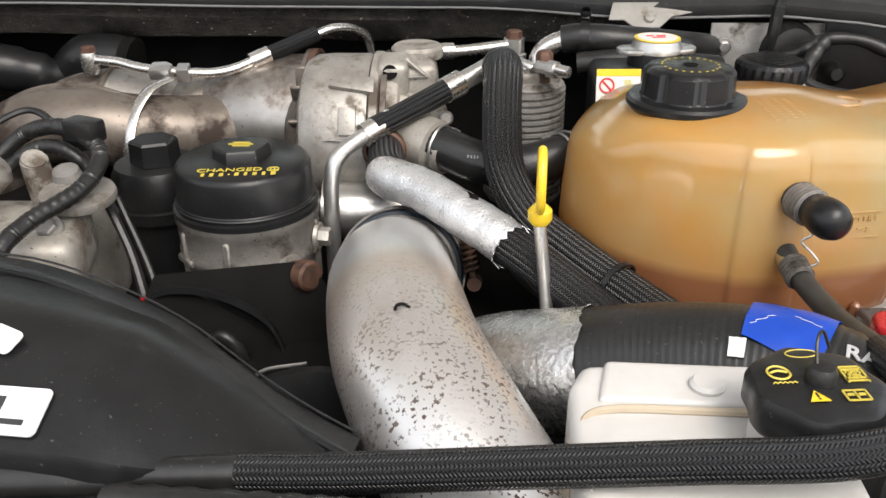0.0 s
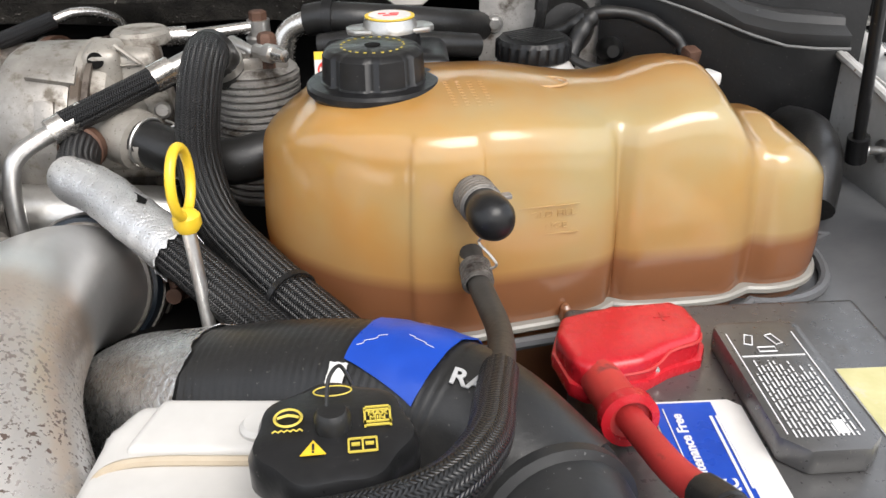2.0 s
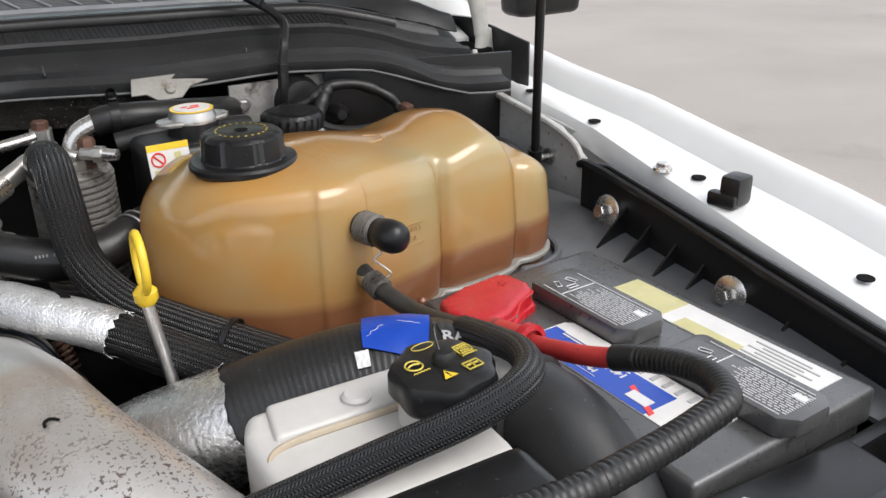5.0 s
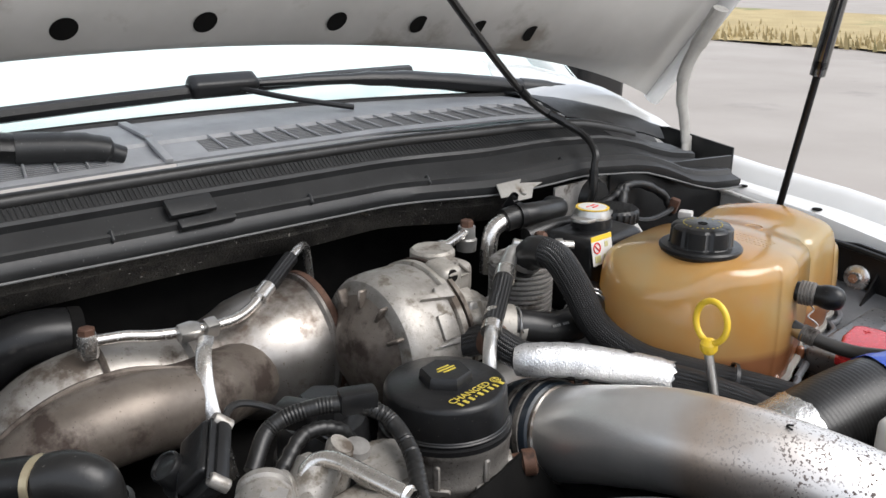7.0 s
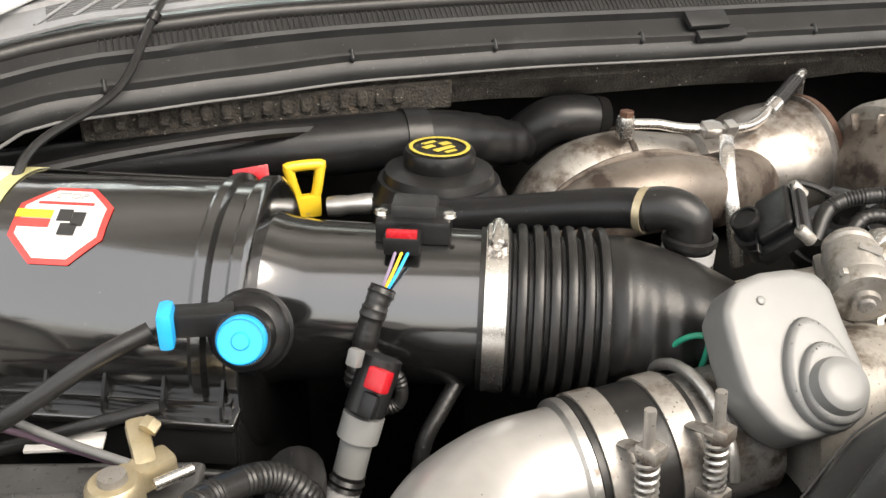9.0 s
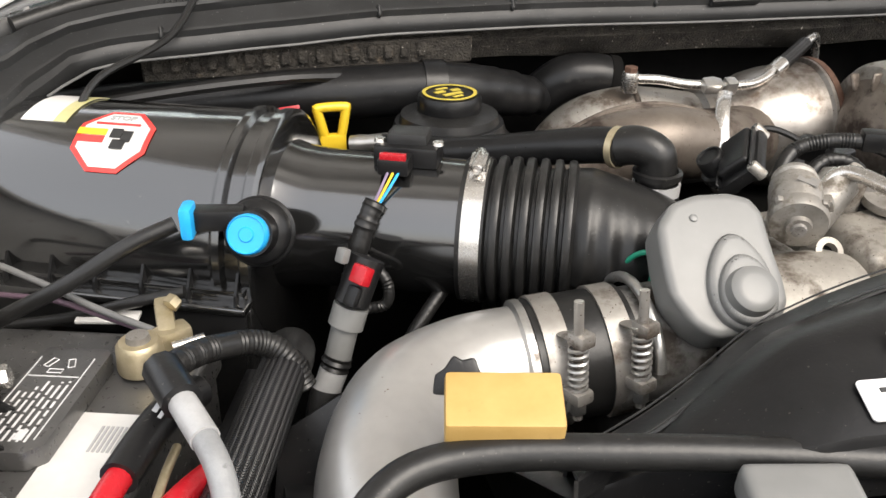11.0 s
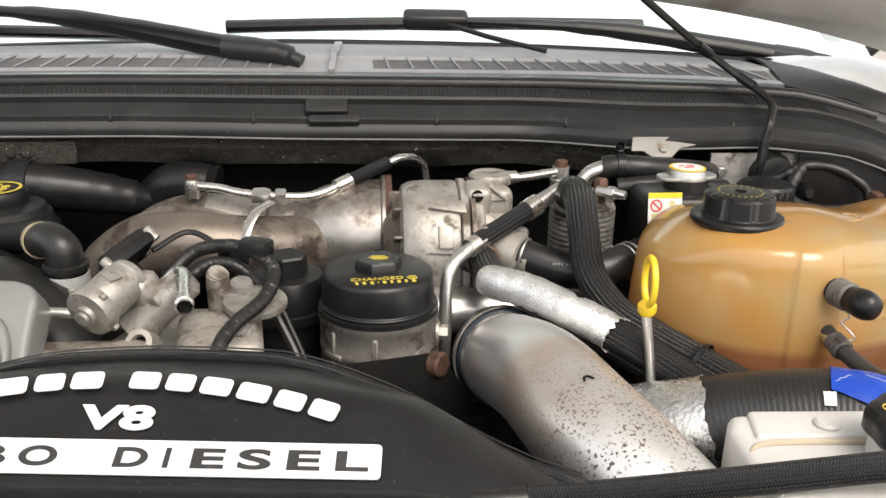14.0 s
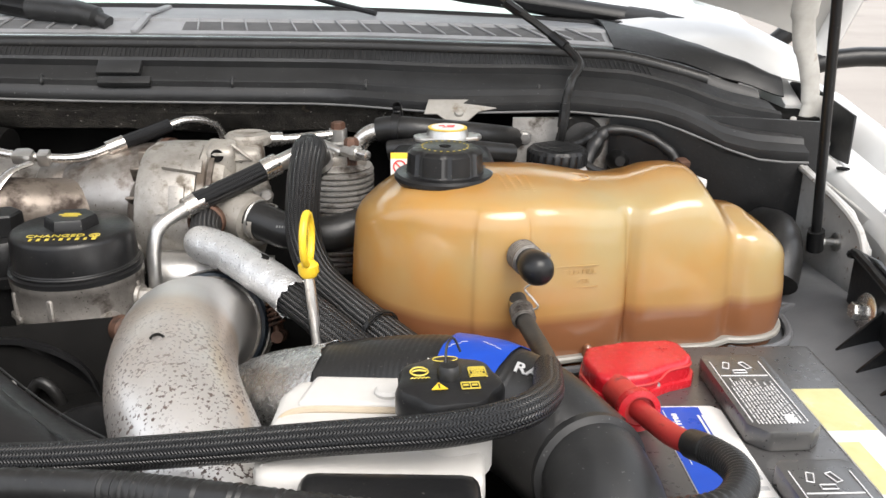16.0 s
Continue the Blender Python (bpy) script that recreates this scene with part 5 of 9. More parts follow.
part("hexagon", lathe([(0, 1.472), (0.024, 1.472), (0.0230, 1.481), (0.0215, 1.4825), (0, 1.4825)], base @ Matrix.Rotation(radians(12), 4, "Z"), 24, hex_lobes), BLACK, cap)
note = fit_letters("CHANGED @", base @ Matrix.Translation((0.004, -0.0325, 1.4732)) @ Matrix.Rotation(radians(5), 4, "Z"), 0.064, 0.0072, 0.0002, 0.0)
nx = -0.024
for k, w in enumerate((0.004, 0.005, 0.005, 0.002, 0.005, 0.004, 0.005, 0.004, 0.006)):
    box((w * 0.62, 0.0058 if k != 3 else 0.002, 0.0005), base @ Matrix.Translation((nx + w / 2, -0.0415 + 0.0006 * k, 1.4722)) @ Matrix.Rotation(radians(6), 4, "Z"), 0, 1, note)
    nx += w + 0.0024
part("note", note, YELLOW_PRINT, cap, "yellow handwriting")
part("top_mark", bars([(0, 0.004, 0.014, 0.0014), (0, 0.0, 0.020, 0.0014), (0.001, -0.004, 0.014, 0.0014)], base @ Matrix.Translation((0, 0, 1.4829))), YELLOW_PRINT, cap)
part("drain_plug", lathe([(0, -0.03), (0.010, -0.03), (0.010, 0), (0.0125, 0.001), (0.0125, 0.011), (0.010, 0.013), (0, 0.013)], frame_z((-0.093, 0.628, 1.390), (0.75, -0.62, 0.15)), 20), RUST, of, "rusty brown plug")
part("side_boss", lathe([(0, -0.04), (0.016, -0.04), (0.012, 0.004), (0, 0.004)], frame_z((-0.104, 0.636, 1.391), (0.75, -0.62, 0.12)), 20), CAST, of)
part("port", bolt_head(frame_z((-0.083, 0.668, 1.405), (1, -0.2, 0)), 0.008, 0.010), CAST, of)

ff = thing("fuel_filter_housing", (-0.235, 0.735, 1.33), "smaller black fuel filter housing with a hexagon cap", "fuel filter")
fb = at(-0.235, 0.735, 0)
part("body", lathe([(0, 1.32), (0.036, 1.32), (0.038, 1.40), (0.044, 1.402), (0.044, 1.412), (0.040, 1.414), (0, 1.414)], fb, 36), BLACK, ff)
c2 = part("cap", lathe([(0, 1.414), (0.041, 1.414), (0.040, 1.438), (0.036, 1.446), (0, 1.447)], fb, 40), BLACK, ff)
part("hexagon", lathe([(0, 1.447), (0.022, 1.447), (0.021, 1.466), (0.019, 1.468), (0, 1.468)], fb @ Matrix.Rotation(radians(20), 4, "Z"), 24, hex_lobes), BLACK, c2)
part("manifold_pipe", tube([(-0.09, 0.735, 1.40), (-0.02, 0.74, 1.395), (0.03, 0.745, 1.39)], 0.026, 18, 3), STEEL, ff, "grey steel pipe")

# ---- charge pipe, driver side ----
cp = thing("charge_pipe", (0.0, 0.5, 1.3), "large cast aluminium charge pipe with rust-brown specks", "charge pipe")
part("pipe", tube([(-0.010, 0.690, 1.365), (-0.012, 0.665, 1.374), (-0.015, 0.640, 1.384), (-0.017, 0.595, 1.404), (-0.010, 0.52, 1.426), (0.005, 0.44, 1.4285), (0.036, 0.37, 1.411), (0.075, 0.31, 1.374), (0.10, 0.27, 1.31)], 0.0462, 36, 10), SPECKLED, cp)
PX = Vector((0.06, 1, -0.38)).normalized()
P0 = Vector((-0.0148, 0.642, 1.3832))
part("bead", lathe([(0.0455, -0.004), (0.0482, -0.002), (0.0482, 0.002), (0.0455, 0.004)], frame_z(P0, PX), 40), DULL_STEEL, cp)
boot = part("boot", lathe([(0.0465, 0.0015), (0.0510, 0.0035), (0.0525, 0.008), (0.0535, 0.014), (0.0515, 0.020), (0.0515, 0.046), (0.054, 0.050), (0.053, 0.058), (0.04, 0.066)], frame_z(P0, PX), 40), BOOT_BLUE, cp, "blue-black rubber boot")
for off in (0.014, 0.034):
    part("clamp_band", lathe([(0.0525, -0.0035), (0.0545, -0.0035), (0.0545, 0.0035), (0.0525, 0.0035)], frame_z(P0 + PX * off, PX), 40), BOWL, boot, "grimy steel clamp band")
tside = Vector((0.97, -0.05, 0.20)).normalized()
tdown = PX.cross(tside).normalized()
for off in (0.014, 0.034):
    c = P0 + PX * off + tside * 0.059
    part("clamp_bolt", tube([c - tdown * 0.026, c + tdown * 0.026], 0.003, 8, 2), RUST, boot, "rusty clamp bolt")
    part("clamp_spring", helix(c - tdown * 0.018, tdown, 0.0056, 5.5, 0.026, 0.0015), RUST, boot, "rusty clamp spring")
    part("bolt_lug", lathe([(0, -0.005), (0.006, -0.005), (0.006, 0.005), (0, 0.005)], frame_z(c + tdown * 0.020, PX), 14), RUST, boot)
part("pipe_scar", tube([(-0.003, 0.428, 1.4745), (-0.0025, 0.432, 1.4748), (0.001, 0.434, 1.4748), (0.005, 0.431, 1.4742)], 0.0009, 6, 4), SHADE_SOOT, cp, "small hooked scar")

# foil-wrapped hose
fh = thing("foil_wrapped_hose", (-0.02, 0.66, 1.40), "black hose wrapped in crinkled aluminium foil", "hose")
part("inner_hose", tube([(-0.040, 0.760, 1.448), (-0.030, 0.73, 1.460), (-0.022, 0.69, 1.452), (0.02, 0.64, 1.446), (0.068, 0.590, 1.437), (0.12, 0.545, 1.415), (0.17, 0.51, 1.385)], 0.0155, 14, 8), BRAID, fh, "black woven hose")
part("foil", tube([(-0.030, 0.694, 1.450), (-0.022, 0.680, 1.452), (0.005, 0.655, 1.452), (0.035, 0.622, 1.447), (0.058, 0.600, 1.441), (0.071, 0.587, 1.436)], 0.0175, 20, 8, lambda s: 0.9 + 0.10 * math.sin(min(s, 0.02) / 0.02 * 1.57) + 0.014 * math.sin(s * 330) + 0.008 * math.sin(s * 910), False), FOIL, fh, "crinkled aluminium foil")
part("rag", slab([(-0.018, -0.004), (-0.006, 0.004), (0.014, 0.0), (0.018, -0.006), (0.0, -0.009)], -0.0007, 0.0007, at(0.040, 0.622, 1.4632, -35, 8) @ Matrix.Scale(0.75, 4), 0.0003, 1), SHADE_SOOT, fh, "black scuff on the foil")
torn = bmesh.new()
for k in range(14):
    a = 2 * math.pi * k / 14
    d = Vector((0.65, -0.70, -0.28)).normalized()
    s1 = d.cross(Vector((0, 0, 1))).normalized()
    u1 = s1.cross(d)
    c = Vector((0.071, 0.587, 1.436))
    p = [c + (s1 * math.cos(b) + u1 * math.sin(b)) * 0.0176 for b in (a - 0.22, a + 0.22)]
    t = c + (s1 * math.cos(a) + u1 * math.sin(a)) * random.uniform(0.0165, 0.0188) + d * random.uniform(0.001, 0.006)
    torn.faces.new([torn.verts.new(q) for q in (*p, t)])
part("torn_edge", thicken(torn, 0.0004), FOIL, fh)
part("hose_clamp", lathe([(0.016, -0.005), (0.0185, -0.004), (0.0185, 0.004), (0.016, 0.005)], frame_z((-0.030, 0.728, 1.4595), (0.1, 1, -0.1)), 20), RUST, fh, "rusty copper clamp")

# ---- braided coolant hoses ----
bh = thing("braided_hose", (0.07, 0.70, 1.40), "thick black braided hose beside the coolant tank", "hose")
part("hose", tube([(0.076, 0.785, 1.500), (0.072, 0.765, 1.522), (0.072, 0.735, 1.524), (0.070, 0.705, 1.500), (0.072, 0.675, 1.462), (0.090, 0.635, 1.436), (0.120, 0.594, 1.424), (0.152, 0.556, 1.414), (0.20, 0.51, 1.395), (0.25, 0.47, 1.36)], 0.0165, 18, 10), BRAID, bh)
part("end_sleeve", tube([(0.0755, 0.783, 1.504), (0.072, 0.765, 1.5225), (0.072, 0.748, 1.5255)], 0.0176, 18, 6), RUBBER, bh, "plain rubber hose end")
hose_clamp(bh, (0.0745, 0.779, 1.509), (-0.1, -0.4, 0.8), 0.0172, 0.007, 60, STEEL)
part("zip_tie", lathe([(0.0175, -0.002), (0.019, -0.002), (0.019, 0.002), (0.0175, 0.002)], frame_z((0.146, 0.556, 1.419), (0.63, -0.74, -0.18)), 24), BLACK, bh, "black zip tie")
bh2 = thing("braided_hose", (0.09, 0.60, 1.38), "second black braided hose running under the first", "hose")
part("hose", tube([(0.055, 0.68, 1.40), (0.075, 0.635, 1.41), (0.10, 0.585, 1.408), (0.13, 0.545, 1.402), (0.18, 0.50, 1.375), (0.22, 0.46, 1.34)], 0.0155, 16, 10), BRAID, bh2)

# coolant hose to the tank
ch = thing("coolant_hose", (0.06, 0.71, 1.42), "black rubber coolant hose with wire spring clamps", "hose")
part("hose", tube([(0.006, 0.748, 1.460), (0.024, 0.736, 1.457), (0.055, 0.722, 1.450), (0.09, 0.715, 1.450), (0.12, 0.722, 1.455), (0.15, 0.742, 1.458)], 0.0185, 18, 8), RUBBER, ch)
def spring_clamp(parent, c, axis, r):
    m = frame_z(c, axis)
    ring = bmesh.new()
    for dz in (-0.004, 0.004):
        tube([m @ Vector((r * math.cos(a), r * math.sin(a), dz)) for a in [0.25 + 5.8 * i / 22 for i in range(23)]], 0.0012, 6, 1, None, True, 1.0, ring)
    for a in (0.25, 6.05):
        tube([m @ Vector((r * math.cos(a), r * math.sin(a), 0.004)), m @ Vector(((r + 0.009) * math.cos(a), (r + 0.009) * math.sin(a), 0.006)), m @ Vector(((r + 0.010) * math.cos(a), (r + 0.010) * math.sin(a), -0.005))], 0.0012, 6, 2, None, True, 1.0, ring)
    part("spring_clamp", ring, STEEL, parent, "wire spring clamp")
spring_clamp(ch, (0.015, 0.742, 1.4585), (0.8, -0.5, -0.1), 0.0195)
spring_clamp(ch, (0.128, 0.726, 1.456), (0.8, 0.5, 0.1), 0.0195)
part("print", bars([(-0.010 + 0.0028 * k, 0, 0.0014, 0.0026) for k in range(8) if k != 4], frame_z((0.052, 0.7065, 1.4605), (-0.15, -0.75, 0.62)) ), GREY_PLASTIC, ch, "faint white part print")

# ribbed cooler
rc = thing("oil_cooler", (0.097, 0.805, 1.39), "ribbed silver cooler cylinder behind the braided hose", "cooler")
prof = [(0, 1.385), (0.034, 1.385)]
for k in range(18):
    z = 1.390 + k * 0.006
    prof += [(0.0375, z), (0.0375, z + 0.003), (0.0335, z + 0.004), (0.0335, z + 0.0055)]
prof += [(0.036, 1.4985), (0.030, 1.503), (0, 1.503)]
part("finned_body", lathe(prof, at(0.097, 0.805, 0), 36), CAST_DARK, rc)
part("top_plate", box((0.05, 0.036, 0.012), at(0.10, 0.80, 1.507, 15), 0.004), CAST, rc)
part("union", lathe([(0, -0.010), (0.006, -0.010), (0.006, 0.002), (0.0085, 0.003), (0.0085, 0.011), (0, 0.012)], frame_z((0.112, 0.772, 1.520), (0.7, -0.6, 0.0)), 14, hex_lobes), STEEL, rc, "steel union nut")
part("union_tip", lathe([(0, 0), (0.006, 0), (0.005, 0.014), (0, 0.015)], frame_z((0.1195, 0.7655, 1.520), (0.7, -0.6, 0.0)), 14), BRIGHT, rc)
part("post", lathe([(0, 1.50), (0.008, 1.50), (0.008, 1.528), (0.006, 1.531), (0, 1.531)], at(0.112, 0.79, 0), 12, hex_lobes), RUST, rc)

# metal elbow and black heater hose
hh = thing("heater_hose", (0.122, 0.876, 1.47), "steel elbow with black heater hose and clamp", "hose")
part("elbow", tube([(0.112, 0.872, 1.46), (0.114, 0.873, 1.495), (0.122, 0.874, 1.513), (0.142, 0.871, 1.523)], 0.0105, 14, 8), BRIGHT, hh, "bright steel elbow")
part("hose", tube([(0.138, 0.871, 1.522), (0.155, 0.867, 1.525), (0.19, 0.862, 1.524), (0.25, 0.88, 1.515), (0.30, 0.93, 1.50)], 0.0145, 16, 8), RUBBER, hh)
hose_clamp(hh, (0.158, 0.866, 1.525), (1, -0.15, 0), 0.0150, 0.009, 40, BLACK)
part("second_hose", tube([(0.15, 0.845, 1.505), (0.19, 0.838, 1.510), (0.24, 0.835, 1.508), (0.29, 0.86, 1.498)], 0.011, 14, 8), RUBBER, hh)

# brake reservoir and cap
br2 = thing("brake_reservoir", (0.205, 0.78, 1.42), "black reservoir with a metal eared cap, yellow ring and warning label", "reservoir")
part("body", box((0.105, 0.075, 0.10), at(0.208, 0.787, 1.468), 0.012, 3), BLACK, br2)
part("neck", lathe([(0, 1.51), (0.026, 1.51), (0.024, 1.530), (0, 1.530)], at(0.213, 0.795, 0), 24), BLACK, br2)
mc = part("pressure_cap", lathe([(0, 1.526), (0.0225, 1.526), (0.0235, 1.529), (0.0225, 1.534), (0.0212, 1.538), (0.0205, 1.5405), (0, 1.541)], at(0.213, 0.795, 0), 40), STEEL, br2, "eared plated metal cap")
for side in (-1, 1):
    part("ear", slab([(0.016, -0.016), (0.031, -0.012), (0.036, -0.005), (0.036, 0.005), (0.031, 0.012), (0.016, 0.016)], 1.5285, 1.5335, at(0.213, 0.795, 0, 8 if side > 0 else 188), 0.002), STEEL, mc)
part("cap_ring", lathe([(0, 1.541), (0.0205, 1.541), (0.0205, 1.5418), (0, 1.5418)], at(0.213, 0.795, 0), 32), YELLOW, mc, "yellow ring")
part("cap_disc", lathe([(0, 1.5419), (0.0175, 1.5419), (0.0175, 1.5424), (0, 1.5424)], at(0.213, 0.795, 0), 32), PAPER, mc)
part("cap_mark", bars([(-0.006, 0.003, 0.006, 0.002), (0.004, 0.002, 0.008, 0.0025), (0.0, -0.004, 0.012, 0.0018)], at(0.213, 0.795, 1.5428, 8)), RED_INK, mc)
lm = Matrix.Translation((0.1725, 0.7475, 1.508)) @ Matrix.Rotation(radians(78), 4, "X")
lb = part("warning_label", box((0.038, 0.034, 0.0008), lm, 0), PAPER, br2, "white warning label")
part("label_band", box((0.038, 0.006, 0.0009), lm @ Matrix.Translation((0, 0.014, 0.0003)), 0), YELLOW, lb)
ring = bmesh.new()
tube([lm @ Vector((-0.010 + 0.006 * math.cos(a), 0.003 + 0.006 * math.sin(a), 0.001)) for a in [2 * math.pi * i / 20 for i in range(21)]], 0.0008, 6, 1, None, False, 1.0, ring)
tube([lm @ Vector((-0.014, 0.007, 0.001)), lm @ Vector((-0.006, -0.001, 0.001))], 0.0008, 6, 2, None, True, 1.0, ring)
part("ban_sign", ring, RED_INK, lb)
part("label_print", bars([(0.008, 0.005, 0.006, 0.006), (-0.010, -0.010, 0.010, 0.008), (0.008, -0.010, 0.012, 0.008)], lm @ Matrix.Translation((0, 0, 0.0006))), PAPER_YELLOW, lb)

bf = thing("brake_fluid_cap", (0.341, 0.850, 1.44), "black ribbed cap on a pale plastic reservoir neck", "cap")
part("neck", lathe([(0, 1.42), (0.045, 1.42), (0.042, 1.472), (0.030, 1.489), (0, 1.489)], at(0.341, 0.853, 0), 28), WHITE_PLASTIC, bf, "pale plastic neck")
part("cap", lathe([(0, 1.487), (0.032, 1.487), (0.034, 1.489), (0.034, 1.503), (0.031, 1.5065), (0, 1.508)], at(0.341, 0.853, 0), 72, lambda a, r: r * (1 + (0.02 if r > 0.033 else 0) * math.cos(a * 24))), BLACK, bf)
part("cap_rib", bars([(0, -0.022 + 0.0055 * k, 0.05 - 0.0035 * abs(k - 4), 0.0022) for k in range(9)], at(0.341, 0.853, 1.5085, 30)), RUBBER, bf)

# wiring on the bulkhead
wr = thing("wiring_loom", (0.36, 0.87, 1.46), "black taped wiring and corrugated conduit on the bulkhead", "wiring")
part("loop", tube([(0.345, 0.905, 1.49), (0.375, 0.885, 1.505), (0.40, 0.88, 1.520), (0.44, 0.875, 1.518), (0.475, 0.86, 1.498), (0.485, 0.85, 1.47)], 0.0065, 10, 10, lambda s: 1 + 0.12 * math.sin(s * 1600)), RUBBER, wr)
part("lower_wire", tube([(0.36, 0.862, 1.50), (0.385, 0.850, 1.482), (0.42, 0.845, 1.475), (0.455, 0.845, 1.477), (0.487, 0.848, 1.482)], 0.0042, 8, 10), RUBBER, wr)
part("upright", tube([(0.37, 0.86, 1.47), (0.385, 0.872, 1.50), (0.40, 0.88, 1.52)], 0.008, 10, 8, lambda s: 1 + 0.10 * math.sin(s * 1500)), RUBBER, wr)
part("connector", box((0.018, 0.02, 0.012), at(0.498, 0.835, 1.470, 20), 0.003), PAPER, wr, "white paper tag")
part("terminal", box((0.014, 0.014, 0.022), at(0.484, 0.848, 1.484, 20, 15), 0.003), RUST, wr)

# ---- coolant tank ----
ct = thing("coolant_tank", (0.32, 0.65, 1.49), "aged amber plastic coolant tank with black screw cap, part full", "coolant tank")
OUT = [(0.2275, 0.5520), (0.245, 0.5510), (0.262, 0.5530), (0.269, 0.5550), (0.2735, 0.5585), (0.30, 0.5640), (0.335, 0.573), (0.352, 0.581), (0.3585, 0.590), (0.3635, 0.588), (0.375, 0.584), (0.41, 0.586), (0.44, 0.589), (0.4555, 0.602), (0.462, 0.603), (0.475, 0.600), (0.498, 0.606), (0.514, 0.622),
       (0.522, 0.650), (0.521, 0.675), (0.510, 0.702), (0.49, 0.715), (0.462, 0.718), (0.44, 0.735), (0.40, 0.752), (0.30, 0.755), (0.22, 0.752), (0.170, 0.742), (0.140, 0.722), (0.124, 0.692), (0.121, 0.660), (0.130, 0.628), (0.150, 0.598), (0.185, 0.570), (0.210, 0.5595), (0.2225, 0.5555)]


def smooth_ring(pts, n=4):
    out = []
    k = len(pts)
    for i in range(k):
        a, b, c, d = (Vector((*pts[(i + j) % k], 0)) for j in (-1, 0, 1, 2))
        for s in range(n):
            t = s / n
            v = 0.5 * ((2 * b) + (c - a) * t + (2 * a - 5 * b + 4 * c - d) * t * t + (3 * b - a - 3 * c + d) * t ** 3)
            out.append((v.x, v.y))
    return out


RING = smooth_ring(OUT)


def inset_ring(ring, d):
    """Moves the outline inwards by d along smoothed normals."""
    n, out = len(ring), []
    for i in range(n):
        ax, ay = ring[(i - 3) % n]
        bx, by = ring[(i + 3) % n]
        tx, ty = bx - ax, by - ay
        q = math.hypot(tx, ty) or 1
        out.append((ring[i][0] - ty / q * d, ring[i][1] + tx / q * d))
    return out


def soft_ring(ring, d):
    """Smooths the outline more the further in it is to be moved."""
    pts = list(ring)
    n = len(pts)
    for _ in range(int(max(0.0, d - 0.004) * 1800)):
        pts = [((pts[i - 1][0] + 2 * pts[i][0] + pts[(i + 1) % n][0]) / 4, (pts[i - 1][1] + 2 * pts[i][1] + pts[(i + 1) % n][1]) / 4) for i in range(n)]
    return pts


def tank_top(x):
    def s(a, b):
        t = min(1, max(0, (x - a) / (b - a)))
        return t * t * (3 - 2 * t)
    return 1.535 - 0.009 * s(0.28, 0.355) * (1 - s(0.365, 0.41)) - 0.039 * s(0.422, 0.464) - 0.024 * s(0.478, 0.530) - 0.034 * (1 - s(0.10, 0.18))


def rear_fall(x, y):
    """The top sinks towards the rear, most in the middle of the tank."""
    t = min(1.0, max(0.0, (y - 0.645) / 0.10))
    return 0.009 * t * t * (3 - 2 * t) * min(1.0, max(0.0, (0.44 - x) / 0.06))


secs = []
BOT = 1.388
for d, f in ((0.0, 0.0), (-0.002, 0.10), (-0.003, 0.30), (-0.002, 0.50), (0.0, 0.70), (0.001, 0.81), (0.003, 0.868), (0.0062, 0.905), (0.0112, 0.931), (0.019, 0.949), (0.030, 0.967)):
    secs.append([(x, y, BOT + (tank_top(x) - rear_fall(x, y) - BOT) * f) for x, y in inset_ring(soft_ring(RING, d), d)])
edge_ring = [(x, y) for x, y, z in secs[-1]]
for k, f in ((0.2, 0.979), (0.42, 0.989), (0.66, 0.996), (0.88, 1.0)):
    ring_k = [(x + (min(max(x, 0.185), 0.475) - x) * k, y + (0.662 - y) * k) for x, y in edge_ring]
    secs.append([(x, y, BOT + (tank_top(x) - rear_fall(x, y) - BOT) * f) for x, y in ring_k])
bm = loft(secs, True)
last = [v for v in bm.verts][-len(RING):]
bm.faces.new(last)
bmesh.ops.triangulate(bm, faces=[f for f in bm.faces if len(f.verts) > 4])
bm.normal_update()
skin = BVHTree.FromBMesh(bm)
part("shell", bm, AMBER, ct)
low = loft([[(x, y, z) for x, y in inset_ring(RING, d)] for d, z in ((0.0, 1.386), (0.004, 1.36), (0.01, 1.30), (0.03, 1.28))], True, True)
part("lower_shell", low, AMBER, ct)
rim = soft_ring(RING, 0.010)
fl2 = loft([[(x, y, z) for x, y in inset_ring(rim, d)] for d, z in ((0.006, 1.3840), (-0.0055, 1.3840), (-0.007, 1.3855), (-0.007, 1.3885), (-0.0055, 1.3900), (-0.001, 1.3900), (0.006, 1.389))], True)
part("seam_flange", fl2, SEAM, ct, "pale moulded seam flange")
for x, y in ((0.232, 0.551), (0.325, 0.5665)):
    part("seam_nub", lathe([(0, 0), (0.005, 0), (0.004, 0.012), (0.002, 0.014), (0, 0.014)], at(x, y - 0.001, 1.386), 10), AMBER, ct)
capm = at(0.203, 0.640, 0)
part("cap_flange", lathe([(0, 1.515), (0.036, 1.518), (0.043, 1.5275), (0.0445, 1.529), (0.0445, 1.5325), (0.0425, 1.5345), (0.036, 1.535), (0, 1.535)], capm, 48), BLACK, ct, "black cap flange")
def grip(a, r):
    k = (a * 8 / (2 * math.pi)) % 1.0
    return r * (1.0 - 0.055 * (1 if (k < 0.16 or k > 0.84) else 0))
sc = part("screw_cap", lathe([(0, 1.534), (0.0350, 1.534), (0.0350, 1.5352), (0.0340, 1.5362), (0.0330, 1.553), (0.0305, 1.5555), (0.028, 1.5565), (0, 1.557)], capm, 96, grip), BLACK, ct, "black ribbed screw cap")
part("cap_dimple", lathe([(0, 1.5574), (0.0055, 1.5574), (0.0045, 1.5565), (0, 1.5565)], capm, 16), SHADE_SOOT, sc)
pr = bmesh.new()
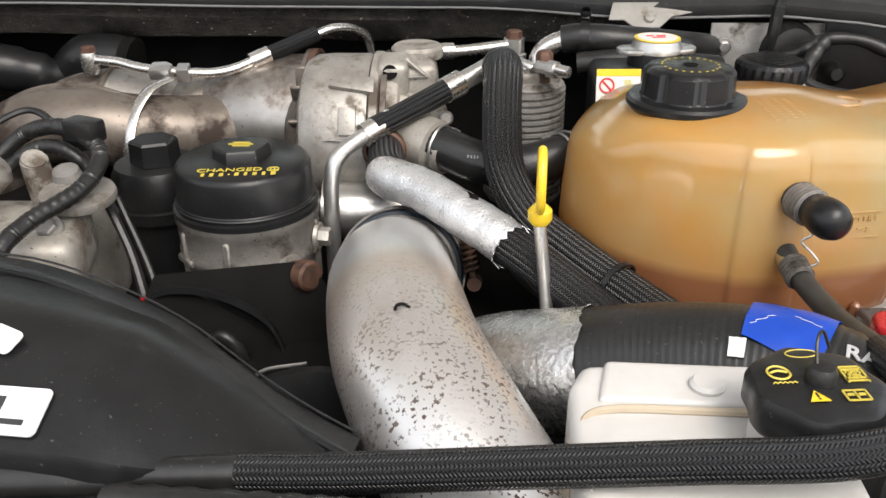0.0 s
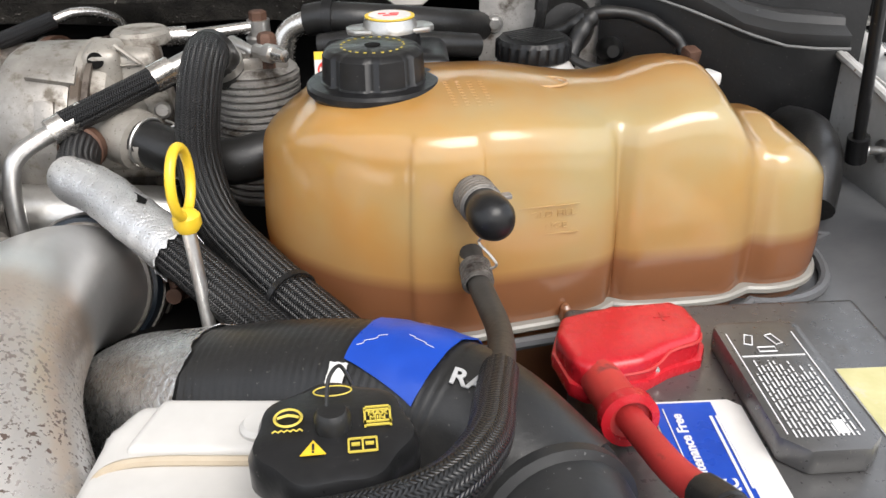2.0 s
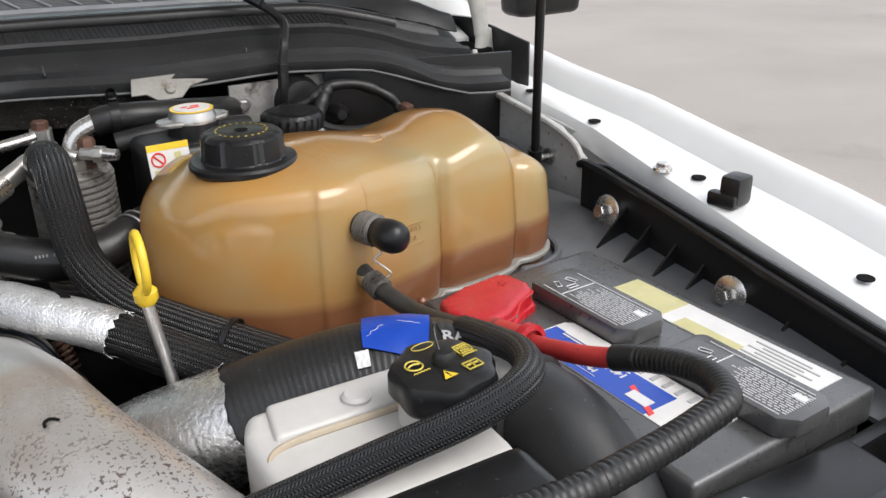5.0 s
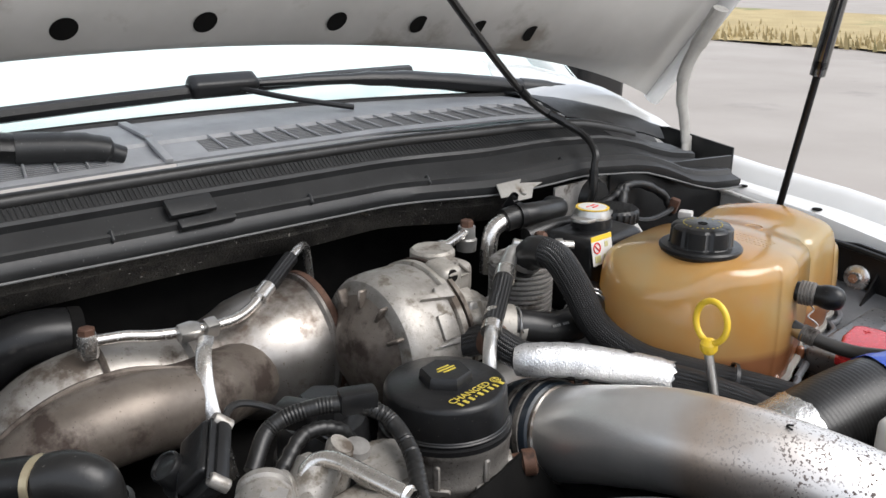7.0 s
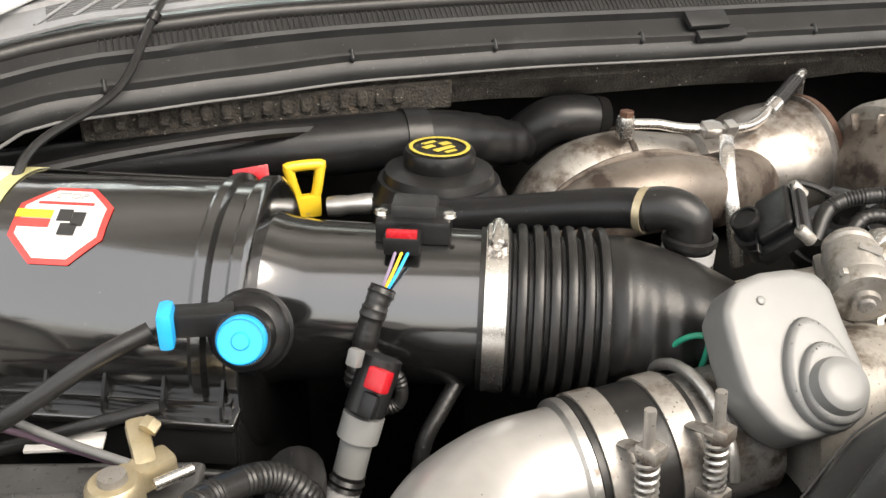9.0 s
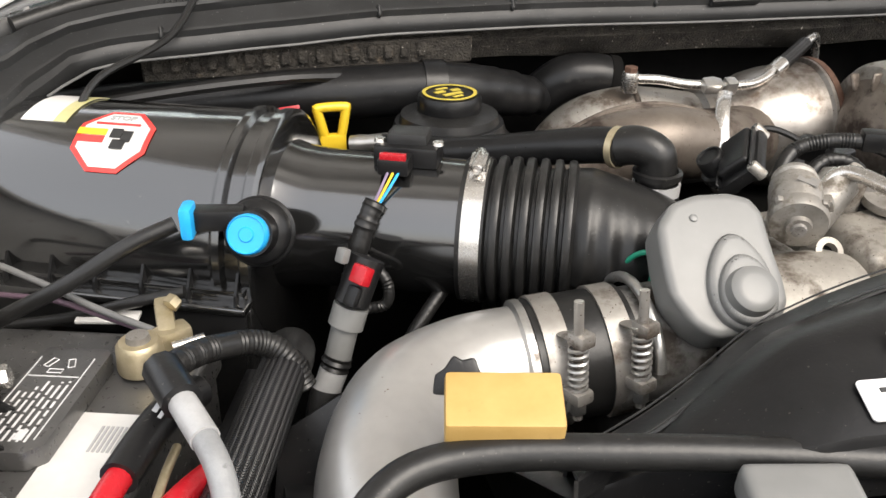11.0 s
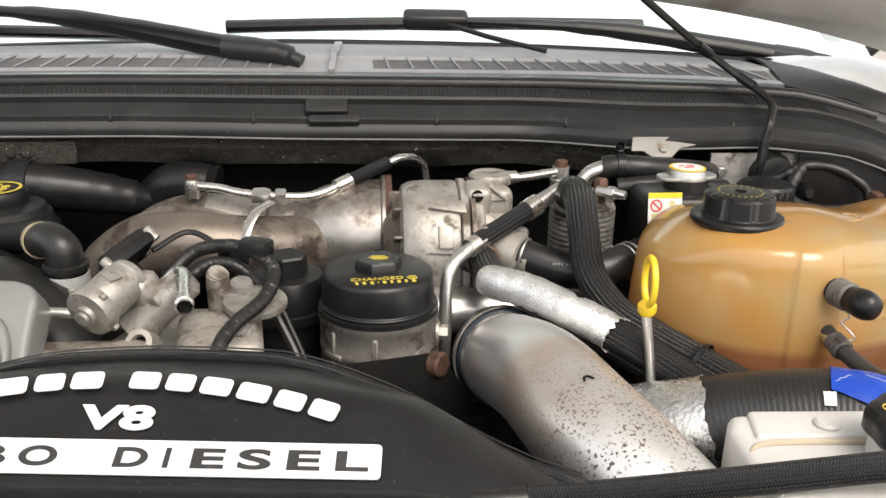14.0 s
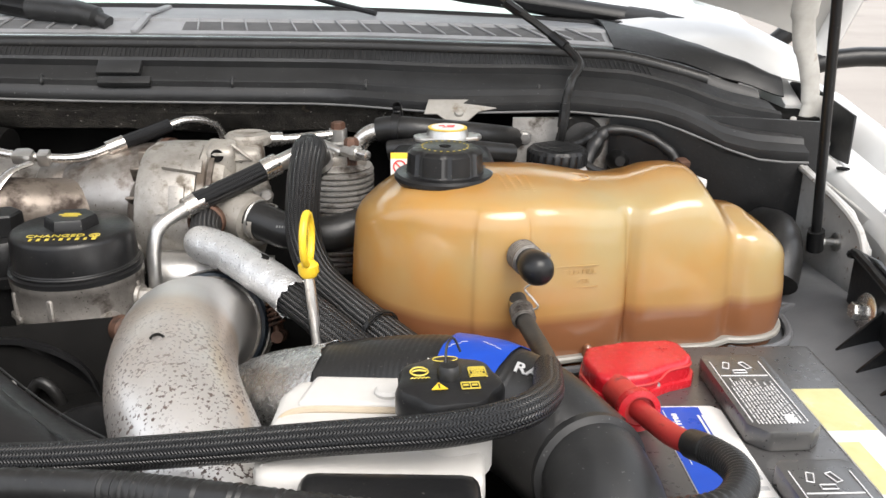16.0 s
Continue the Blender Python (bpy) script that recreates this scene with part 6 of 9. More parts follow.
for k in range(22):
    a = 2 * math.pi * (k + (0.5 if k > 11 else 0)) / 23
    box((0.0019, 0.0012, 0.0004), capm @ Matrix.Translation((0.0205 * math.cos(a), 0.0205 * math.sin(a), 1.5572)) @ Matrix.Rotation(a + math.pi / 2, 4, "Z"), 0, 1, pr)
part("cap_print", pr, YELLOW_PRINT, sc, "ring of small yellow print")
# moulded marks
mk = bmesh.new()
for k in range(4):
    for j in range(9):
        x, y = 0.254 + 0.0075 * k - 0.0006 * j, 0.592 + 0.0048 * j
        place, normal, _, _ = skin.ray_cast(Vector((x, y, 1.7)), Vector((0, 0, -1)))
        box((0.0030, 0.0030, 0.0006), frame_z(place, normal), 0.0002, 1, mk)
part("moulded_print", mk, AMBER, ct, "raised moulded lettering, too worn to read")
part("moulded_ring", lathe([(0.0170, 0), (0.0177, 0.0012), (0.0190, 0.0012), (0.0197, 0)], at(0.318, 0.640, skin.ray_cast(Vector((0.318, 0.640, 1.7)), Vector((0, 0, -1)))[0].z - 0.0008) @ Matrix.Diagonal((0.75, 0.6, 1, 1)), 32), AMBER, ct)
wordm = Matrix.Translation((0.3105, 0.5645, 1.463)) @ Matrix.Rotation(radians(10), 4, "Z") @ Matrix.Rotation(radians(90), 4, "X")
wd = letters("COLD FILL", wordm @ Matrix.Translation((0, 0.004, 0)), 0.0042, 0.0003, 1.3)
merge(wd, letters("RANGE", wordm @ Matrix.Translation((0, -0.0045, 0)), 0.0042, 0.0003, 1.3))
box((0.040, 0.0008, 0.001), wordm @ Matrix.Translation((0, 0.0095, 0)), 0, 1, wd)
box((0.040, 0.0008, 0.001), wordm @ Matrix.Translation((0, -0.010, 0)), 0, 1, wd)
part("range_mark", wd, AMBER, ct, "raised fill-range lettering")
part("spigot", lathe([(0, -0.01), (0.0125, -0.01), (0.0115, 0.0015), (0.008, 0.0035), (0.008, 0.02), (0, 0.02)], frame_z((0.2600, 0.5600, 1.4905), (0.15, -1, 0.0)), 18), AMBER, ct)
part("spigot", lathe([(0, -0.01), (0.0125, -0.01), (0.0115, 0.0015), (0.008, 0.0035), (0.008, 0.02), (0, 0.02)], frame_z((0.2600, 0.5570, 1.4475), (0.05, -1, -0.25)), 18), AMBER, ct)

pl = thing("blanking_plug", (0.265, 0.53, 1.48), "black rubber blanking plug clipped on the tank's upper spigot", "plug")
d = Vector((0.24, -1, 0.0)).normalized()
p0 = Vector((0.2610, 0.5535, 1.4885))
part("plug", lathe([(0, 0), (0.0112, 0), (0.0112, 0.023), (0.0126, 0.027), (0.0134, 0.033), (0.0130, 0.040), (0.0105, 0.0460), (0.006, 0.0490), (0, 0.0500)], frame_z(p0, d), 28), BLACK, pl)
part("clip_band", lathe([(0.0113, 0.004)] + [(r, 0.004 + 0.0032 * k + s) for k in range(5) for r, s in ((0.0132, 0.0), (0.0132, 0.0018), (0.0122, 0.0022), (0.0122, 0.0030))] + [(0.0113, 0.0202)], frame_z(p0, d), 28), BOWL, pl, "steel spring band")
part("clip_tang", box((0.010, 0.003, 0.006), frame_z(p0 + d * 0.012 + Vector((0.0148, 0, 0.002)), d), 0.001), CAST_DARK, pl)
part("wire_loop", tube([(0.265, 0.538, 1.476), (0.269, 0.535, 1.470), (0.264, 0.538, 1.463), (0.270, 0.533, 1.457), (0.274, 0.530, 1.451), (0.268, 0.533, 1.446)], 0.0009, 6, 8), STEEL, pl, "bent wire clip")

# ---- return hose with braided sleeve along the front ----
rh = thing("return_hose", (0.26, 0.45, 1.40), "rubber hose in braided sleeve looping across the front of the bay", "hose")
line = [(0.260, 0.552, 1.449), (0.264, 0.525, 1.440), (0.270, 0.490, 1.436), (0.269, 0.455, 1.443), (0.263, 0.413, 1.457), (0.256, 0.371, 1.471), (0.248, 0.332, 1.482), (0.228, 0.302, 1.488), (0.19, 0.292, 1.485), (0.13, 0.298, 1.477), (0.05, 0.309, 1.464), (-0.02, 0.315, 1.456), (-0.068, 0.318, 1.453)]
part("rubber_hose", tube(line[:6], 0.0074, 16, 10), DUSTY, rh, "dusty bare rubber hose")
part("sleeve", tube(line[4:], 0.0095, 20, 12), BRAID, rh, "black braided sleeve")
part("clip_band", lathe([(0.0076, -0.008)] + [(r, -0.008 + 0.0032 * k + s) for k in range(5) for r, s in ((0.0099, 0.0), (0.0099, 0.0018), (0.0090, 0.0022), (0.0090, 0.0030))] + [(0.0076, 0.0082)], frame_z((0.2625, 0.533, 1.4425), (0.05, -1, -0.2)), 26), BOWL, rh, "steel spring band")
part("thin_tube", tube([(-0.062, 0.318, 1.453), (-0.11, 0.317, 1.452), (-0.20, 0.316, 1.450), (-0.30, 0.32, 1.447), (-0.42, 0.335, 1.444)], 0.0088, 16, 8), RUBBER, rh, "smooth black tube")

# ---- radiator hose ----
rd = thing("radiator_hose", (0.16, 0.46, 1.38), "large black upper radiator hose with foil patch and blue sticker", "hose")
hose_line = [(0.035, 0.535, 1.345), (0.065, 0.508, 1.374), (0.105, 0.474, 1.398), (0.16, 0.454, 1.415), (0.21, 0.435, 1.423), (0.25, 0.413, 1.419), (0.285, 0.380, 1.400)]
part("hose", tube(hose_line, 0.0430, 30, 44, lambda s: 1 + (0.0045 * math.sin(s * 1500) if 0.10 < s < 0.26 else 0)), RUBBER, rd)
HL = curve_points(hose_line, 16)


def on_hose(x, a, r):
    """Point on the hose's skin: x picks the place along it, a the angle up from the front."""
    k = max(1, min(len(HL) - 2, sum(1 for q in HL if q.x < x)))
    c = HL[k - 1].lerp(HL[k], (x - HL[k - 1].x) / (HL[k].x - HL[k - 1].x))
    d = (HL[k + 1] - HL[k - 1]).normalized()
    s1 = d.cross(Vector((0, 0, 1))).normalized()
    return c + (s1 * math.cos(a) + s1.cross(d) * math.sin(a)) * r


random.seed(31)
ragged = [0.0012 * math.sin(k * 0.55) + random.uniform(0.0, 0.0016) for k in range(72)]
foil = []
for i in range(22):
    foil.append([on_hose(0.048 + (0.072 + (ragged[k] if i > 19 else 0)) * i / 21, 2 * math.pi * k / 72, 0.0440 + 0.0003 * math.sin(i * 1.9 + 2 * math.sin(k * 0.7)) + (0.0008 * random.random() if i == 21 else 0)) for k in range(72)])
part("foil_patch", thicken(loft(foil, True), 0.0004), OLD_FOIL, rd, "crinkled foil patch with a torn edge")


def wrap(a0, a1, x0, x1, r, n=16, skew=0.0, dip=0.0):
    return loft([[on_hose(x0 + (x1 - x0) * j / 8 + skew * i / n, a0 - dip * j / 8 + (a1 - a0 + dip * j / 8) * i / n, r + 0.0004 * math.sin(j * 1.7 + 2.3 * math.sin(i * 0.9))) for i in range(n + 1)] for j in range(9)])


part("blue_sticker", thicken(wrap(1.12, 2.5, 0.200, 0.233, 0.0447, 16, 0.004, 0.34), 0.0005), BLUE, rd, "crinkled blue sticker")
part("sticker_curl", thicken(wrap(0.80, 1.06, 0.195, 0.2025, 0.0453, 8), 0.0005), PAPER, rd, "curled white backing")
for a0, x0, a1, x1 in ((1.30, 0.203, 1.52, 0.212), (1.60, 0.220, 1.50, 0.230)):
    part("sticker_crease", tube([on_hose(x0 + (x1 - x0) * i / 6 + 0.001 * math.sin(i * 2.2), a0 + (a1 - a0) * i / 6, 0.0454) for i in range(7)], 0.00018, 6, 2), PAPER, rd, "white crease")
part("white_label", thicken(wrap(-0.30, 0.62, 0.189, 0.224, 0.0449), 0.0005), PAPER, rd, "white paper label with worn print")
part("label_bars", bars([(-0.009 + 0.004 * k, 0.0, 0.0022, 0.010) for k in range(6)], frame_z(on_hose(0.209, 0.05, 0.0458), on_hose(0.209, 0.05, 1.0) - on_hose(0.209, 0.05, 0.0)) @ Matrix.Rotation(radians(90), 4, "Z")), GREY_INK, rd)
part("hose_print", letters("RA", frame_z(on_hose(0.246, 1.32, 0.0438), on_hose(0.246, 1.32, 1.0) - on_hose(0.246, 1.32, 0.0)) @ Matrix.Rotation(radians(-28), 4, "Z"), 0.0092, 0.0004, 1.1, 0.0003), GREY_INK, rd, "pale lettering")
re_ = thing("intake_elbow", (0.30, 0.36, 1.38), "ribbed black plastic elbow in front of the battery", "elbow")
part("elbow", tube([(0.262, 0.432, 1.385), (0.276, 0.400, 1.402), (0.286, 0.365, 1.408), (0.292, 0.325, 1.398), (0.292, 0.285, 1.365), (0.290, 0.26, 1.31)], 0.0355, 26, 8), COWL_BLACK, re_)
rb = bmesh.new()
for t in ((0.278, 0.396, 1.4035), (0.282, 0.381, 1.406), (0.285, 0.366, 1.408)):
    lathe([(0.0352, -0.005), (0.0395, -0.003), (0.0395, 0.003), (0.0352, 0.005)], frame_z(t, (0.25, -1, 0.1)), 34, None, rb)
part("rib", rb, COWL_BLACK, re_)

# dipstick
dp = thing("dipstick", (0.095, 0.56, 1.38), "yellow looped oil dipstick on a steel tube", "dipstick")
q = Vector((0.089, 0.556, 1.478))
loop = []
for i in range(25):
    a = 2 * math.pi * i / 24
    loop.append(q + Vector((0.0175 * math.sin(a) * 0.09, 0.0175 * math.sin(a) * 0.99, 0.022 - 0.021 * math.cos(a))))
part("handle", tube(loop, 0.0032, 10, 1, None, False), YELLOW, dp, "yellow plastic loop")
part("collar", lathe([(0, -0.010), (0.006, -0.010), (0.0085, -0.006), (0.0085, 0.0), (0.005, 0.004), (0, 0.005)], frame_z(q, (-0.05, 0, 1)), 20), YELLOW, dp)
part("tube", tube([q + Vector((0, 0, -0.008)), q + Vector((0.005, -0.009, -0.055)), q + Vector((0.010, -0.018, -0.11)), q + Vector((0.014, -0.022, -0.17))], 0.0045, 12, 4), STEEL, dp, "steel dipstick tube")

# ---- power steering reservoir ----
ps = thing("power_steering_reservoir", (0.16, 0.33, 1.36), "yellowed white steering fluid reservoir with scalloped black cap", "reservoir")
body = slab([(-0.062, -0.058), (0.062, -0.058), (0.062, 0.040), (0.050, 0.052), (-0.058, 0.052), (-0.066, 0.030), (-0.066, -0.045)], -0.105, 0.0, at(0.152, 0.345, 1.459, -4), 0.010, 4)
part("body", body, WHITE_PLASTIC, ps)
part("rear_top", slab([(-0.052, 0.014), (0.052, 0.014), (0.048, 0.049), (-0.046, 0.049)], -0.004, 0.0035, at(0.152, 0.345, 1.459, -4), 0.004, 3), WHITE_PLASTIC, ps)
part("weld_seam", tube([at(0.152, 0.345, 1.459, -4) @ Vector(p) for p in ((0.052, 0.010, 0.0005), (0.0, 0.010, 0.0010), (-0.050, 0.008, 0.0005), (-0.0625, -0.004, -0.006), (-0.0665, -0.018, -0.018), (-0.0668, -0.022, -0.05))], 0.0024, 8, 8), SEAM_TAN, ps, "tan weld seam")
part("button", lathe([(0, 1.458), (0.0080, 1.458), (0.0090, 1.4645), (0.0072, 1.4665), (0, 1.467)], at(0.157, 0.372, 0.000), 24), WHITE_PLASTIC, ps, "round moulded button")
part("cap_neck", lathe([(0, 1.44), (0.026, 1.44), (0.026, 1.478), (0, 1.478)], at(0.192, 0.332, 0), 28), WHITE_PLASTIC, ps)
sc2 = part("cap", lathe([(0, 1.475), (0.0285, 1.475), (0.0305, 1.478), (0.0305, 1.489), (0.0285, 1.4935), (0.025, 1.495), (0, 1.4955)], at(0.192, 0.331, 0), 84, lambda a, r: r * (1 + 0.045 * math.cos(7 * a + 0.6))), BLACK, ps, "scalloped black cap")
part("cap_post", lathe([(0, 1.495), (0.0068, 1.495), (0.0068, 1.5005), (0.0052, 1.503), (0, 1.5035)], at(0.192, 0.331, 0), 22), RUBBER, sc2)
cm = at(0.192, 0.331, 1.4962, 4)
sym = bmesh.new()
def ring_print(cx, cy, r, rw, sxx=1.0, n=28):
    tube([cm @ Vector((cx + r * sxx * math.cos(2 * math.pi * i / n), cy + r * math.sin(2 * math.pi * i / n), 0)) for i in range(n + 1)], rw, 4, 1, None, False, 1.0, sym)
ring_print(0.0, 0.0205, 0.0032, 0.00035, 2.3)
ring_print(-0.0165, 0.006, 0.0050, 0.0006)
tube([cm @ Vector((-0.0205, 0.006, 0)), cm @ Vector((-0.0165, 0.0075, 0)), cm @ Vector((-0.0125, 0.006, 0))], 0.0007, 4, 2, None, True, 1.0, sym)
tube([cm @ Vector((-0.022 + 0.0011 * i, -0.0015 + (0.0005 if i % 2 else -0.0005), 0)) for i in range(11)], 0.0004, 4, 1, None, True, 1.0, sym)
for w in ((0.0165, 0.0085, 0.009, 0.0008), (0.0165, 0.0065, 0.0105, 0.0008), (0.0165, 0.0, 0.0105, 0.0008), (0.0165, -0.002, 0.009, 0.0008), (0.0118, 0.003, 0.0008, 0.010), (0.0212, 0.003, 0.0008, 0.010),
          (0.0118, -0.0015, 0.0008, 0.003), (0.0212, -0.0015, 0.0008, 0.003)):
    bars([w], cm, sym)
merge(sym, letters("MAX", cm @ Matrix.Translation((0.0165, 0.0046, 0)), 0.0021, 0.0003, 1.15, 0.0001))
merge(sym, letters("MIN", cm @ Matrix.Translation((0.0165, 0.0018, 0)), 0.0021, 0.0003, 1.15, 0.0001))
for w in ((0.0055, -0.0125, 0.0007, 0.007), (0.0105, -0.0125, 0.0007, 0.007), (0.0155, -0.0125, 0.0007, 0.007), (0.008, -0.009, 0.005, 0.0007), (0.013, -0.009, 0.005, 0.0007), (0.008, -0.016, 0.005, 0.0007), (0.013, -0.016, 0.005, 0.0007), (0.008, -0.012, 0.003, 0.0014), (0.013, -0.012, 0.003, 0.0014)):
    bars([w], cm, sym)
part("cap_print", sym, YELLOW_PRINT, sc2, "yellow printed warning symbols")
tri = slab([(-0.0115, -0.016), (-0.0025, -0.016), (-0.007, -0.0085)], 0.0, 0.0005, cm, 0, 1)
tr_ob = part("warning_triangle", tri, YELLOW, sc2, "yellow warning triangle")
part("triangle_mark", bars([(-0.007, -0.0122, 0.0009, 0.0032), (-0.007, -0.0149, 0.0009, 0.0009)], cm @ Matrix.Translation((0, 0, 0.0005))), INK, tr_ob)
part("cap_wire", tube([(0.190, 0.333, 1.503), (0.191, 0.339, 1.511), (0.195, 0.344, 1.513), (0.199, 0.343, 1.505)], 0.0008, 6, 8), RUBBER, sc2)
part("front_ribs", box((0.10, 0.03, 0.02), at(0.165, 0.272, 1.403, -4), 0.006), WHITE_PLASTIC, ps)

# ---- battery, driver side ----
def battery(m, label, group, rows=13):
    """Case with lid, two vent covers, labels; m sets the lid's top corner frame: x across, y along to the rear."""
    e = thing("battery", m @ Vector((0.096, 0.15, -0.19)), label, "battery", group)
    part("case", box((0.186, 0.298, 0.165), m @ Matrix.Translation((0.096, 0.152, -0.1095)), 0.006), BATTERY, e)
    part("lid", box((0.194, 0.306, 0.030), m @ Matrix.Translation((0.096, 0.152, -0.015)), 0.005, 3), BATTERY, e, "dusty black lid")
    for y0 in (0.140, -0.009):
        out = [(0.0, 0.012), (0.012, 0.0), (0.042, 0.0), (0.052, 0.010), (0.052, 0.113), (0.048, 0.118), (0.004, 0.118), (0.0, 0.113)]
        v = part("vent_cover", slab([(x + 0.079, y + y0) for x, y in out], 0.0, 0.016, m, 0.0035, 2), BATTERY, e, "raised black vent cover")
        vp = print_lines(0.103, y0 + 0.043, 0.034, 0.066, rows, m @ Matrix.Translation((0, 0, 0.0164)), 3 if y0 > 0 else 4, True, 0.38)
        bars([(0.1225, y0 + 0.058, 0.0007, 0.09), (0.0835, y0 + 0.058, 0.0007, 0.09), (0.112, y0 + 0.017, 0.006, 0.010), (0.103, y0 + 0.080, 0.036, 0.0007)], m @ Matrix.Translation((0, 0, 0.0163)), vp)
        tagged(part("vent_print", vp, WHITE_INK, v, "fine white warning print"), kind="stuff")
        for kx, ky, kr in ((0.094, 0.096, 70), (0.109, 0.096, -70), (0.1015, 0.086, 0)):
            mm = m @ Matrix.Translation((kx, y0 + ky, 0.0166)) @ Matrix.Rotation(radians(kr), 4, "Z")
            part("recycle_arrow", tube([mm @ Vector(c) for c in ((-0.005, -0.0022, 0), (0.005, -0.0022, 0), (0.005, 0.0022, 0), (-0.005, 0.0022, 0), (-0.005, -0.0022, 0))], 0.0005, 4, 1), WHITE_INK, v)
    return e


MR = Matrix.Translation((0.323, 0.254, 1.401))
bat = battery(MR, "black car battery with red terminal cover beside the coolant tank", "starting batteries")
lb1 = part("brand_label", slab([(0.028, 0.03), (0.078, 0.03), (0.078, 0.196), (0.072, 0.202), (0.028, 0.202)], 0.0, 0.0008, MR, 0, 1), PAPER, bat, "white and blue maker's label")
part("label_blue", slab([(0.0285, 0.07), (0.062, 0.07), (0.062, 0.200), (0.0285, 0.200)], 0.0008, 0.0012, MR, 0, 1), BLUE, lb1)
part("label_slash", slab([(0.030, 0.066), (0.045, 0.10), (0.050, 0.10), (0.035, 0.066)], 0.0012, 0.0015, MR, 0, 1), RED_INK, lb1)
tm = MR @ Matrix.Translation((0.040, 0.160, 0.0014)) @ Matrix.Rotation(radians(90), 4, "Z")
part("label_words", letters("Maintenance Free", tm, 0.0058, 0.0002, 1.05, 0.0002), WHITE_INK, lb1, "white lettering")
part("label_size", letters("140 RC", MR @ Matrix.Translation((0.052, 0.125, 0.0014)) @ Matrix.Rotation(radians(90), 4, "Z"), 0.0068, 0.0002, 1.0, 0.0003), WHITE_INK, lb1)
part("label_print", bars([(0.058, 0.15, 0.0016, 0.075), (0.061, 0.16, 0.0012, 0.055), (0.034, 0.16, 0.0006, 0.07), (0.040, 0.085, 0.010, 0.020)], MR @ Matrix.Translation((0, 0, 0.0014))), WHITE_INK, lb1)
part("label_grey", bars([(0.070, 0.05 + 0.012 * k, 0.010, 0.004) for k in range(6)], MR @ Matrix.Translation((0, 0, 0.0011))), GREY_INK, lb1)
yl = part("caution_label", slab([(0.144, 0.02), (0.182, 0.02), (0.182, 0.226), (0.144, 0.226)], 0.0, 0.0008, MR, 0, 1), PAPER, bat, "white and yellow caution label")
part("label_yellow", slab([(0.1445, 0.165), (0.1815, 0.165), (0.1815, 0.2255), (0.1445, 0.2255)], 0.0008, 0.0011, MR, 0, 1), PAPER_YELLOW, yl)
part("label_yellow", slab([(0.1445, 0.09), (0.160, 0.09), (0.160, 0.15), (0.1445, 0.15)], 0.0008, 0.0011, MR, 0, 1), PAPER_YELLOW, yl)
part("label_print", bars([(0.150 + 0.005 * k, 0.055 + 0.01 * (k % 2), 0.0016, 0.05) for k in range(6)], MR @ Matrix.Translation((0, 0, 0.0011))), GREY_INK, yl)

rt = thing("terminal_cover", (0.355, 0.495, 1.402), "bright red moulded terminal cover and cable boot on the battery", "terminal cover")
hood_red = part("hood", slab([(0.311, 0.472), (0.318, 0.463), (0.352, 0.470), (0.368, 0.481), (0.388, 0.489), (0.394, 0.502), (0.391, 0.526), (0.382, 0.532), (0.345, 0.529), (0.312, 0.519), (0.306, 0.50)], 1.3985, 1.4215, None, 0.0065, 4), RED, rt)
part("hood_skirt", slab([(0.309, 0.470), (0.318, 0.4605), (0.353, 0.4675), (0.369, 0.4785), (0.390, 0.4865), (0.397, 0.502), (0.394, 0.528), (0.383, 0.535), (0.345, 0.5315), (0.310, 0.521), (0.304, 0.50)], 1.3975, 1.4075, None, 0.003, 2), RED, rt)
part("moulding_line", tube([(0.331, 0.4665, 1.4125), (0.352, 0.4705, 1.4125), (0.362, 0.4768, 1.4135), (0.370, 0.4815, 1.4180), (0.387, 0.4885, 1.4185), (0.3935, 0.502, 1.4150)], 0.0010, 6, 4), CABLE_RED, hood_red)
part("tab", slab([(-0.009, 0.0), (0.009, 0.0), (0.008, -0.014), (0.002, -0.016), (0.0, -0.008), (-0.009, -0.006)], -0.002, 0.002, Matrix.Translation((0.374, 0.4790, 1.4005)) @ Matrix.Rotation(radians(22), 4, "Z") @ Matrix.Rotation(radians(80), 4, "X"), 0.001), RED, rt)
part("plus_mark", bars([(0.372, 0.512, 0.010, 0.0013), (0.372, 0.512, 0.0013, 0.009)], at(0, 0, 1.4218)), CABLE_RED, rt)
bt2 = part("boot", tube([(0.326, 0.480, 1.408), (0.328, 0.452, 1.413), (0.331, 0.424, 1.418)], 0.0118, 18, 4), CABLE_RED, rt, "dull red cable boot")
part("boot_rim", lathe([(0.0112, -0.004), (0.0155, -0.004), (0.0155, 0.003), (0.0112, 0.004)], frame_z((0.331, 0.424, 1.418), (0.1, -1, 0.1)), 26), RED, bt2)
part("screw", lathe([(0, 0), (0.0045, 0), (0.0045, 0.01), (0, 0.011)], frame_z((0.358, 0.486, 1.408), (0, -1, 0)), 12), BRIGHT, rt)
pc = thing("positive_cable", (0.334, 0.40, 1.40), "red battery cable running into black corrugated conduit", "cable")
part("red_cable", tube([(0.331, 0.428, 1.417), (0.334, 0.395, 1.425), (0.338, 0.362, 1.434), (0.346, 0.325, 1.4475)], 0.0075, 14, 6), CABLE_RED, pc)
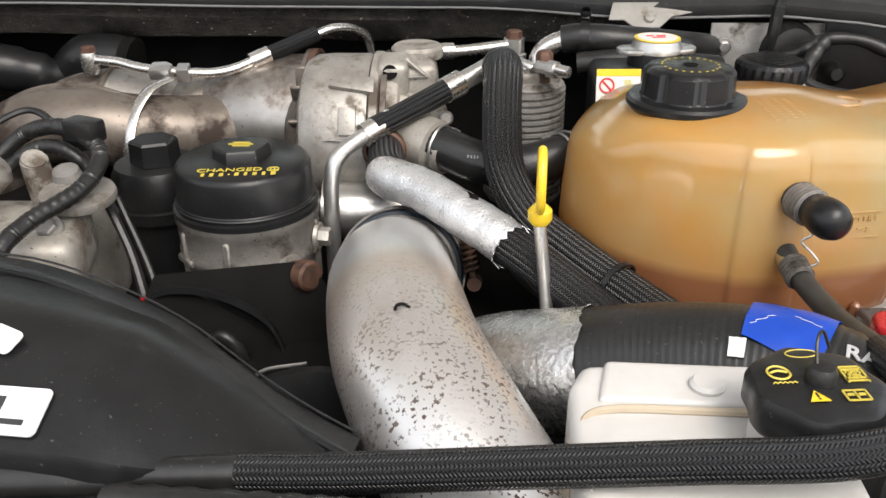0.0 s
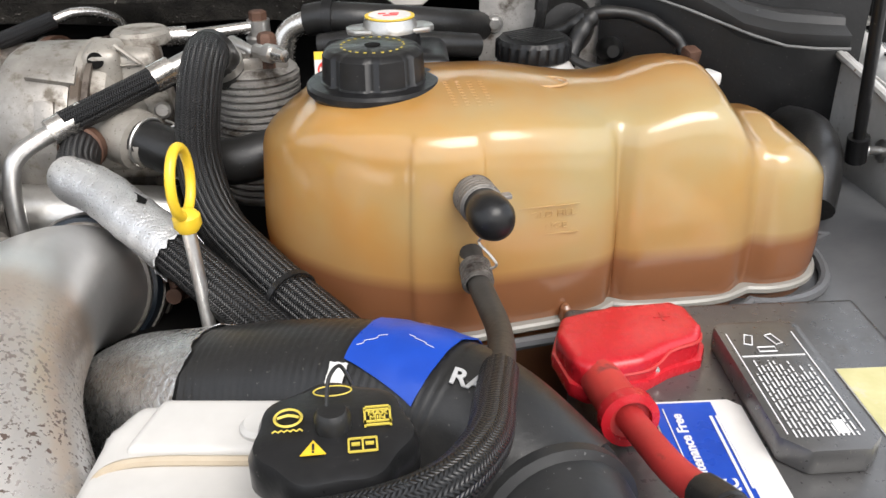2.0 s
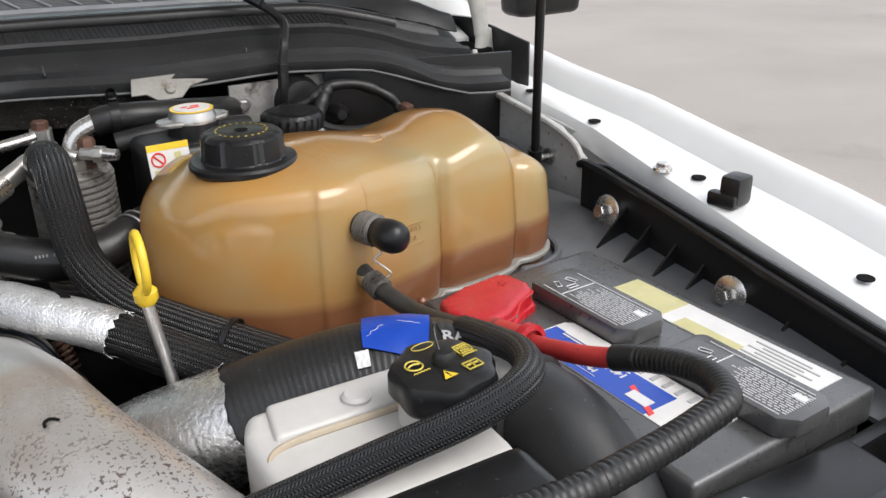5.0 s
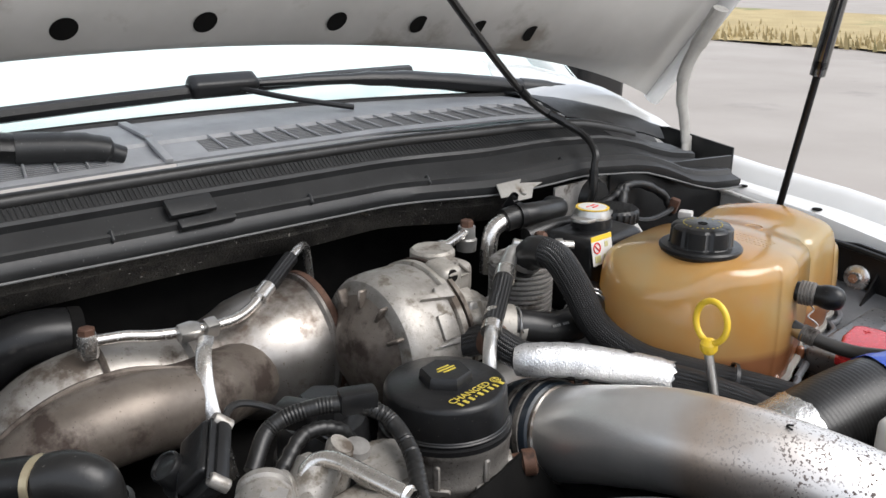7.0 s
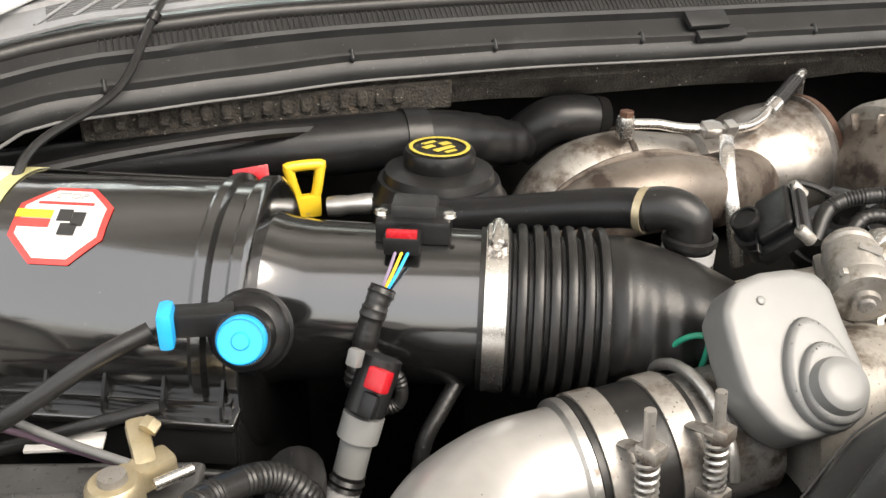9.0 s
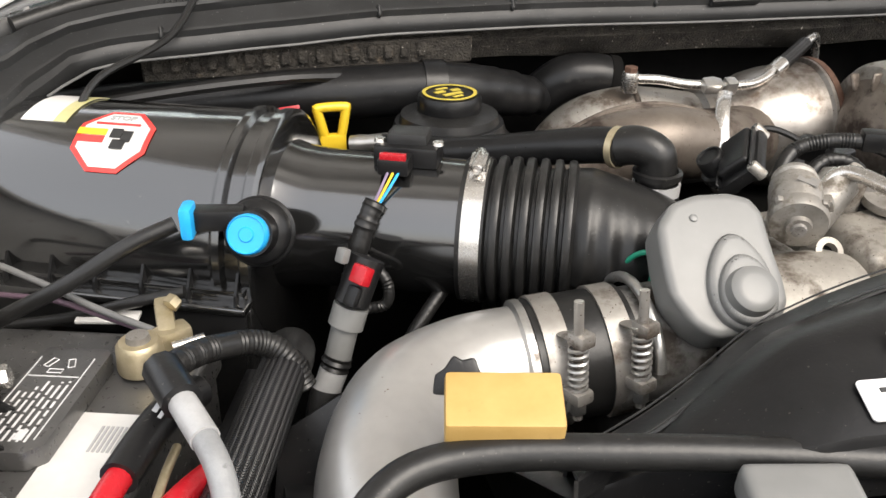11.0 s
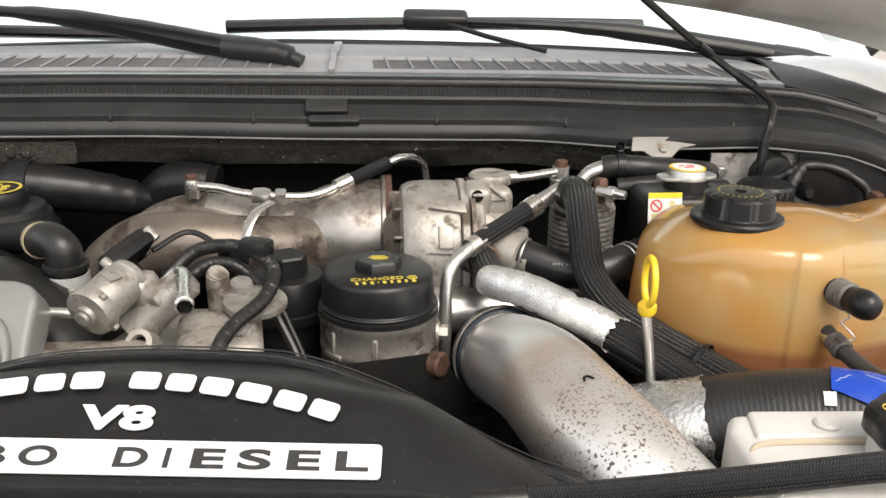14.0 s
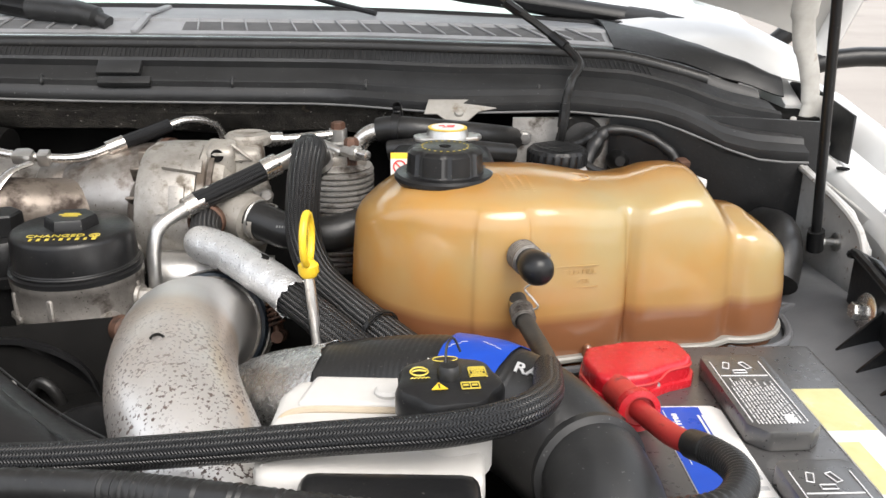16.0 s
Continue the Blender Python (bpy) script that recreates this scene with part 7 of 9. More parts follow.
part("conduit", tube([(0.342, 0.346, 1.4395), (0.345, 0.334, 1.444), (0.347, 0.318, 1.450), (0.346, 0.29, 1.460), (0.338, 0.262, 1.468), (0.318, 0.236, 1.474), (0.29, 0.230, 1.474), (0.25, 0.226, 1.474), (0.19, 0.221, 1.478), (0.13, 0.228, 1.481), (0.06, 0.250, 1.476), (0.0, 0.275, 1.465), (-0.12, 0.295, 1.456)], 0.0088, 16, 36, lambda s: 1 + (0.05 * math.sin(s * 1350) if s > 0.02 else 0.06)), RUBBER, pc, "black corrugated conduit")

# tray round the battery and below the tank
ty = thing("battery_tray", (0.45, 0.45, 1.2), "dark grey plastic tray and shelf under the battery and tank", "tray")
part("shelf", slab([(0.20, 0.575), (0.36, 0.595), (0.52, 0.56), (0.60, 0.54), (0.61, 0.79), (0.15, 0.79), (0.13, 0.66)], 1.345, 1.374, None, 0.006, 2), TRAY, ty)
cells = bmesh.new()
nx_, ny_ = 26, 32
grid = [[None] * (ny_ + 1) for _ in range(nx_ + 1)]
for i in range(nx_ + 1):
    for j in range(ny_ + 1):
        x, y = 0.255 + 0.36 * i / nx_, 0.19 + 0.61 * j / ny_
        up_ = min(1.0, max(0.0, (x - 0.535) / 0.07))
        grid[i][j] = cells.verts.new((x, y, 1.3755 + 0.018 * up_ * up_ * (3 - 2 * up_) + 0.002 * math.sin(y * 21)))
for i in range(nx_):
    for j in range(ny_):
        x, y = 0.255 + 0.36 * (i + 0.5) / nx_, 0.19 + 0.61 * (j + 0.5) / ny_
        if x < 0.519 and y < 0.560 or y < 0.575 and x < 0.33:
            continue
        cells.faces.new((grid[i][j], grid[i + 1][j], grid[i + 1][j + 1], grid[i][j + 1]))
bmesh.ops.delete(cells, geom=[v for v in cells.verts if not v.link_faces], context="VERTS")
part("skin", thicken(cells, 0.004), TRAY, ty, "smooth grey plastic skin round the battery")
lip_ring = inset_ring(RING, -0.0135)
part("tray_lip", tube([(x, y, 1.3815) for x, y in lip_ring[::3] if y < 0.70] , 0.0042, 8, 2), TRAY, ty, "rolled grey lip under the tank")
part("base", box((0.24, 0.36, 0.02), at(0.42, 0.40, 1.20), 0.004), BLACK, ty)
part("front_wall", box((0.25, 0.012, 0.15), at(0.42, 0.235, 1.31), 0.004), BLACK, ty)
part("side_hose", tube([(0.545, 0.70, 1.40), (0.56, 0.73, 1.425), (0.575, 0.78, 1.43), (0.58, 0.83, 1.42)], 0.022, 16, 8), RUBBER, ty, "black hose behind the tray")

# front bracket with bolt at the battery corner
bb = thing("hold_down_bracket", (0.40, 0.24, 1.36), "black bolted bracket across the front of the battery", "bracket")
part("plate", box((0.24, 0.055, 0.012), at(0.335, 0.222, 1.385, -6), 0.004), BLACK, bb)
part("bolt", bolt_head(at(0.335, 0.222, 1.392), 0.010, 0.009), STEEL, bb)
part("front_box", box((0.095, 0.05, 0.08), at(0.158, 0.258, 1.428, -3), 0.010, 3), BLACK, bb, "black plastic box")


# ---- fan shroud cover with lettering ----
sh = thing("fan_shroud_cover", (-0.313, 0.36, 1.40), "satin black fan shroud cover with white printed lettering", "shroud cover")
SM = Matrix.Translation((-0.313, 0.4255, 0.0)) @ Matrix.Rotation(radians(-6.7), 4, "Z")
# plane of the print, tilted up to the rear
TP = Matrix.Translation((-0.313, 0.4255, 1.5093)) @ Matrix.Rotation(radians(-6.7), 4, "Z") @ Matrix.Rotation(math.atan(0.42), 4, "X")


def ease(t):
    t = min(1.0, max(0.0, t))
    return t * t * (3 - 2 * t)


def rim_line(u):
    """Rear edge of the cover at u along its width: place and height."""
    a = abs(u)
    return 0.060 - 0.5 * min(a, 0.18) ** 2 - (0.65 * (a - 0.18) ** 1.08 if a > 0.18 else 0.0) - 0.012 * ease(-u / 0.12), 1.481 - 0.050 * ease((a - 0.07) / 0.21)


def cover_z(u, v):
    """Tilted face that rounds over and falls to the rim and to the lower corners."""
    w = v + 0.03
    face = 1.5078 + 0.42 * v if w < 0 else 1.4952 + 0.42 * min(w, 0.03) - 7.0 * min(w, 0.03) ** 2
    r, rz = rim_line(u)
    return face - (1.5045 - rz) * max(0.0, 1 - (r - v) / 0.12) ** 2 - 0.030 * ease((abs(u) - 0.18) / 0.10) * max(0.0, min(1.0, (r - v) / 0.1))


us = [0.30 - 0.625 * i / 70 for i in range(71)]
cov, rim = [], []
for u in us:
    r, rz = rim_line(u)
    b = -0.0935 + 0.025 * ease((abs(u) - 0.19) / 0.1)
    cov.append([SM @ Vector((u, v, cover_z(u, v))) for v in [b + (r - 0.0275 - b) * k / 18 for k in range(19)]])
    cov[-1] = [cov[-1][0] + Vector((0, -0.002, -0.04)), cov[-1][0] + Vector((0, -0.0015, -0.004))] + cov[-1]
    rim.append([SM @ Vector((u, r + dv, rz + dz)) for dv, dz in ((-0.030, -0.002), (-0.0275, -0.002), (-0.0262, 0.0085), (-0.0245, 0.0095), (-0.006, 0.0055), (-0.002, 0.0025), (0.0, -0.003), (0.001, -0.05))])
part("cover", thicken(loft(cov), 0.003), BLACK, sh)
part("rim", thicken(loft(rim), 0.003), BLACK, sh, "raised satin black rim")
# thin lines of lighter black put the rim's highlights into colour
for dv, dz in ((-0.0252, 0.0096), (-0.0015, 0.0022)):
    part("rim_highlight", tube([SM @ Vector((u, rim_line(u)[0] + dv, rim_line(u)[1] + dz + 0.0028)) for u in us[::3]], 0.0007, 6, 2), COWL_BLACK, sh, "moulding edge in lighter black for the rim's highlight line")
# arched title: plain white blocks, one a letter
AR, AC = 0.403, Vector((-0.002, -0.4267))
widths = [0.0195, 0.0215, 0.027, 0.0195, 0.0215, None, 0.0205, 0.0195, 0.0215, 0.0225, 0.0205, 0.0195]
gap, space = 0.0036, 0.013
total = sum(w + gap if w else space for w in widths) - gap
s = -total / 2
for w in widths:
    if w is None:
        s += space
        continue
    a = (s + w / 2) / AR
    c = AC + Vector((AR * math.sin(a), AR * math.cos(a)))
    m = TP @ Matrix.Translation((c.x, c.y, 0.0)) @ Matrix.Rotation(-a, 4, "Z")
    part("title_block", slab(round_outline(w * 0.95, 0.0138, 0.003, 3), 0, 0.0008, m, 0, 1), WHITE_INK, sh, "plain white block")
    s += w + gap
part("model_print", fit_letters("V8", TP @ Matrix.Translation((-0.0022, -0.0548, 0.0004)), 0.0480, 0.0176, 0.0004, 0.0010), WHITE_INK, sh, "white V8 lettering")
bx = TP @ Matrix.Translation((0.0, -0.0833, 0.0))
pn = part("white_panel", slab(round_outline(0.340, 0.0248, 0.003), 0, 0.0009, bx @ Matrix.Translation((-0.004, 0, 0)), 0, 1), WHITE_INK, sh, "white panel")
for word, places in (("TURBO", (-0.152, -0.125, -0.099, -0.072, -0.042)), ("DIESEL", (0.014, 0.036, 0.060, 0.089, 0.118, 0.147))):
    word_print = bmesh.new()
    for ch, x in zip(word, places):
        merge(word_print, fit_letters(ch, bx @ Matrix.Translation((x, -0.0010, 0.0012)), {"I": 0.0032, "O": 0.0230, "T": 0.0205}.get(ch, 0.0200), 0.0137, 0.0004, 0.0005))
    part("panel_lettering", word_print, INK, pn, f"black {word} lettering")

# black hose bundle and rails along the front, passenger side
fr2 = thing("front_rail", (-0.65, 0.38, 1.40), "scuffed black tube and panel lip across the front of the bay", "rail")
part("tube", tube([(-0.82, 0.33, 1.40), (-0.775, 0.375, 1.430), (-0.738, 0.405, 1.447), (-0.69, 0.407, 1.452), (-0.62, 0.390, 1.453), (-0.553, 0.371, 1.453), (-0.46, 0.342, 1.452), (-0.40, 0.33, 1.452)], 0.0098, 16, 8), RUBBER, fr2)
part("lip", tube([(-0.80, 0.295, 1.39), (-0.74, 0.36, 1.415), (-0.68, 0.365, 1.425), (-0.55, 0.335, 1.43), (-0.40, 0.31, 1.435), (-0.1, 0.27, 1.44), (0.05, 0.262, 1.438)], 0.012, 12, 8), RUBBER, fr2)
part("panel", slab([(-0.78, 0.10), (0.05, 0.10), (0.05, 0.27), (-0.40, 0.315), (-0.68, 0.36), (-0.78, 0.30)], 1.395, 1.415, None, 0.005), BLACK, fr2)
part("corner_cap", box((0.058, 0.036, 0.022), at(-0.546, 0.340, 1.4465, -14, 8), 0.006, 3), GREY_PLASTIC, fr2, "grey plastic cap")

# ---- airbox and intake, passenger side; its axis runs at a slant ----
E1 = Vector((0.905, -0.425, 0))
E2 = Vector((0.425, 0.905, 0))
A0 = Vector((-0.600, 0.727, 1.425))


def slant(a, b, z=0.0):
    """a metres along the intake's axis from the bellows clamp, b across it to the rear."""
    return A0 + E1 * a + E2 * b + Vector((0, 0, z))


def slant_m(a, b, z=0.0):
    m = Matrix.Translation(slant(a, b, z))
    return m @ Matrix.Rotation(math.atan2(E1.y, E1.x), 4, "Z")


ab = thing("air_filter_box", slant(-0.35, 0, -0.15), "glossy black air filter box with a round lid and stickers", "air box")
drum = []
for a, r, dz in ((-0.525, 0.02, 0.0), (-0.522, 0.072, 0.0), (-0.505, 0.094, 0.0), (-0.475, 0.103, 0.0), (-0.20, 0.103, 0.0), (-0.196, 0.107, 0.0), (-0.190, 0.107, 0.0), (-0.187, 0.102, 0), (-0.176, 0.102, 0.0), (-0.173, 0.106, 0), (-0.166, 0.106, 0), (-0.163, 0.103, 0), (-0.162, 0.099, 0), (-0.1615, 0.058, 0.0)):
    drum.append([slant(a, r * math.cos(t), r * math.sin(t) - 0.012) for t in [2 * math.pi * k / 48 for k in range(48)]])
part("lid", loft(drum, True, True), GLOSS, ab, "glossy black cylindrical lid")
part("lower_box", box((0.35, 0.215, 0.22), slant_m(-0.340, 0.0, -0.146), 0.012, 3), GLOSS, ab)
for k in range(8):
    a = -0.176 - 0.041 * k
    fin = loft([[slant(a + s, b, z) for b, z in ((-0.060, -0.031), (-0.1150, -0.031), (-0.1130, -0.024), (-0.1035, -0.008), (-0.060, -0.004))] for s in (-0.0011, 0.0011)], True, True)
    part("rib", fin, BLACK, ab, smooth=False)
part("ledge", box((0.365, 0.050, 0.007), slant_m(-0.3475, -0.0975, -0.0345), 0.0024, 3), GLOSS, ab)
part("inner_lip", box((0.350, 0.012, 0.010), slant_m(-0.345, -0.1035, -0.0275), 0.002, 2), GLOSS, ab)
part("skirt", box((0.362, 0.006, 0.030), slant_m(-0.3475, -0.1165, -0.0525), 0.002, 2), BLACK, ab)
part("clip", box((0.022, 0.012, 0.035), slant_m(-0.44, -0.122, -0.028), 0.003), BLACK, ab)


def on_lid(a, t, r=0.1038):
    """Frame on the lid's skin: a along, t degrees up from the front."""
    c, s_ = math.cos(radians(t)), math.sin(radians(t))
    p = slant(a, -r * c, r * s_ - 0.012)
    z = (E2 * -c + Vector((0, 0, s_))).normalized()
    x = E1.normalized()
    y = z.cross(x)
    m = Matrix((x, y, z)).transposed().to_4x4()
    m.translation = p
    return m


def lid_patch(a0, a1, t0, t1, r, outline=None):
    """A thin sticker bent over the lid."""
    own = bmesh.new()
    n = 14
    if outline:
        ring = [own.verts.new(on_lid((a0 + a1) / 2 + x * (a1 - a0) / 2, (t0 + t1) / 2 + y * (t1 - t0) / 2, r).translation) for x, y in outline]
        mid = own.verts.new(on_lid((a0 + a1) / 2, (t0 + t1) / 2, r).translation)
        for i in range(len(ring)):
            own.faces.new((ring[i], ring[(i + 1) % len(ring)], mid))
        bmesh.ops.subdivide_edges(own, edges=list(own.edges), cuts=2, use_grid_fill=True)
        for v in own.verts:
            q = v.co - slant(0, 0, -0.012)
            a = q.dot(E1)
            b, z = q.dot(E2), q.z
            k = r / math.hypot(b, z)
            v.co = slant(a, b * k, z * k - 0.012)
    else:
        loft([[on_lid(a0 + (a1 - a0) * i / 3, t0 + (t1 - t0) * j / n, r).translation for j in range(n + 1)] for i in range(4)], bm=own)
    return thicken(own, 0.0004)


OCT = [(math.cos(radians(22.5 + 45 * k)) * 1.08, math.sin(radians(22.5 + 45 * k)) * 1.08) for k in range(8)]
st1 = part("stop_sticker", lid_patch(-0.333, -0.266, 43, 81, 0.1040, OCT), RED_INK, ab, "octagonal red and white sticker")
part("sticker_face", lid_patch(-0.3285, -0.2705, 45.3, 78.7, 0.1044, OCT), PAPER, st1)
part("sticker_word", letters("STOP", on_lid(-0.299, 75.0, 0.1052), 0.0062, 0.0002, 1.15, 0.0002), GREY_INK, st1, "faded STOP lettering")
part("sticker_logo", bars([(0.004, 0.004, 0.010, 0.010), (0.014, 0.001, 0.009, 0.012), (0.009, -0.008, 0.012, 0.010)], on_lid(-0.301, 62, 0.1052)), INK, st1, "plain black logo shape")
part("sticker_stripe", bars([(-0.016, 0.0045, 0.026, 0.007)], on_lid(-0.303, 62, 0.1051)), YELLOW, st1)
part("sticker_stripe", bars([(-0.014, -0.0035, 0.022, 0.007)], on_lid(-0.303, 62, 0.1051)), RED_INK, st1)
part("sticker_print", bars([(0, 0, 0.040, 0.0022)], on_lid(-0.300, 70.5, 0.1051)), RED_INK, st1)
ls2 = part("paper_sticker", lid_patch(-0.392, -0.350, 70, 112, 0.1036), PAPER, ab, "white and yellow paper sticker")
part("sticker_band", lid_patch(-0.361, -0.349, 70, 112, 0.1040), PAPER_YELLOW, ls2)
part("inlet", tube([slant(-0.50, 0.03, 0.01), slant(-0.56, 0.05, 0.012), slant(-0.63, 0.10, 0.0)], 0.045, 20, 4), BLACK, ab, "black inlet duct")

it = thing("intake_tube", slant(-0.07, 0, -0.08), "glossy black intake tube with ribbed rubber bellows and steel clamp", "intake")
part("tube", lathe([(0.05, -0.163), (0.068, -0.163), (0.064, -0.150), (0.062, -0.130), (0.0605, 0.0), (0.05, 0.004)], frame_z(A0, E1), 44), GLOSS, it)
hose_clamp(it, slant(0.006, 0, 0), E1, 0.0625, 0.016, 100, BRIGHT)
prof = [(0.055, -0.006), (0.0625, -0.006), (0.0625, 0.016)]
for k in range(6):
    z = 0.018 + k * 0.0118
    prof += [(0.058, z), (0.058, z + 0.0025), (0.0655, z + 0.0035), (0.0665, z + 0.0065), (0.0655, z + 0.0095)]
prof += [(0.058, 0.090)]
part("bellows", lathe(prof, frame_z(A0, E1), 48), RUBBER, it, "ribbed black rubber bellows")
CONE = ((0.088, 0.060, 0.060, 0.0), (0.10, 0.0625, 0.061, 0.0), (0.13, 0.060, 0.056, -0.003), (0.16, 0.056, 0.050, -0.008), (0.19, 0.051, 0.044, -0.017), (0.23, 0.045, 0.040, -0.035))


def cone_ring(a, n=64):
    """Ring of the transition: soft upright flutes in front, and a lower part set back behind a wavy edge."""
    i = max(k for k in range(len(CONE) - 1) if CONE[k][0] <= a)
    f = (a - CONE[i][0]) / (CONE[i + 1][0] - CONE[i][0])
    ry, rz, dz = (CONE[i][j] + (CONE[i + 1][j] - CONE[i][j]) * f for j in (1, 2, 3))
    out = []
    for k in range(n):
        t = 2 * math.pi * k / n
        up = math.degrees(math.atan2(math.sin(t), -math.cos(t)))
        flute = 0.020 * math.sin(2 * math.pi * (a - 0.092) / 0.0205) * max(0.0, 1 - abs(up - 18) / 62)
        edge = -14 + 330 * max(0.0, a - 0.108) + 5 * math.sin(a * 260)
        drop = 0.07 * min(1.0, max(0.0, (edge - up) / 5)) if abs(up) < 120 else 0.0
        s = 1 + flute - drop
        out.append(slant(a, ry * math.cos(t) * s, rz * math.sin(t) * s + dz))
    return out


part("transition", loft([cone_ring(0.088 + 0.002 * k) for k in range(71)], True, True), RUBBER, it, "fluted rubber transition")
part("breather_boss", lathe([(0, -0.03), (0.026, -0.03), (0.0225, -0.012), (0.0205, 0.0), (0, 0.0)], at(-0.4430, 0.696, 1.4560), 26), RUBBER, it)


# air flow sensor with plug and wiring
mf = thing("air_flow_sensor", slant(-0.055, 0.0, 0.06), "black air flow sensor with red locking tab and taped wires", "sensor")
part("body", box((0.055, 0.034, 0.018), slant_m(-0.056, 0.0, 0.068), 0.003), BLACK, mf)
part("cap", box((0.034, 0.026, 0.012), slant_m(-0.056, 0.004, 0.080), 0.003), COWL_BLACK, mf)
for a in (-0.080, -0.030):
    part("screw", lathe([(0, 0), (0.0052, 0), (0.0045, 0.003), (0, 0.004)], slant_m(a, -0.004, 0.077), 14), BRIGHT, mf, "bright screw")
part("plug", box((0.026, 0.022, 0.014), slant_m(-0.062, -0.026, 0.066), 0.002), BLACK, mf)
part("lock_tab", box((0.022, 0.005, 0.006), slant_m(-0.062, -0.034, 0.075), 0.001), RED, mf, "red locking tab")
for k, mt in enumerate((material("lilac_wire", (0.20, 0.15, 0.24), (0.26, 0.20, 0.30), 0.45), YELLOW, CYAN)):
    part("wire", tube([slant(-0.066 + 0.0045 * k, -0.036, 0.062), slant(-0.071 + 0.003 * k, -0.048, 0.048), slant(-0.080, -0.062, 0.024)], 0.0012, 6, 5), mt, mf)
part("taped_wire", tube([slant(-0.073, -0.052, 0.042), slant(-0.079, -0.062, 0.026), slant(-0.086, -0.070, -0.002), slant(-0.090, -0.075, -0.026)], 0.0088, 12, 14, lambda s: 1 + 0.035 * math.sin(s * 1130 + 2) + 0.03 * math.sin(s * 2300 + 1) + 0.06 * math.sin(s * 390)), RUBBER, mf, "taped wire bundle")
part("conduit_loop", tube([slant(-0.082, -0.068, 0.0), slant(-0.060, -0.074, -0.018), slant(-0.060, -0.078, -0.038), slant(-0.084, -0.080, -0.045)], 0.0048, 10, 16, lambda s: 1 + 0.09 * math.sin(s * 2400)), RUBBER, mf)
cn = thing("inline_connector", (-0.72, 0.645, 1.36), "black and grey inline connector with a red lock, hanging on conduit", "connector")
part("plug", tube([(-0.704, 0.664, 1.441), (-0.720, 0.654, 1.408)], 0.0140, 12, 2), BLACK, cn)
part("latch", box((0.012, 0.006, 0.016), frame_z((-0.7205, 0.642, 1.421), (0.42, 0.28, 0.86)), 0.002), BLACK, cn)
part("red_lock", box((0.015, 0.010, 0.015), frame_z((-0.7125, 0.6455, 1.4365), (0.42, 0.28, 0.86)), 0.002), RED, cn, "red lock")
part("side_clip", box((0.009, 0.008, 0.012), frame_z((-0.7245, 0.657, 1.449), (0.3, 0.2, 0.9)), 0.002), GREY_PLASTIC, cn, "grey wire clip")
part("collar", tube([(-0.720, 0.654, 1.406), (-0.726, 0.651, 1.390)], 0.0142, 18, 2), GREY_PLASTIC, cn, "grey collar")
part("body", tube([(-0.726, 0.651, 1.390), (-0.734, 0.648, 1.362)], 0.0110, 14, 4), GREY_PLASTIC, cn)
part("seal_ring", tube([(-0.733, 0.648, 1.365), (-0.737, 0.646, 1.355)], 0.0118, 14, 4, lambda s: 1 + 0.08 * math.sin(s * 1400)), RUBBER, cn)
part("end_piece", tube([(-0.737, 0.646, 1.355), (-0.745, 0.643, 1.336)], 0.0115, 14, 3), GREY_INK, cn, "pale grey end piece")
part("tail", tube([(-0.744, 0.643, 1.338), (-0.757, 0.63, 1.30), (-0.775, 0.61, 1.24)], 0.012, 12, 8, lambda s: 1 + 0.08 * math.sin(s * 1400)), RUBBER, cn)

# blue-capped restriction gauge
gz = thing("filter_gauge", (-0.78, 0.69, 1.44), "round black filter gauge with a bright blue cap and plug", "gauge")
gd = Vector((-0.28, -0.86, 0.36)).normalized()
g0 = Vector((-0.7815, 0.706, 1.4535))
part("body", lathe([(0, 0), (0.0255, 0), (0.0262, 0.004), (0.0262, 0.014), (0.0235, 0.018), (0.0190, 0.021), (0.0175, 0.036), (0, 0.036)], frame_z(g0, gd), 32), BLACK, gz)
part("rim", lathe([(0.0260, 0.001), (0.0283, 0.003), (0.0283, 0.006), (0.0260, 0.008)], frame_z(g0, gd), 32), BLACK, gz)
part("blue_cap", lathe([(0, 0.034), (0.0150, 0.034), (0.0157, 0.037), (0.0155, 0.044), (0.0142, 0.046), (0.0137, 0.0448), (0.006, 0.0448), (0.005, 0.0462), (0, 0.0462)], frame_z(g0, gd), 32), CYAN, gz, "bright blue cap")
part("plug", box((0.045, 0.017, 0.017), Matrix.Translation((-0.815, 0.694, 1.474)) @ Matrix.Rotation(radians(-12), 4, "Z"), 0.003), BLACK, gz)
part("blue_lock", box((0.010, 0.022, 0.026), Matrix.Translation((-0.835, 0.692, 1.475)) @ Matrix.Rotation(radians(-12), 4, "Z"), 0.004), CYAN, gz, "bright blue lock")
part("cable", tube([(-0.845, 0.694, 1.472), (-0.880, 0.690, 1.460), (-0.93, 0.690, 1.432), (-0.985, 0.70, 1.402), (-1.01, 0.71, 1.37)], 0.0062, 10, 10), RUBBER, gz, "black cable")

# oil filler
fi = thing("oil_filler", (-0.574, 0.897, 1.40), "black oil filler neck and cap with yellow printed emblem", "oil filler")
fm = at(-0.574, 0.897, 0)
part("neck", lathe([(0, 1.36), (0.056, 1.36), (0.060, 1.435), (0.064, 1.440), (0.064, 1.452), (0.060, 1.456), (0.056, 1.468), (0, 1.470)], fm, 44), BLACK, fi)
part("collar", lathe([(0.03, 1.468), (0.052, 1.468), (0.050, 1.476), (0.034, 1.480), (0.03, 1.480)], fm, 36), RUBBER, fi)
oc = part("cap", lathe([(0, 1.478), (0.0315, 1.478), (0.033, 1.481), (0.033, 1.492), (0.031, 1.496), (0, 1.497)], fm, 48), BLACK, fi)
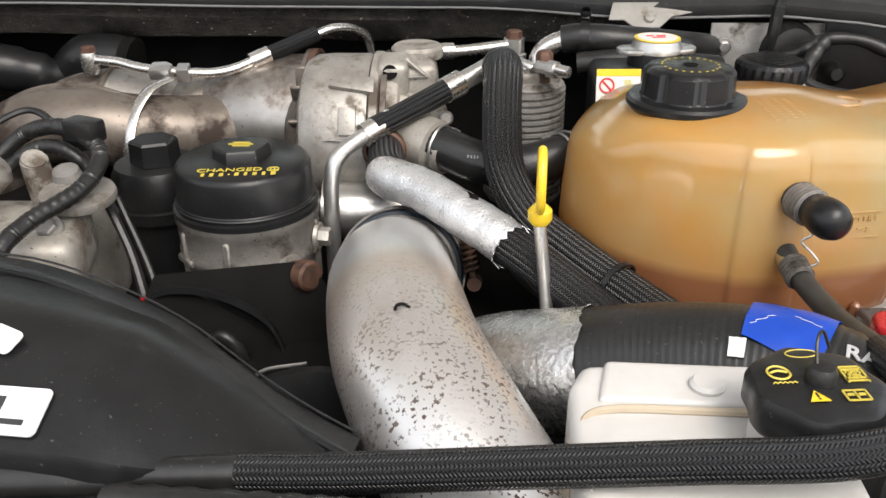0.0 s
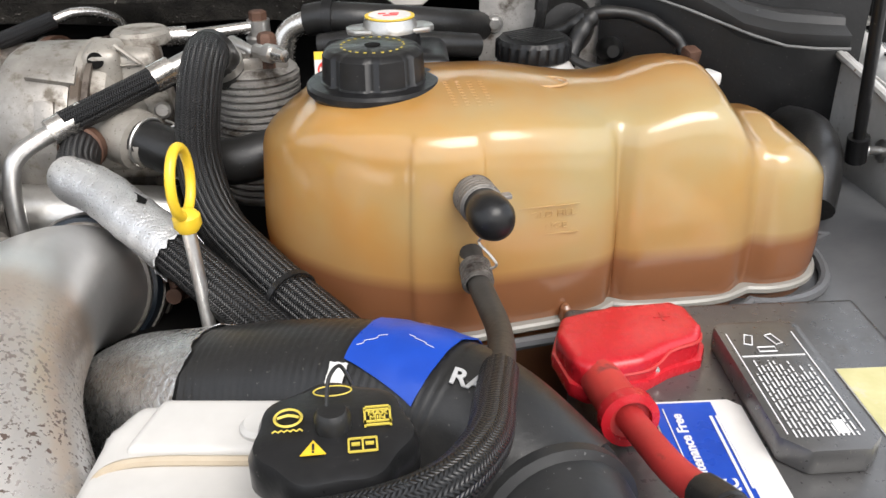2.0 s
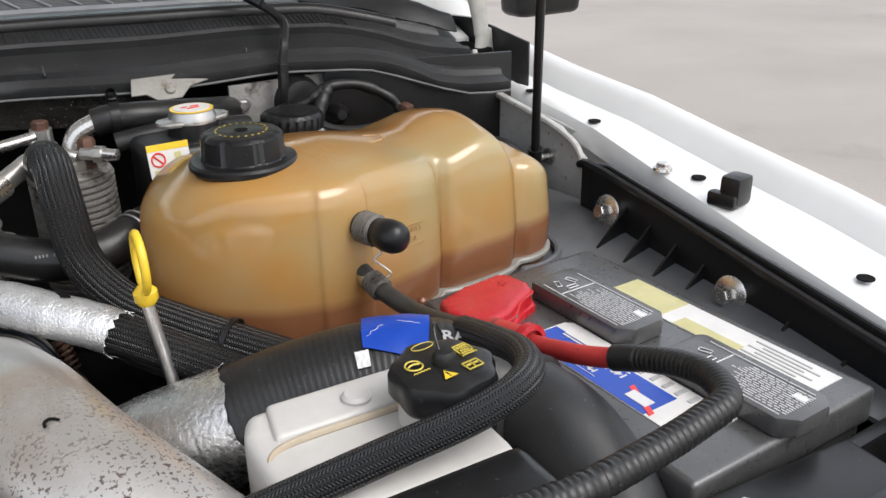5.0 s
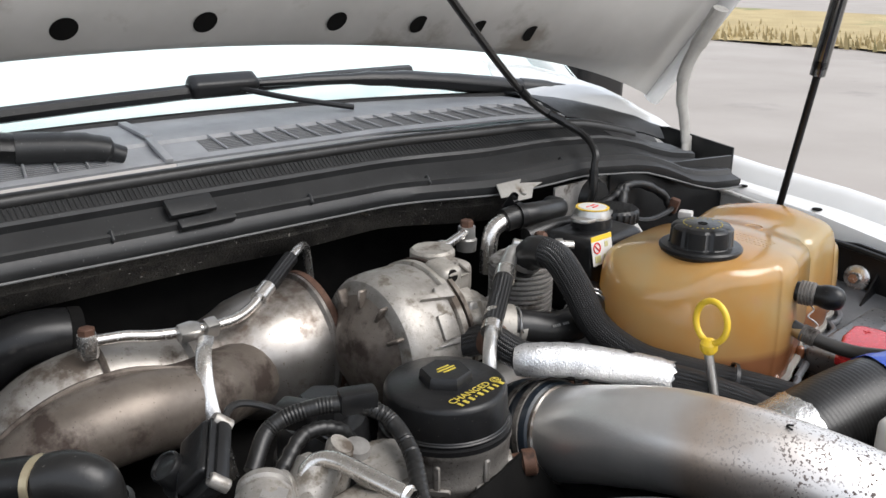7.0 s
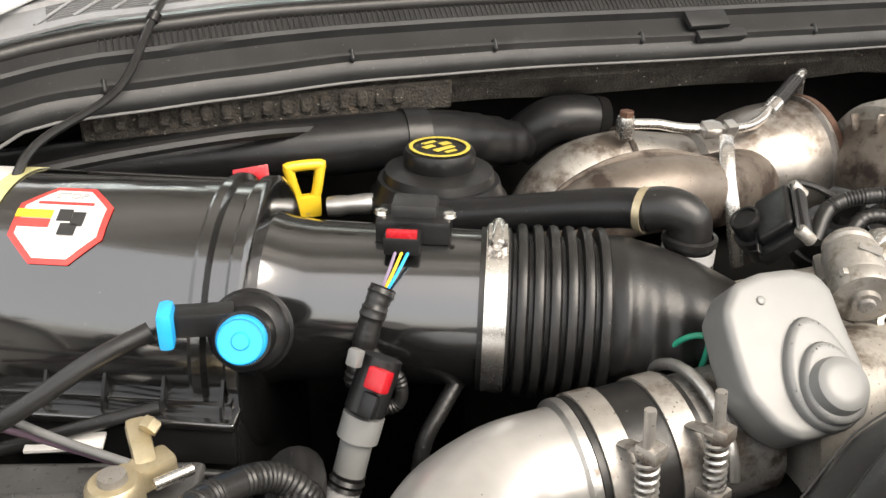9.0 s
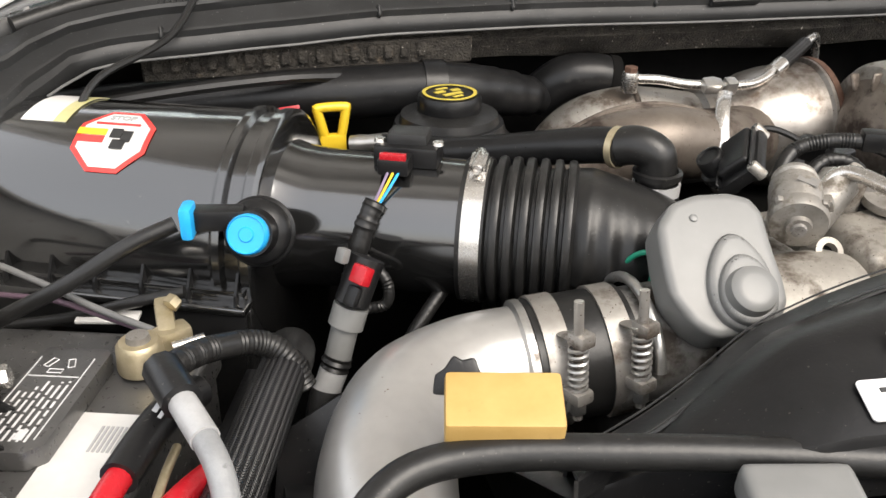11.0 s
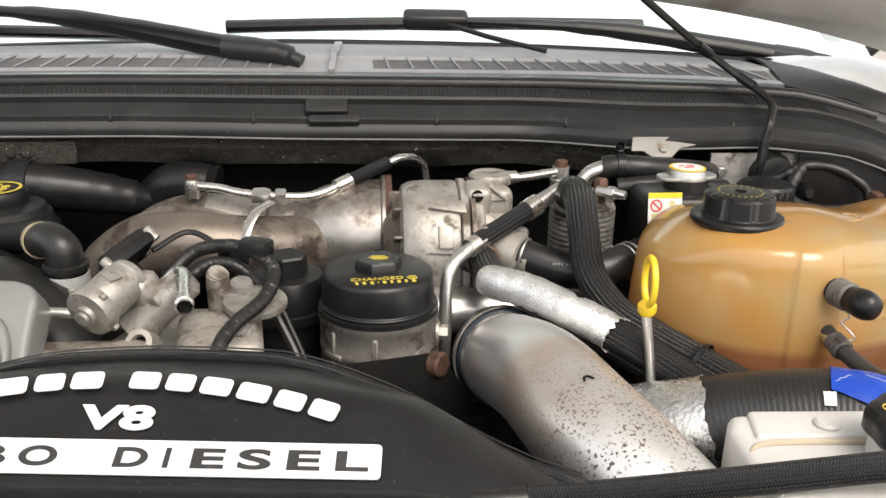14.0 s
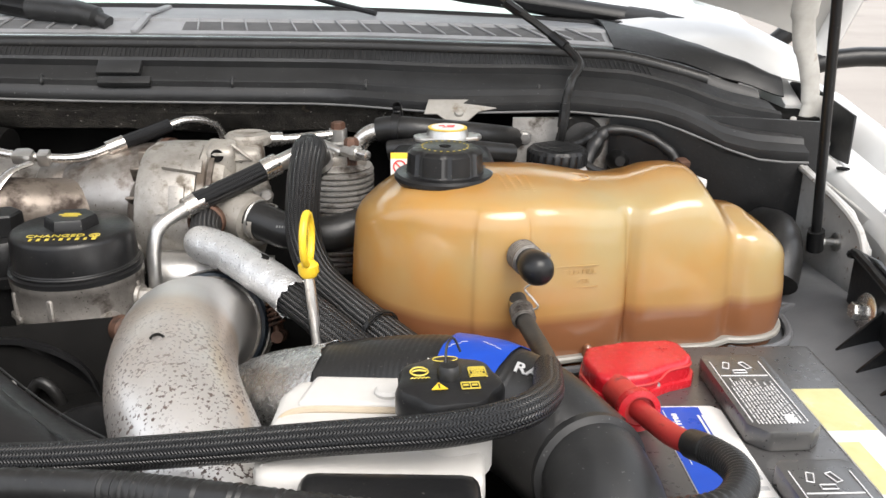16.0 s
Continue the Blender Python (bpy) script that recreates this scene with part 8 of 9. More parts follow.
em = lathe([(0.0245, 1.4975), (0.028, 1.4975), (0.028, 1.498), (0.0245, 1.498)], fm, 36)
bars([(-0.008, 0.006, 0.012, 0.006), (0.010, 0.004, 0.010, 0.007), (0.0, -0.006, 0.022, 0.006), (0.0, -0.015, 0.012, 0.004), (0.0, 0.015, 0.014, 0.004)], fm @ Matrix.Translation((0, 0, 1.4975)) @ Matrix.Rotation(radians(20), 4, "Z"), em)
part("emblem", em, YELLOW_PRINT, oc, "yellow printed emblem")

yd = thing("transmission_dipstick", (-0.692, 0.94, 1.40), "yellow triangular pull handle of a dipstick", "dipstick")
yq = Vector((-0.688, 0.948, 1.437))
hdl = [(-0.007, 0.0, 0.000), (-0.0145, 0.0, 0.032), (-0.0135, 0, 0.037), (0.0135, 0, 0.037), (0.0145, 0, 0.032), (0.007, 0.0, 0.000), (-0.007, 0, 0)]
hb = tube([yq + Vector(p) for p in hdl], 0.0052, 10, 5)
box((0.028, 0.011, 0.022), Matrix.Translation(yq + Vector((0, 0, -0.003))), 0.003, 2, hb)
part("handle", hb, YELLOW, yd)
part("stem", tube([yq + Vector((0, 0, -0.008)), yq + Vector((0.01, 0.01, -0.08))], 0.006, 10, 2), STEEL, yd)
part("cross_pipe", tube([(-0.672, 0.925, 1.440), (-0.64, 0.91, 1.445), (-0.62, 0.905, 1.445)], 0.0095, 12, 4, lambda s: 1 + 0.06 * math.sin(s * 900)), STEEL, yd, "steel corrugated sleeve")
rcl = thing("red_clip", (-0.735, 0.955, 1.44), "small red plastic clip on a wire", "clip")
part("clip", slab([(-0.018, 0.012), (0.014, 0.016), (0.016, -0.012), (0.009, -0.012), (0.006, 0.002), (-0.018, 0.004)], -0.003, 0.003, at(-0.735, 0.952, 1.462, -10, 70), 0.001), RED, rcl)
part("wire", tube([(-0.75, 0.955, 1.46), (-0.81, 0.97, 1.455), (-0.87, 0.98, 1.45)], 0.0022, 6, 5), RUBBER, rcl)
part("stem", tube([(-0.722, 0.955, 1.452), (-0.715, 0.97, 1.40)], 0.003, 6, 3), RUBBER, rcl)

# black pipe along the firewall
ap = thing("firewall_duct", (-0.65, 1.0, 1.44), "long satin black duct along the firewall", "duct")
part("long_duct", tube([(-1.0, 1.045, 1.452), (-0.88, 1.03, 1.462), (-0.72, 1.0, 1.473), (-0.575, 0.975, 1.480)], 0.029, 22, 6), BLACK, ap)
part("coupler", tube([(-0.584, 0.976, 1.480), (-0.560, 0.975, 1.479)], 0.0315, 22, 2), BLACK, ap, "grease-marked coupler")
part("short_duct", tube([(-0.565, 0.975, 1.479), (-0.53, 0.980, 1.474), (-0.485, 0.992, 1.464), (-0.443, 1.006, 1.452), (-0.425, 1.02, 1.445)], [0.029, 0.029, 0.028, 0.0265, 0.024, 0.020, 0.014], 22, 7), BLACK, ap)
fw2 = bmesh.new()
tube([(-0.99, 0.955, 1.482), (-0.86, 0.958, 1.497), (-0.74, 0.965, 1.503), (-0.66, 0.985, 1.496)], 0.006, 8, 8, None, True, 1.0, fw2)
part("conduit", fw2, RUBBER, ap)

# crankcase hose and elbow
cv = thing("breather_hose", (-0.49, 0.76, 1.44), "black breather hose with right-angle elbow and pale clamp", "hose")
part("hose", tube([(-0.60, 0.845, 1.452), (-0.56, 0.812, 1.462), (-0.52, 0.775, 1.476), (-0.482, 0.735, 1.490), (-0.468, 0.716, 1.493)], 0.0165, 18, 8), BLACK, cv)
part("band", lathe([(0.017, -0.003), (0.0185, -0.003), (0.0185, 0.003), (0.017, 0.003)], frame_z((-0.471, 0.720, 1.4925), (0.5, -0.8, 0.1)), 22), BRASS, cv)
part("elbow", tube([(-0.470, 0.719, 1.4935), (-0.459, 0.709, 1.497), (-0.448, 0.700, 1.493), (-0.4435, 0.697, 1.482), (-0.443, 0.696, 1.435)], 0.0170, 20, 8), RUBBER, cv)
part("clamp", lathe([(0.019, -0.005), (0.0208, -0.005), (0.0208, 0.005), (0.019, 0.005)], at(-0.4430, 0.696, 1.462), 26), GREY_INK, cv, "pale plastic clamp")
part("collar", lathe([(0.018, -0.003), (0.0215, -0.002), (0.0215, 0.003), (0.018, 0.004)], at(-0.4432, 0.696, 1.474), 24), RUBBER, cv)

# grey moulded cover
gc = thing("degas_cover", (-0.468, 0.54, 1.40), "grey moulded plastic cover with an oval bulge", "cover")
GM = Matrix.Translation((-0.473, 0.556, 1.464)) @ Matrix.Rotation(radians(-8), 4, "Z") @ Matrix.Rotation(radians(42), 4, "X") @ Matrix.Scale(0.91, 4)
part("shell", slab([(-0.042, 0.028), (-0.028, 0.047), (-0.005, 0.054), (0.022, 0.0545), (0.040, 0.049), (0.0475, 0.036), (0.049, 0.005), (0.052, -0.020), (0.052, -0.040), (0.042, -0.056), (0.018, -0.064), (-0.012, -0.066), (-0.028, -0.055), (-0.042, -0.031), (-0.043, 0.0)][::-1], -0.028, 0.012, GM, 0.008, 5), GREY_PLASTIC, gc)


def tongue(cx, top, bottom, w0, w1, low, high, bevel):
    """Oval pad, narrower at its upper end."""
    ring = []
    for k in range(36):
        a = 2 * math.pi * k / 36
        s = 0.5 + 0.5 * math.sin(a)
        ring.append((cx + (w1 + (w0 - w1) * s) * math.cos(a), (top + bottom) / 2 + (top - bottom) / 2 * math.sin(a)))
    return slab(ring, low, high, GM, bevel, 5)


part("raised_pad", tongue(0.014, 0.016, -0.064, 0.021, 0.032, 0.004, 0.0195, 0.0065), GREY_PLASTIC, gc)
part("inner_pad", tongue(0.015, -0.004, -0.061, 0.019, 0.026, 0.015, 0.0265, 0.0055), GREY_PLASTIC, gc)
part("bulge", lathe([(0, 0.020), (0.0205, 0.020), (0.0195, 0.030), (0.0182, 0.0345), (0.0145, 0.0368), (0.010, 0.0374), (0, 0.0376)], GM @ Matrix.Translation((0.0145, -0.036, 0.0)), 40), GREY_PLASTIC, gc)
part("nub", lathe([(0, 0), (0.004, 0), (0.003, 0.003), (0, 0.004)], GM @ Matrix.Translation((-0.012, 0.032, 0.0105)), 12), GREY_PLASTIC, gc)
part("foot", box((0.05, 0.04, 0.10), at(-0.462, 0.570, 1.380), 0.008), BLACK, gc)
part("rod", tube([(-0.428, 0.592, 1.470), (-0.405, 0.590, 1.469)], 0.0045, 10, 2), STEEL, gc)

# ---- exhaust gas valve and intake manifold ----
im = thing("intake_manifold", (-0.34, 0.60, 1.33), "pale sooty cast intake manifold in front of the turbo", "manifold")
mb = box((0.165, 0.16, 0.10), at(-0.345, 0.64, 1.372), 0.025, 4)
lathe([(0, -0.07), (0.05, -0.07), (0.054, -0.05), (0.054, 0.03), (0.05, 0.045), (0, 0.05)], frame_z((-0.385, 0.565, 1.395), (1, -0.05, 0.02)), 30, None, mb)
box((0.075, 0.07, 0.05), at(-0.288, 0.60, 1.425, 6, 10), 0.014, 3, mb)
lathe([(0, -0.01), (0.014, -0.01), (0.0115, 0.012), (0.0065, 0.0125), (0.006, 0.004), (0, 0.004)], frame_z((-0.352, 0.585, 1.440), (-0.1, -0.75, 0.6)), 22, None, mb)
part("casting", mb, CREAM_CAST, im)
part("port_hole", lathe([(0, 0.0045), (0.0062, 0.0045), (0.0062, 0.0055), (0, 0.0055)], frame_z((-0.352, 0.585, 1.440), (-0.1, -0.75, 0.6)), 18), SHADE_SOOT, im)
part("bolt", bolt_head(frame_z((-0.27, 0.588, 1.449), (0, -0.6, 0.8)), 0.008, 0.006), CAST_DARK, im)
flg = lathe([(0, -0.004), (0.030, -0.004), (0.031, 0), (0.030, 0.003), (0.02, 0.004), (0, 0.004)], Matrix.Translation((-0.258, 0.622, 1.462)) @ Matrix.Rotation(radians(12), 4, "X") @ Matrix.Diagonal((0.95, 0.78, 1, 1)), 30)
part("round_flange", flg, CAST, im, "bright round flange")
part("plug_hole", lathe([(0, -0.002), (0.012, -0.002), (0.010, 0.006), (0, 0.007)], Matrix.Translation((-0.272, 0.640, 1.470)) @ Matrix.Rotation(radians(15), 4, "X"), 18), CAST_DARK, im)

ev = thing("gas_valve", (-0.375, 0.61, 1.44), "cast silver exhaust gas valve with black plug and plated pipe", "valve")
vd = Vector((-0.46, -0.84, -0.28)).normalized()
v0 = Vector((-0.389, 0.575, 1.477))
part("motor", lathe([(0, -0.056), (0.012, -0.056), (0.0175, -0.052), (0.0185, -0.047), (0.0165, -0.045), (0.0165, -0.042), (0.0200, -0.040), (0.0200, -0.012), (0.0190, -0.010), (0.0222, -0.008), (0.0226, 0.000), (0.0212, 0.004), (0.0100, 0.005), (0.0092, 0.009), (0, 0.0095)], frame_z(v0, vd), 36), CAST, ev, "silver valve motor")
part("motor_plug", lathe([(0, 0.008), (0.0062, 0.008), (0.0055, 0.012), (0, 0.0125)], frame_z(v0, vd), 20), CAST_DARK, ev)
part("label_plate", bars([(0, 0, 0.013, 0.016)], frame_z(v0 - vd * 0.025 + Vector((0.004, -0.0045, 0.0192)), Vector((0.10, -0.22, 0.95)), 20)), CAST_DARK, ev, "small dull label plate")
hb2 = box((0.030, 0.034, 0.030), frame_z(v0 - vd * 0.052 + Vector((0.010, 0, -0.016)), vd, 20), 0.010, 3)
box((0.050, 0.014, 0.030), frame_z((-0.352, 0.622, 1.470), vd, 20), 0.005, 2, hb2)
for k in range(4):
    bolt_head(frame_z(v0 - vd * 0.006 + frame_z(v0, vd).to_3x3() @ Vector((0.0225 * math.cos(0.8 + 1.57 * k), 0.0225 * math.sin(0.8 + 1.57 * k), 0.0)), vd), 0.0034, 0.005, False, hb2)
lathe([(0, -0.02), (0.017, -0.02), (0.017, 0.045), (0.012, 0.05), (0, 0.05)], frame_z((-0.350, 0.612, 1.455), (0.65, 0.2, 0.62)), 20, None, hb2)
part("valve_body", hb2, CAST, ev)
ua, un = Vector((0.52, 0.80, 0.26)).normalized(), Vector((-0.70, 0.25, 0.62)).normalized()
ub = un.cross(ua).normalized()
un = ua.cross(ub).normalized()
BM = Matrix((ua, ub, un)).transposed().to_4x4()
BM.translation = (-0.380, 0.668, 1.489)
act = part("actuator", box((0.060, 0.042, 0.012), BM, 0.004, 2), BLACK, ev, "black plastic actuator housing")
part("actuator_lid", box((0.048, 0.030, 0.010), BM @ Matrix.Translation((0.004, 0.0, 0.009)), 0.004, 3), BLACK, act)
for k in (-0.017, 0.017):
    part("actuator_rib", box((0.056, 0.0020, 0.006), BM @ Matrix.Translation((0.0, k, 0.008)), 0.0008, 1), BLACK, act)
PM = frame_z(BM @ Vector((0.006, 0.022, 0.010)), Vector((-0.62, 0.05, 0.78)))
part("actuator_port", lathe([(0, -0.028), (0.0140, -0.028), (0.0140, -0.014), (0.0120, -0.012), (0.0120, 0.010), (0.0112, 0.012), (0.0095, 0.0122), (0.0090, 0.010), (0, 0.010)], PM, 28), BLACK, act, "round black port")
part("port_collar", lathe([(0.0120, -0.012), (0.0152, -0.011), (0.0152, -0.005), (0.0120, -0.004)], PM, 28), BLACK, act)
for x, y in ((0.029, -0.017), (-0.027, -0.017), (0.029, 0.015)):
    part("actuator_lug", lathe([(0, -0.008), (0.0050, -0.008), (0.0050, 0.005), (0.0040, 0.0065), (0, 0.0065)], BM @ Matrix.Translation((x, y, 0.002)), 16), CAST, act)
pp = part("plated_pipe", tube([(-0.345, 0.612, 1.468), (-0.338, 0.616, 1.480), (-0.327, 0.618, 1.492), (-0.317, 0.605, 1.497), (-0.311, 0.57, 1.4965), (-0.305, 0.536, 1.495)], 0.0064, 16, 8, None, False), BRIGHT, ev, "plated bent pipe")
part("pipe_bead", lathe([(0.0064, -0.002), (0.0080, 0), (0.0064, 0.002)], frame_z((-0.306, 0.541, 1.495), (0.15, -1, 0)), 18), BRIGHT, pp)
part("pipe_bore", tube([(-0.3055, 0.539, 1.495), (-0.31, 0.565, 1.4965)], 0.0055, 14, 2), SHADE_SOOT, pp)
part("stub_pipe", tube([(-0.292, 0.640, 1.450), (-0.292, 0.634, 1.482), (-0.291, 0.632, 1.488)], [0.011, 0.0105, 0.009], 16, 3), CREAM_CAST, ev)

lo2 = thing("wiring_loom", (-0.27, 0.63, 1.44), "black corrugated wiring conduit looping over the manifold", "wiring")
part("conduit", tube([(-0.345, 0.668, 1.470), (-0.320, 0.682, 1.490), (-0.290, 0.672, 1.500), (-0.262, 0.655, 1.500), (-0.242, 0.638, 1.488), (-0.247, 0.605, 1.474), (-0.272, 0.565, 1.464), (-0.283, 0.535, 1.450), (-0.286, 0.525, 1.40)], 0.0066, 12, 24, lambda s: 1 + 0.055 * math.sin(s * 2100)), RUBBER, lo2)
part("tee", box((0.030, 0.018, 0.018), at(-0.258, 0.655, 1.503, -25), 0.004), BLACK, lo2)
part("thin_wire", tube([(-0.36, 0.69, 1.49), (-0.33, 0.715, 1.50), (-0.30, 0.70, 1.49), (-0.27, 0.68, 1.46)], 0.003, 8, 8), RUBBER, lo2)
part("conduit", tube([(-0.33, 0.655, 1.468), (-0.30, 0.665, 1.485), (-0.27, 0.66, 1.478), (-0.25, 0.66, 1.44)], 0.006, 10, 14, lambda s: 1 + 0.08 * math.sin(s * 1700)), RUBBER, lo2)
part("connector", box((0.022, 0.03, 0.02), at(-0.285, 0.70, 1.482, 30), 0.004), BLACK, lo2)
wd2 = thing("injector_wiring", (-0.205, 0.60, 1.36), "thin dark wires with a red seal beside the filter", "wiring")
part("wire", tube([(-0.245, 0.64, 1.45), (-0.225, 0.62, 1.415), (-0.212, 0.60, 1.385), (-0.205, 0.59, 1.35)], 0.004, 8, 6), RUBBER, wd2)
part("wire", tube([(-0.238, 0.645, 1.45), (-0.215, 0.625, 1.40), (-0.20, 0.605, 1.36)], 0.003, 8, 6), RUBBER, wd2)
part("red_seal", lathe([(0, -0.003), (0.003, -0.003), (0.003, 0.003), (0, 0.003)], at(-0.212, 0.598, 1.384), 8), RED, wd2)

# ---- charge pipe, passenger side ----
cq = thing("charge_pipe", (-0.63, 0.52, 1.30), "bright aluminium charge pipe with black coupler and spring clamps", "charge pipe")
LA = Vector((1.0, -0.07, 0.09)).normalized()
L0 = Vector((-0.607, 0.587, 1.375))
part("pipe", tube([L0 + LA * 0.02, L0, (-0.650, 0.583, 1.374), (-0.696, 0.556, 1.374), (-0.724, 0.500, 1.370), (-0.736, 0.435, 1.356), (-0.742, 0.37, 1.318), (-0.74, 0.33, 1.26)], 0.0455, 32, 10), SILVER_PIPE, cq, "bright aluminium pipe")
part("bead", lathe([(0.0455, -0.005), (0.050, -0.003), (0.050, 0.003), (0.0455, 0.005)], frame_z(L0 + LA * 0.006, LA), 36), STEEL, cq)
part("coupler", lathe([(0.046, 0.010), (0.0495, 0.010), (0.0495, 0.085), (0.046, 0.086)], frame_z(L0, LA), 36), RUBBER, cq, "black rubber coupler")
part("outlet", lathe([(0.044, 0.08), (0.046, 0.08), (0.046, 0.14), (0.03, 0.15)], frame_z(L0, LA), 32), CAST_DARK, cq)
for k, off in enumerate((0.024, 0.071)):
    m = frame_z(L0 + LA * off, LA)
    bd = part("clamp_band", lathe([(0.0495, -0.009), (0.0515, -0.009), (0.0515, 0.009), (0.0495, 0.009)], m, 40), DULL_STEEL, cq, "rusty-spotted steel clamp band")
    c = L0 + LA * off
    top, foot = c + Vector((0, -0.050, 0.080)), c + Vector((0.003, -0.059, -0.012))
    dn = (foot - top).normalized()
    part("spring", helix(top + dn * 0.034, dn, 0.0062, 6.5, 0.034, 0.0015), STEEL, bd, "clamp spring")
    part("t_bolt", tube([top, foot], 0.0036, 10, 3), DULL_STEEL, bd, "plated clamp bolt")
    part("lug", slab([(-0.008, -0.004), (0.008, -0.004), (0.007, 0.010), (-0.007, 0.010)], -0.005, 0.005, frame_z(top + dn * 0.030, dn) @ Matrix.Rotation(radians(-90), 4, "Z"), 0.002), DULL_STEEL, bd)
    part("strap_end", tube([c + Vector((0, -0.030, 0.042)), c + Vector((0, -0.045, 0.048)), top + dn * 0.030], 0.006, 8, 4, None, True, 0.35), DULL_STEEL, bd)
    part("lug", box((0.016, 0.018, 0.010), frame_z(top + dn * 0.073, dn), 0.003), DULL_STEEL, bd)
    part("nut", bolt_head(frame_z(top + dn * 0.080, dn), 0.0062, 0.008, False), STEEL, bd)
    part("strap_end", tube([c + Vector((0, -0.047, -0.018)), c + Vector((0, -0.055, -0.008)), top + dn * 0.073], 0.006, 8, 4, None, True, 0.35), DULL_STEEL, bd)
ring2 = tube([L0 + LA * 0.090 + (Vector((0, math.cos(a), math.sin(a))) * 0.054) for a in [radians(20 + 150 * i / 14) for i in range(15)]], 0.0042, 10, 1)
part("wire_loop", ring2, STEEL, cq)

wx = thing("foam_block", (-0.672, 0.425, 1.44), "small yellow wax-like block with black print on a rail", "block")
WM = Matrix.Translation((-0.676, 0.422, 1.4655)) @ Matrix.Rotation(radians(-15), 4, "Z") @ Matrix.Rotation(radians(17), 4, "X")
part("block", box((0.063, 0.036, 0.026), WM, 0.003, 2), WAX, wx)
part("print", bars([(-0.024, -0.002, 0.004, 0.006)], WM @ Matrix.Translation((0, -0.0205, 0)) @ Matrix.Rotation(radians(90), 4, "X")), INK, wx)
part("strap", slab([(-0.017, -0.010), (0.016, -0.011), (0.018, -0.003), (0.009, 0.003), (0.006, 0.011), (-0.001, 0.009), (-0.006, 0.012), (-0.011, 0.004), (-0.016, 0.001)], -0.004, 0.004, at(-0.690, 0.450, 1.472, -17, 60), 0.002), BLACK, wx)

# ---- battery, passenger side ----
ML = Matrix.Translation((-1.104, 0.447, 1.382)) @ Matrix.Rotation(radians(-19), 4, "Z")
bl = battery(ML, "black car battery with bare post clamp beside the air box", "starting batteries", 7)
pl2 = part("brand_label", slab([(0.1255, 0.02), (0.182, 0.02), (0.182, 0.202), (0.1255, 0.202)], 0.0, 0.0008, ML, 0, 1), PAPER, bl, "white and blue maker's label")
part("label_blue", slab([(0.1345, 0.02), (0.181, 0.02), (0.181, 0.118), (0.1345, 0.118)], 0.0008, 0.0012, ML, 0, 1), BLUE, pl2)
part("label_print", print_lines(0.158, 0.062, 0.04, 0.068, 6, ML @ Matrix.Translation((0, 0, 0.0015)), 8, True), WHITE_INK, pl2)
part("label_code", bars([(0.150 + 0.0032 * k, 0.175, 0.0018, 0.026) for k in range(6)], ML @ Matrix.Translation((0, 0, 0.0011))), GREY_INK, pl2)
part("label_slash", slab([(0.165, 0.03), (0.170, 0.03), (0.178, 0.095), (0.173, 0.095)], 0.0012, 0.0015, ML, 0, 1), RED_INK, pl2)
yl2 = part("caution_label", slab([(0.018, 0.03), (0.059, 0.03), (0.059, 0.22), (0.018, 0.22)], 0.0, 0.0008, ML, 0, 1), PAPER_YELLOW, bl, "yellow caution label")
part("label_white", slab([(0.019, 0.032), (0.050, 0.032), (0.050, 0.216), (0.019, 0.216)], 0.0008, 0.0011, ML, 0, 1), PAPER, yl2)
part("edge_tag", box((0.05, 0.014, 0.003), ML @ at(0.10, 0.316, 0.006, 4, 10), 0.001), PAPER, bl, "white plastic tag")

tc = thing("terminal_clamp", (-0.878, 0.637, 1.385), "tarnished brass battery terminal clamp with bolt", "terminal clamp")
TM = Matrix.Translation((-0.878, 0.637, 1.386)) @ Matrix.Rotation(radians(25), 4, "Z")
part("ring", lathe([(0, 0), (0.017, 0), (0.0175, 0.003), (0.0165, 0.020), (0.014, 0.023), (0, 0.024)], TM, 26), BRASS, tc)
part("post", lathe([(0, 0.023), (0.009, 0.023), (0.008, 0.028), (0, 0.029)], TM, 20), CAST, tc, "lead post")
part("jaw", box((0.034, 0.018, 0.018), TM @ Matrix.Translation((0.024, 0.006, 0.012)), 0.004), BRASS, tc)
part("tongue", box((0.014, 0.040, 0.012), TM @ at(0.030, 0.022, 0.020, -20, 12), 0.004), BRASS, tc)
part("bolt", tube([TM @ Vector((0.02, -0.01, 0.014)), TM @ Vector((0.044, -0.013, 0.014))], 0.0040, 10, 2), BRIGHT, tc)
part("nut", bolt_head(frame_z(TM @ Vector((0.034, 0.02, 0.03)), (0.6, 0.6, 0.4)), 0.0065, 0.008, False), BRASS, tc)


def cable(name, pts, r, mat, label, steps=10, shape=None, segs=12):
    return solo(name, tube(pts, r, segs, steps, shape), mat, label, "cable")


cable("wire", [(-0.868, 0.655, 1.405), (-0.91, 0.69, 1.41), (-0.96, 0.735, 1.418), (-1.0, 0.765, 1.422), (-1.04, 0.765, 1.41), (-1.07, 0.75, 1.39)], 0.0028, EDGE_GREY, "thin grey wire looping behind the battery")
cable("wire", [(-1.06, 0.735, 1.385), (-1.0, 0.735, 1.38), (-0.94, 0.725, 1.385), (-0.89, 0.71, 1.40), (-0.845, 0.70, 1.41)], 0.0048, RUBBER, "black wire behind the battery")
cable("wire", [(-0.87, 0.66, 1.40), (-0.90, 0.685, 1.402), (-0.945, 0.72, 1.405), (-0.99, 0.75, 1.40)], 0.0024, material("purple_wire", (0.08, 0.05, 0.07), (0.14, 0.09, 0.12), 0.45), "dull purple wire on the terminal clamp")
cable("wire", [(-0.80, 0.66, 1.372), (-0.85, 0.675, 1.378), (-0.90, 0.69, 1.38)], 0.003, RUBBER, "thin black wire below the air box")
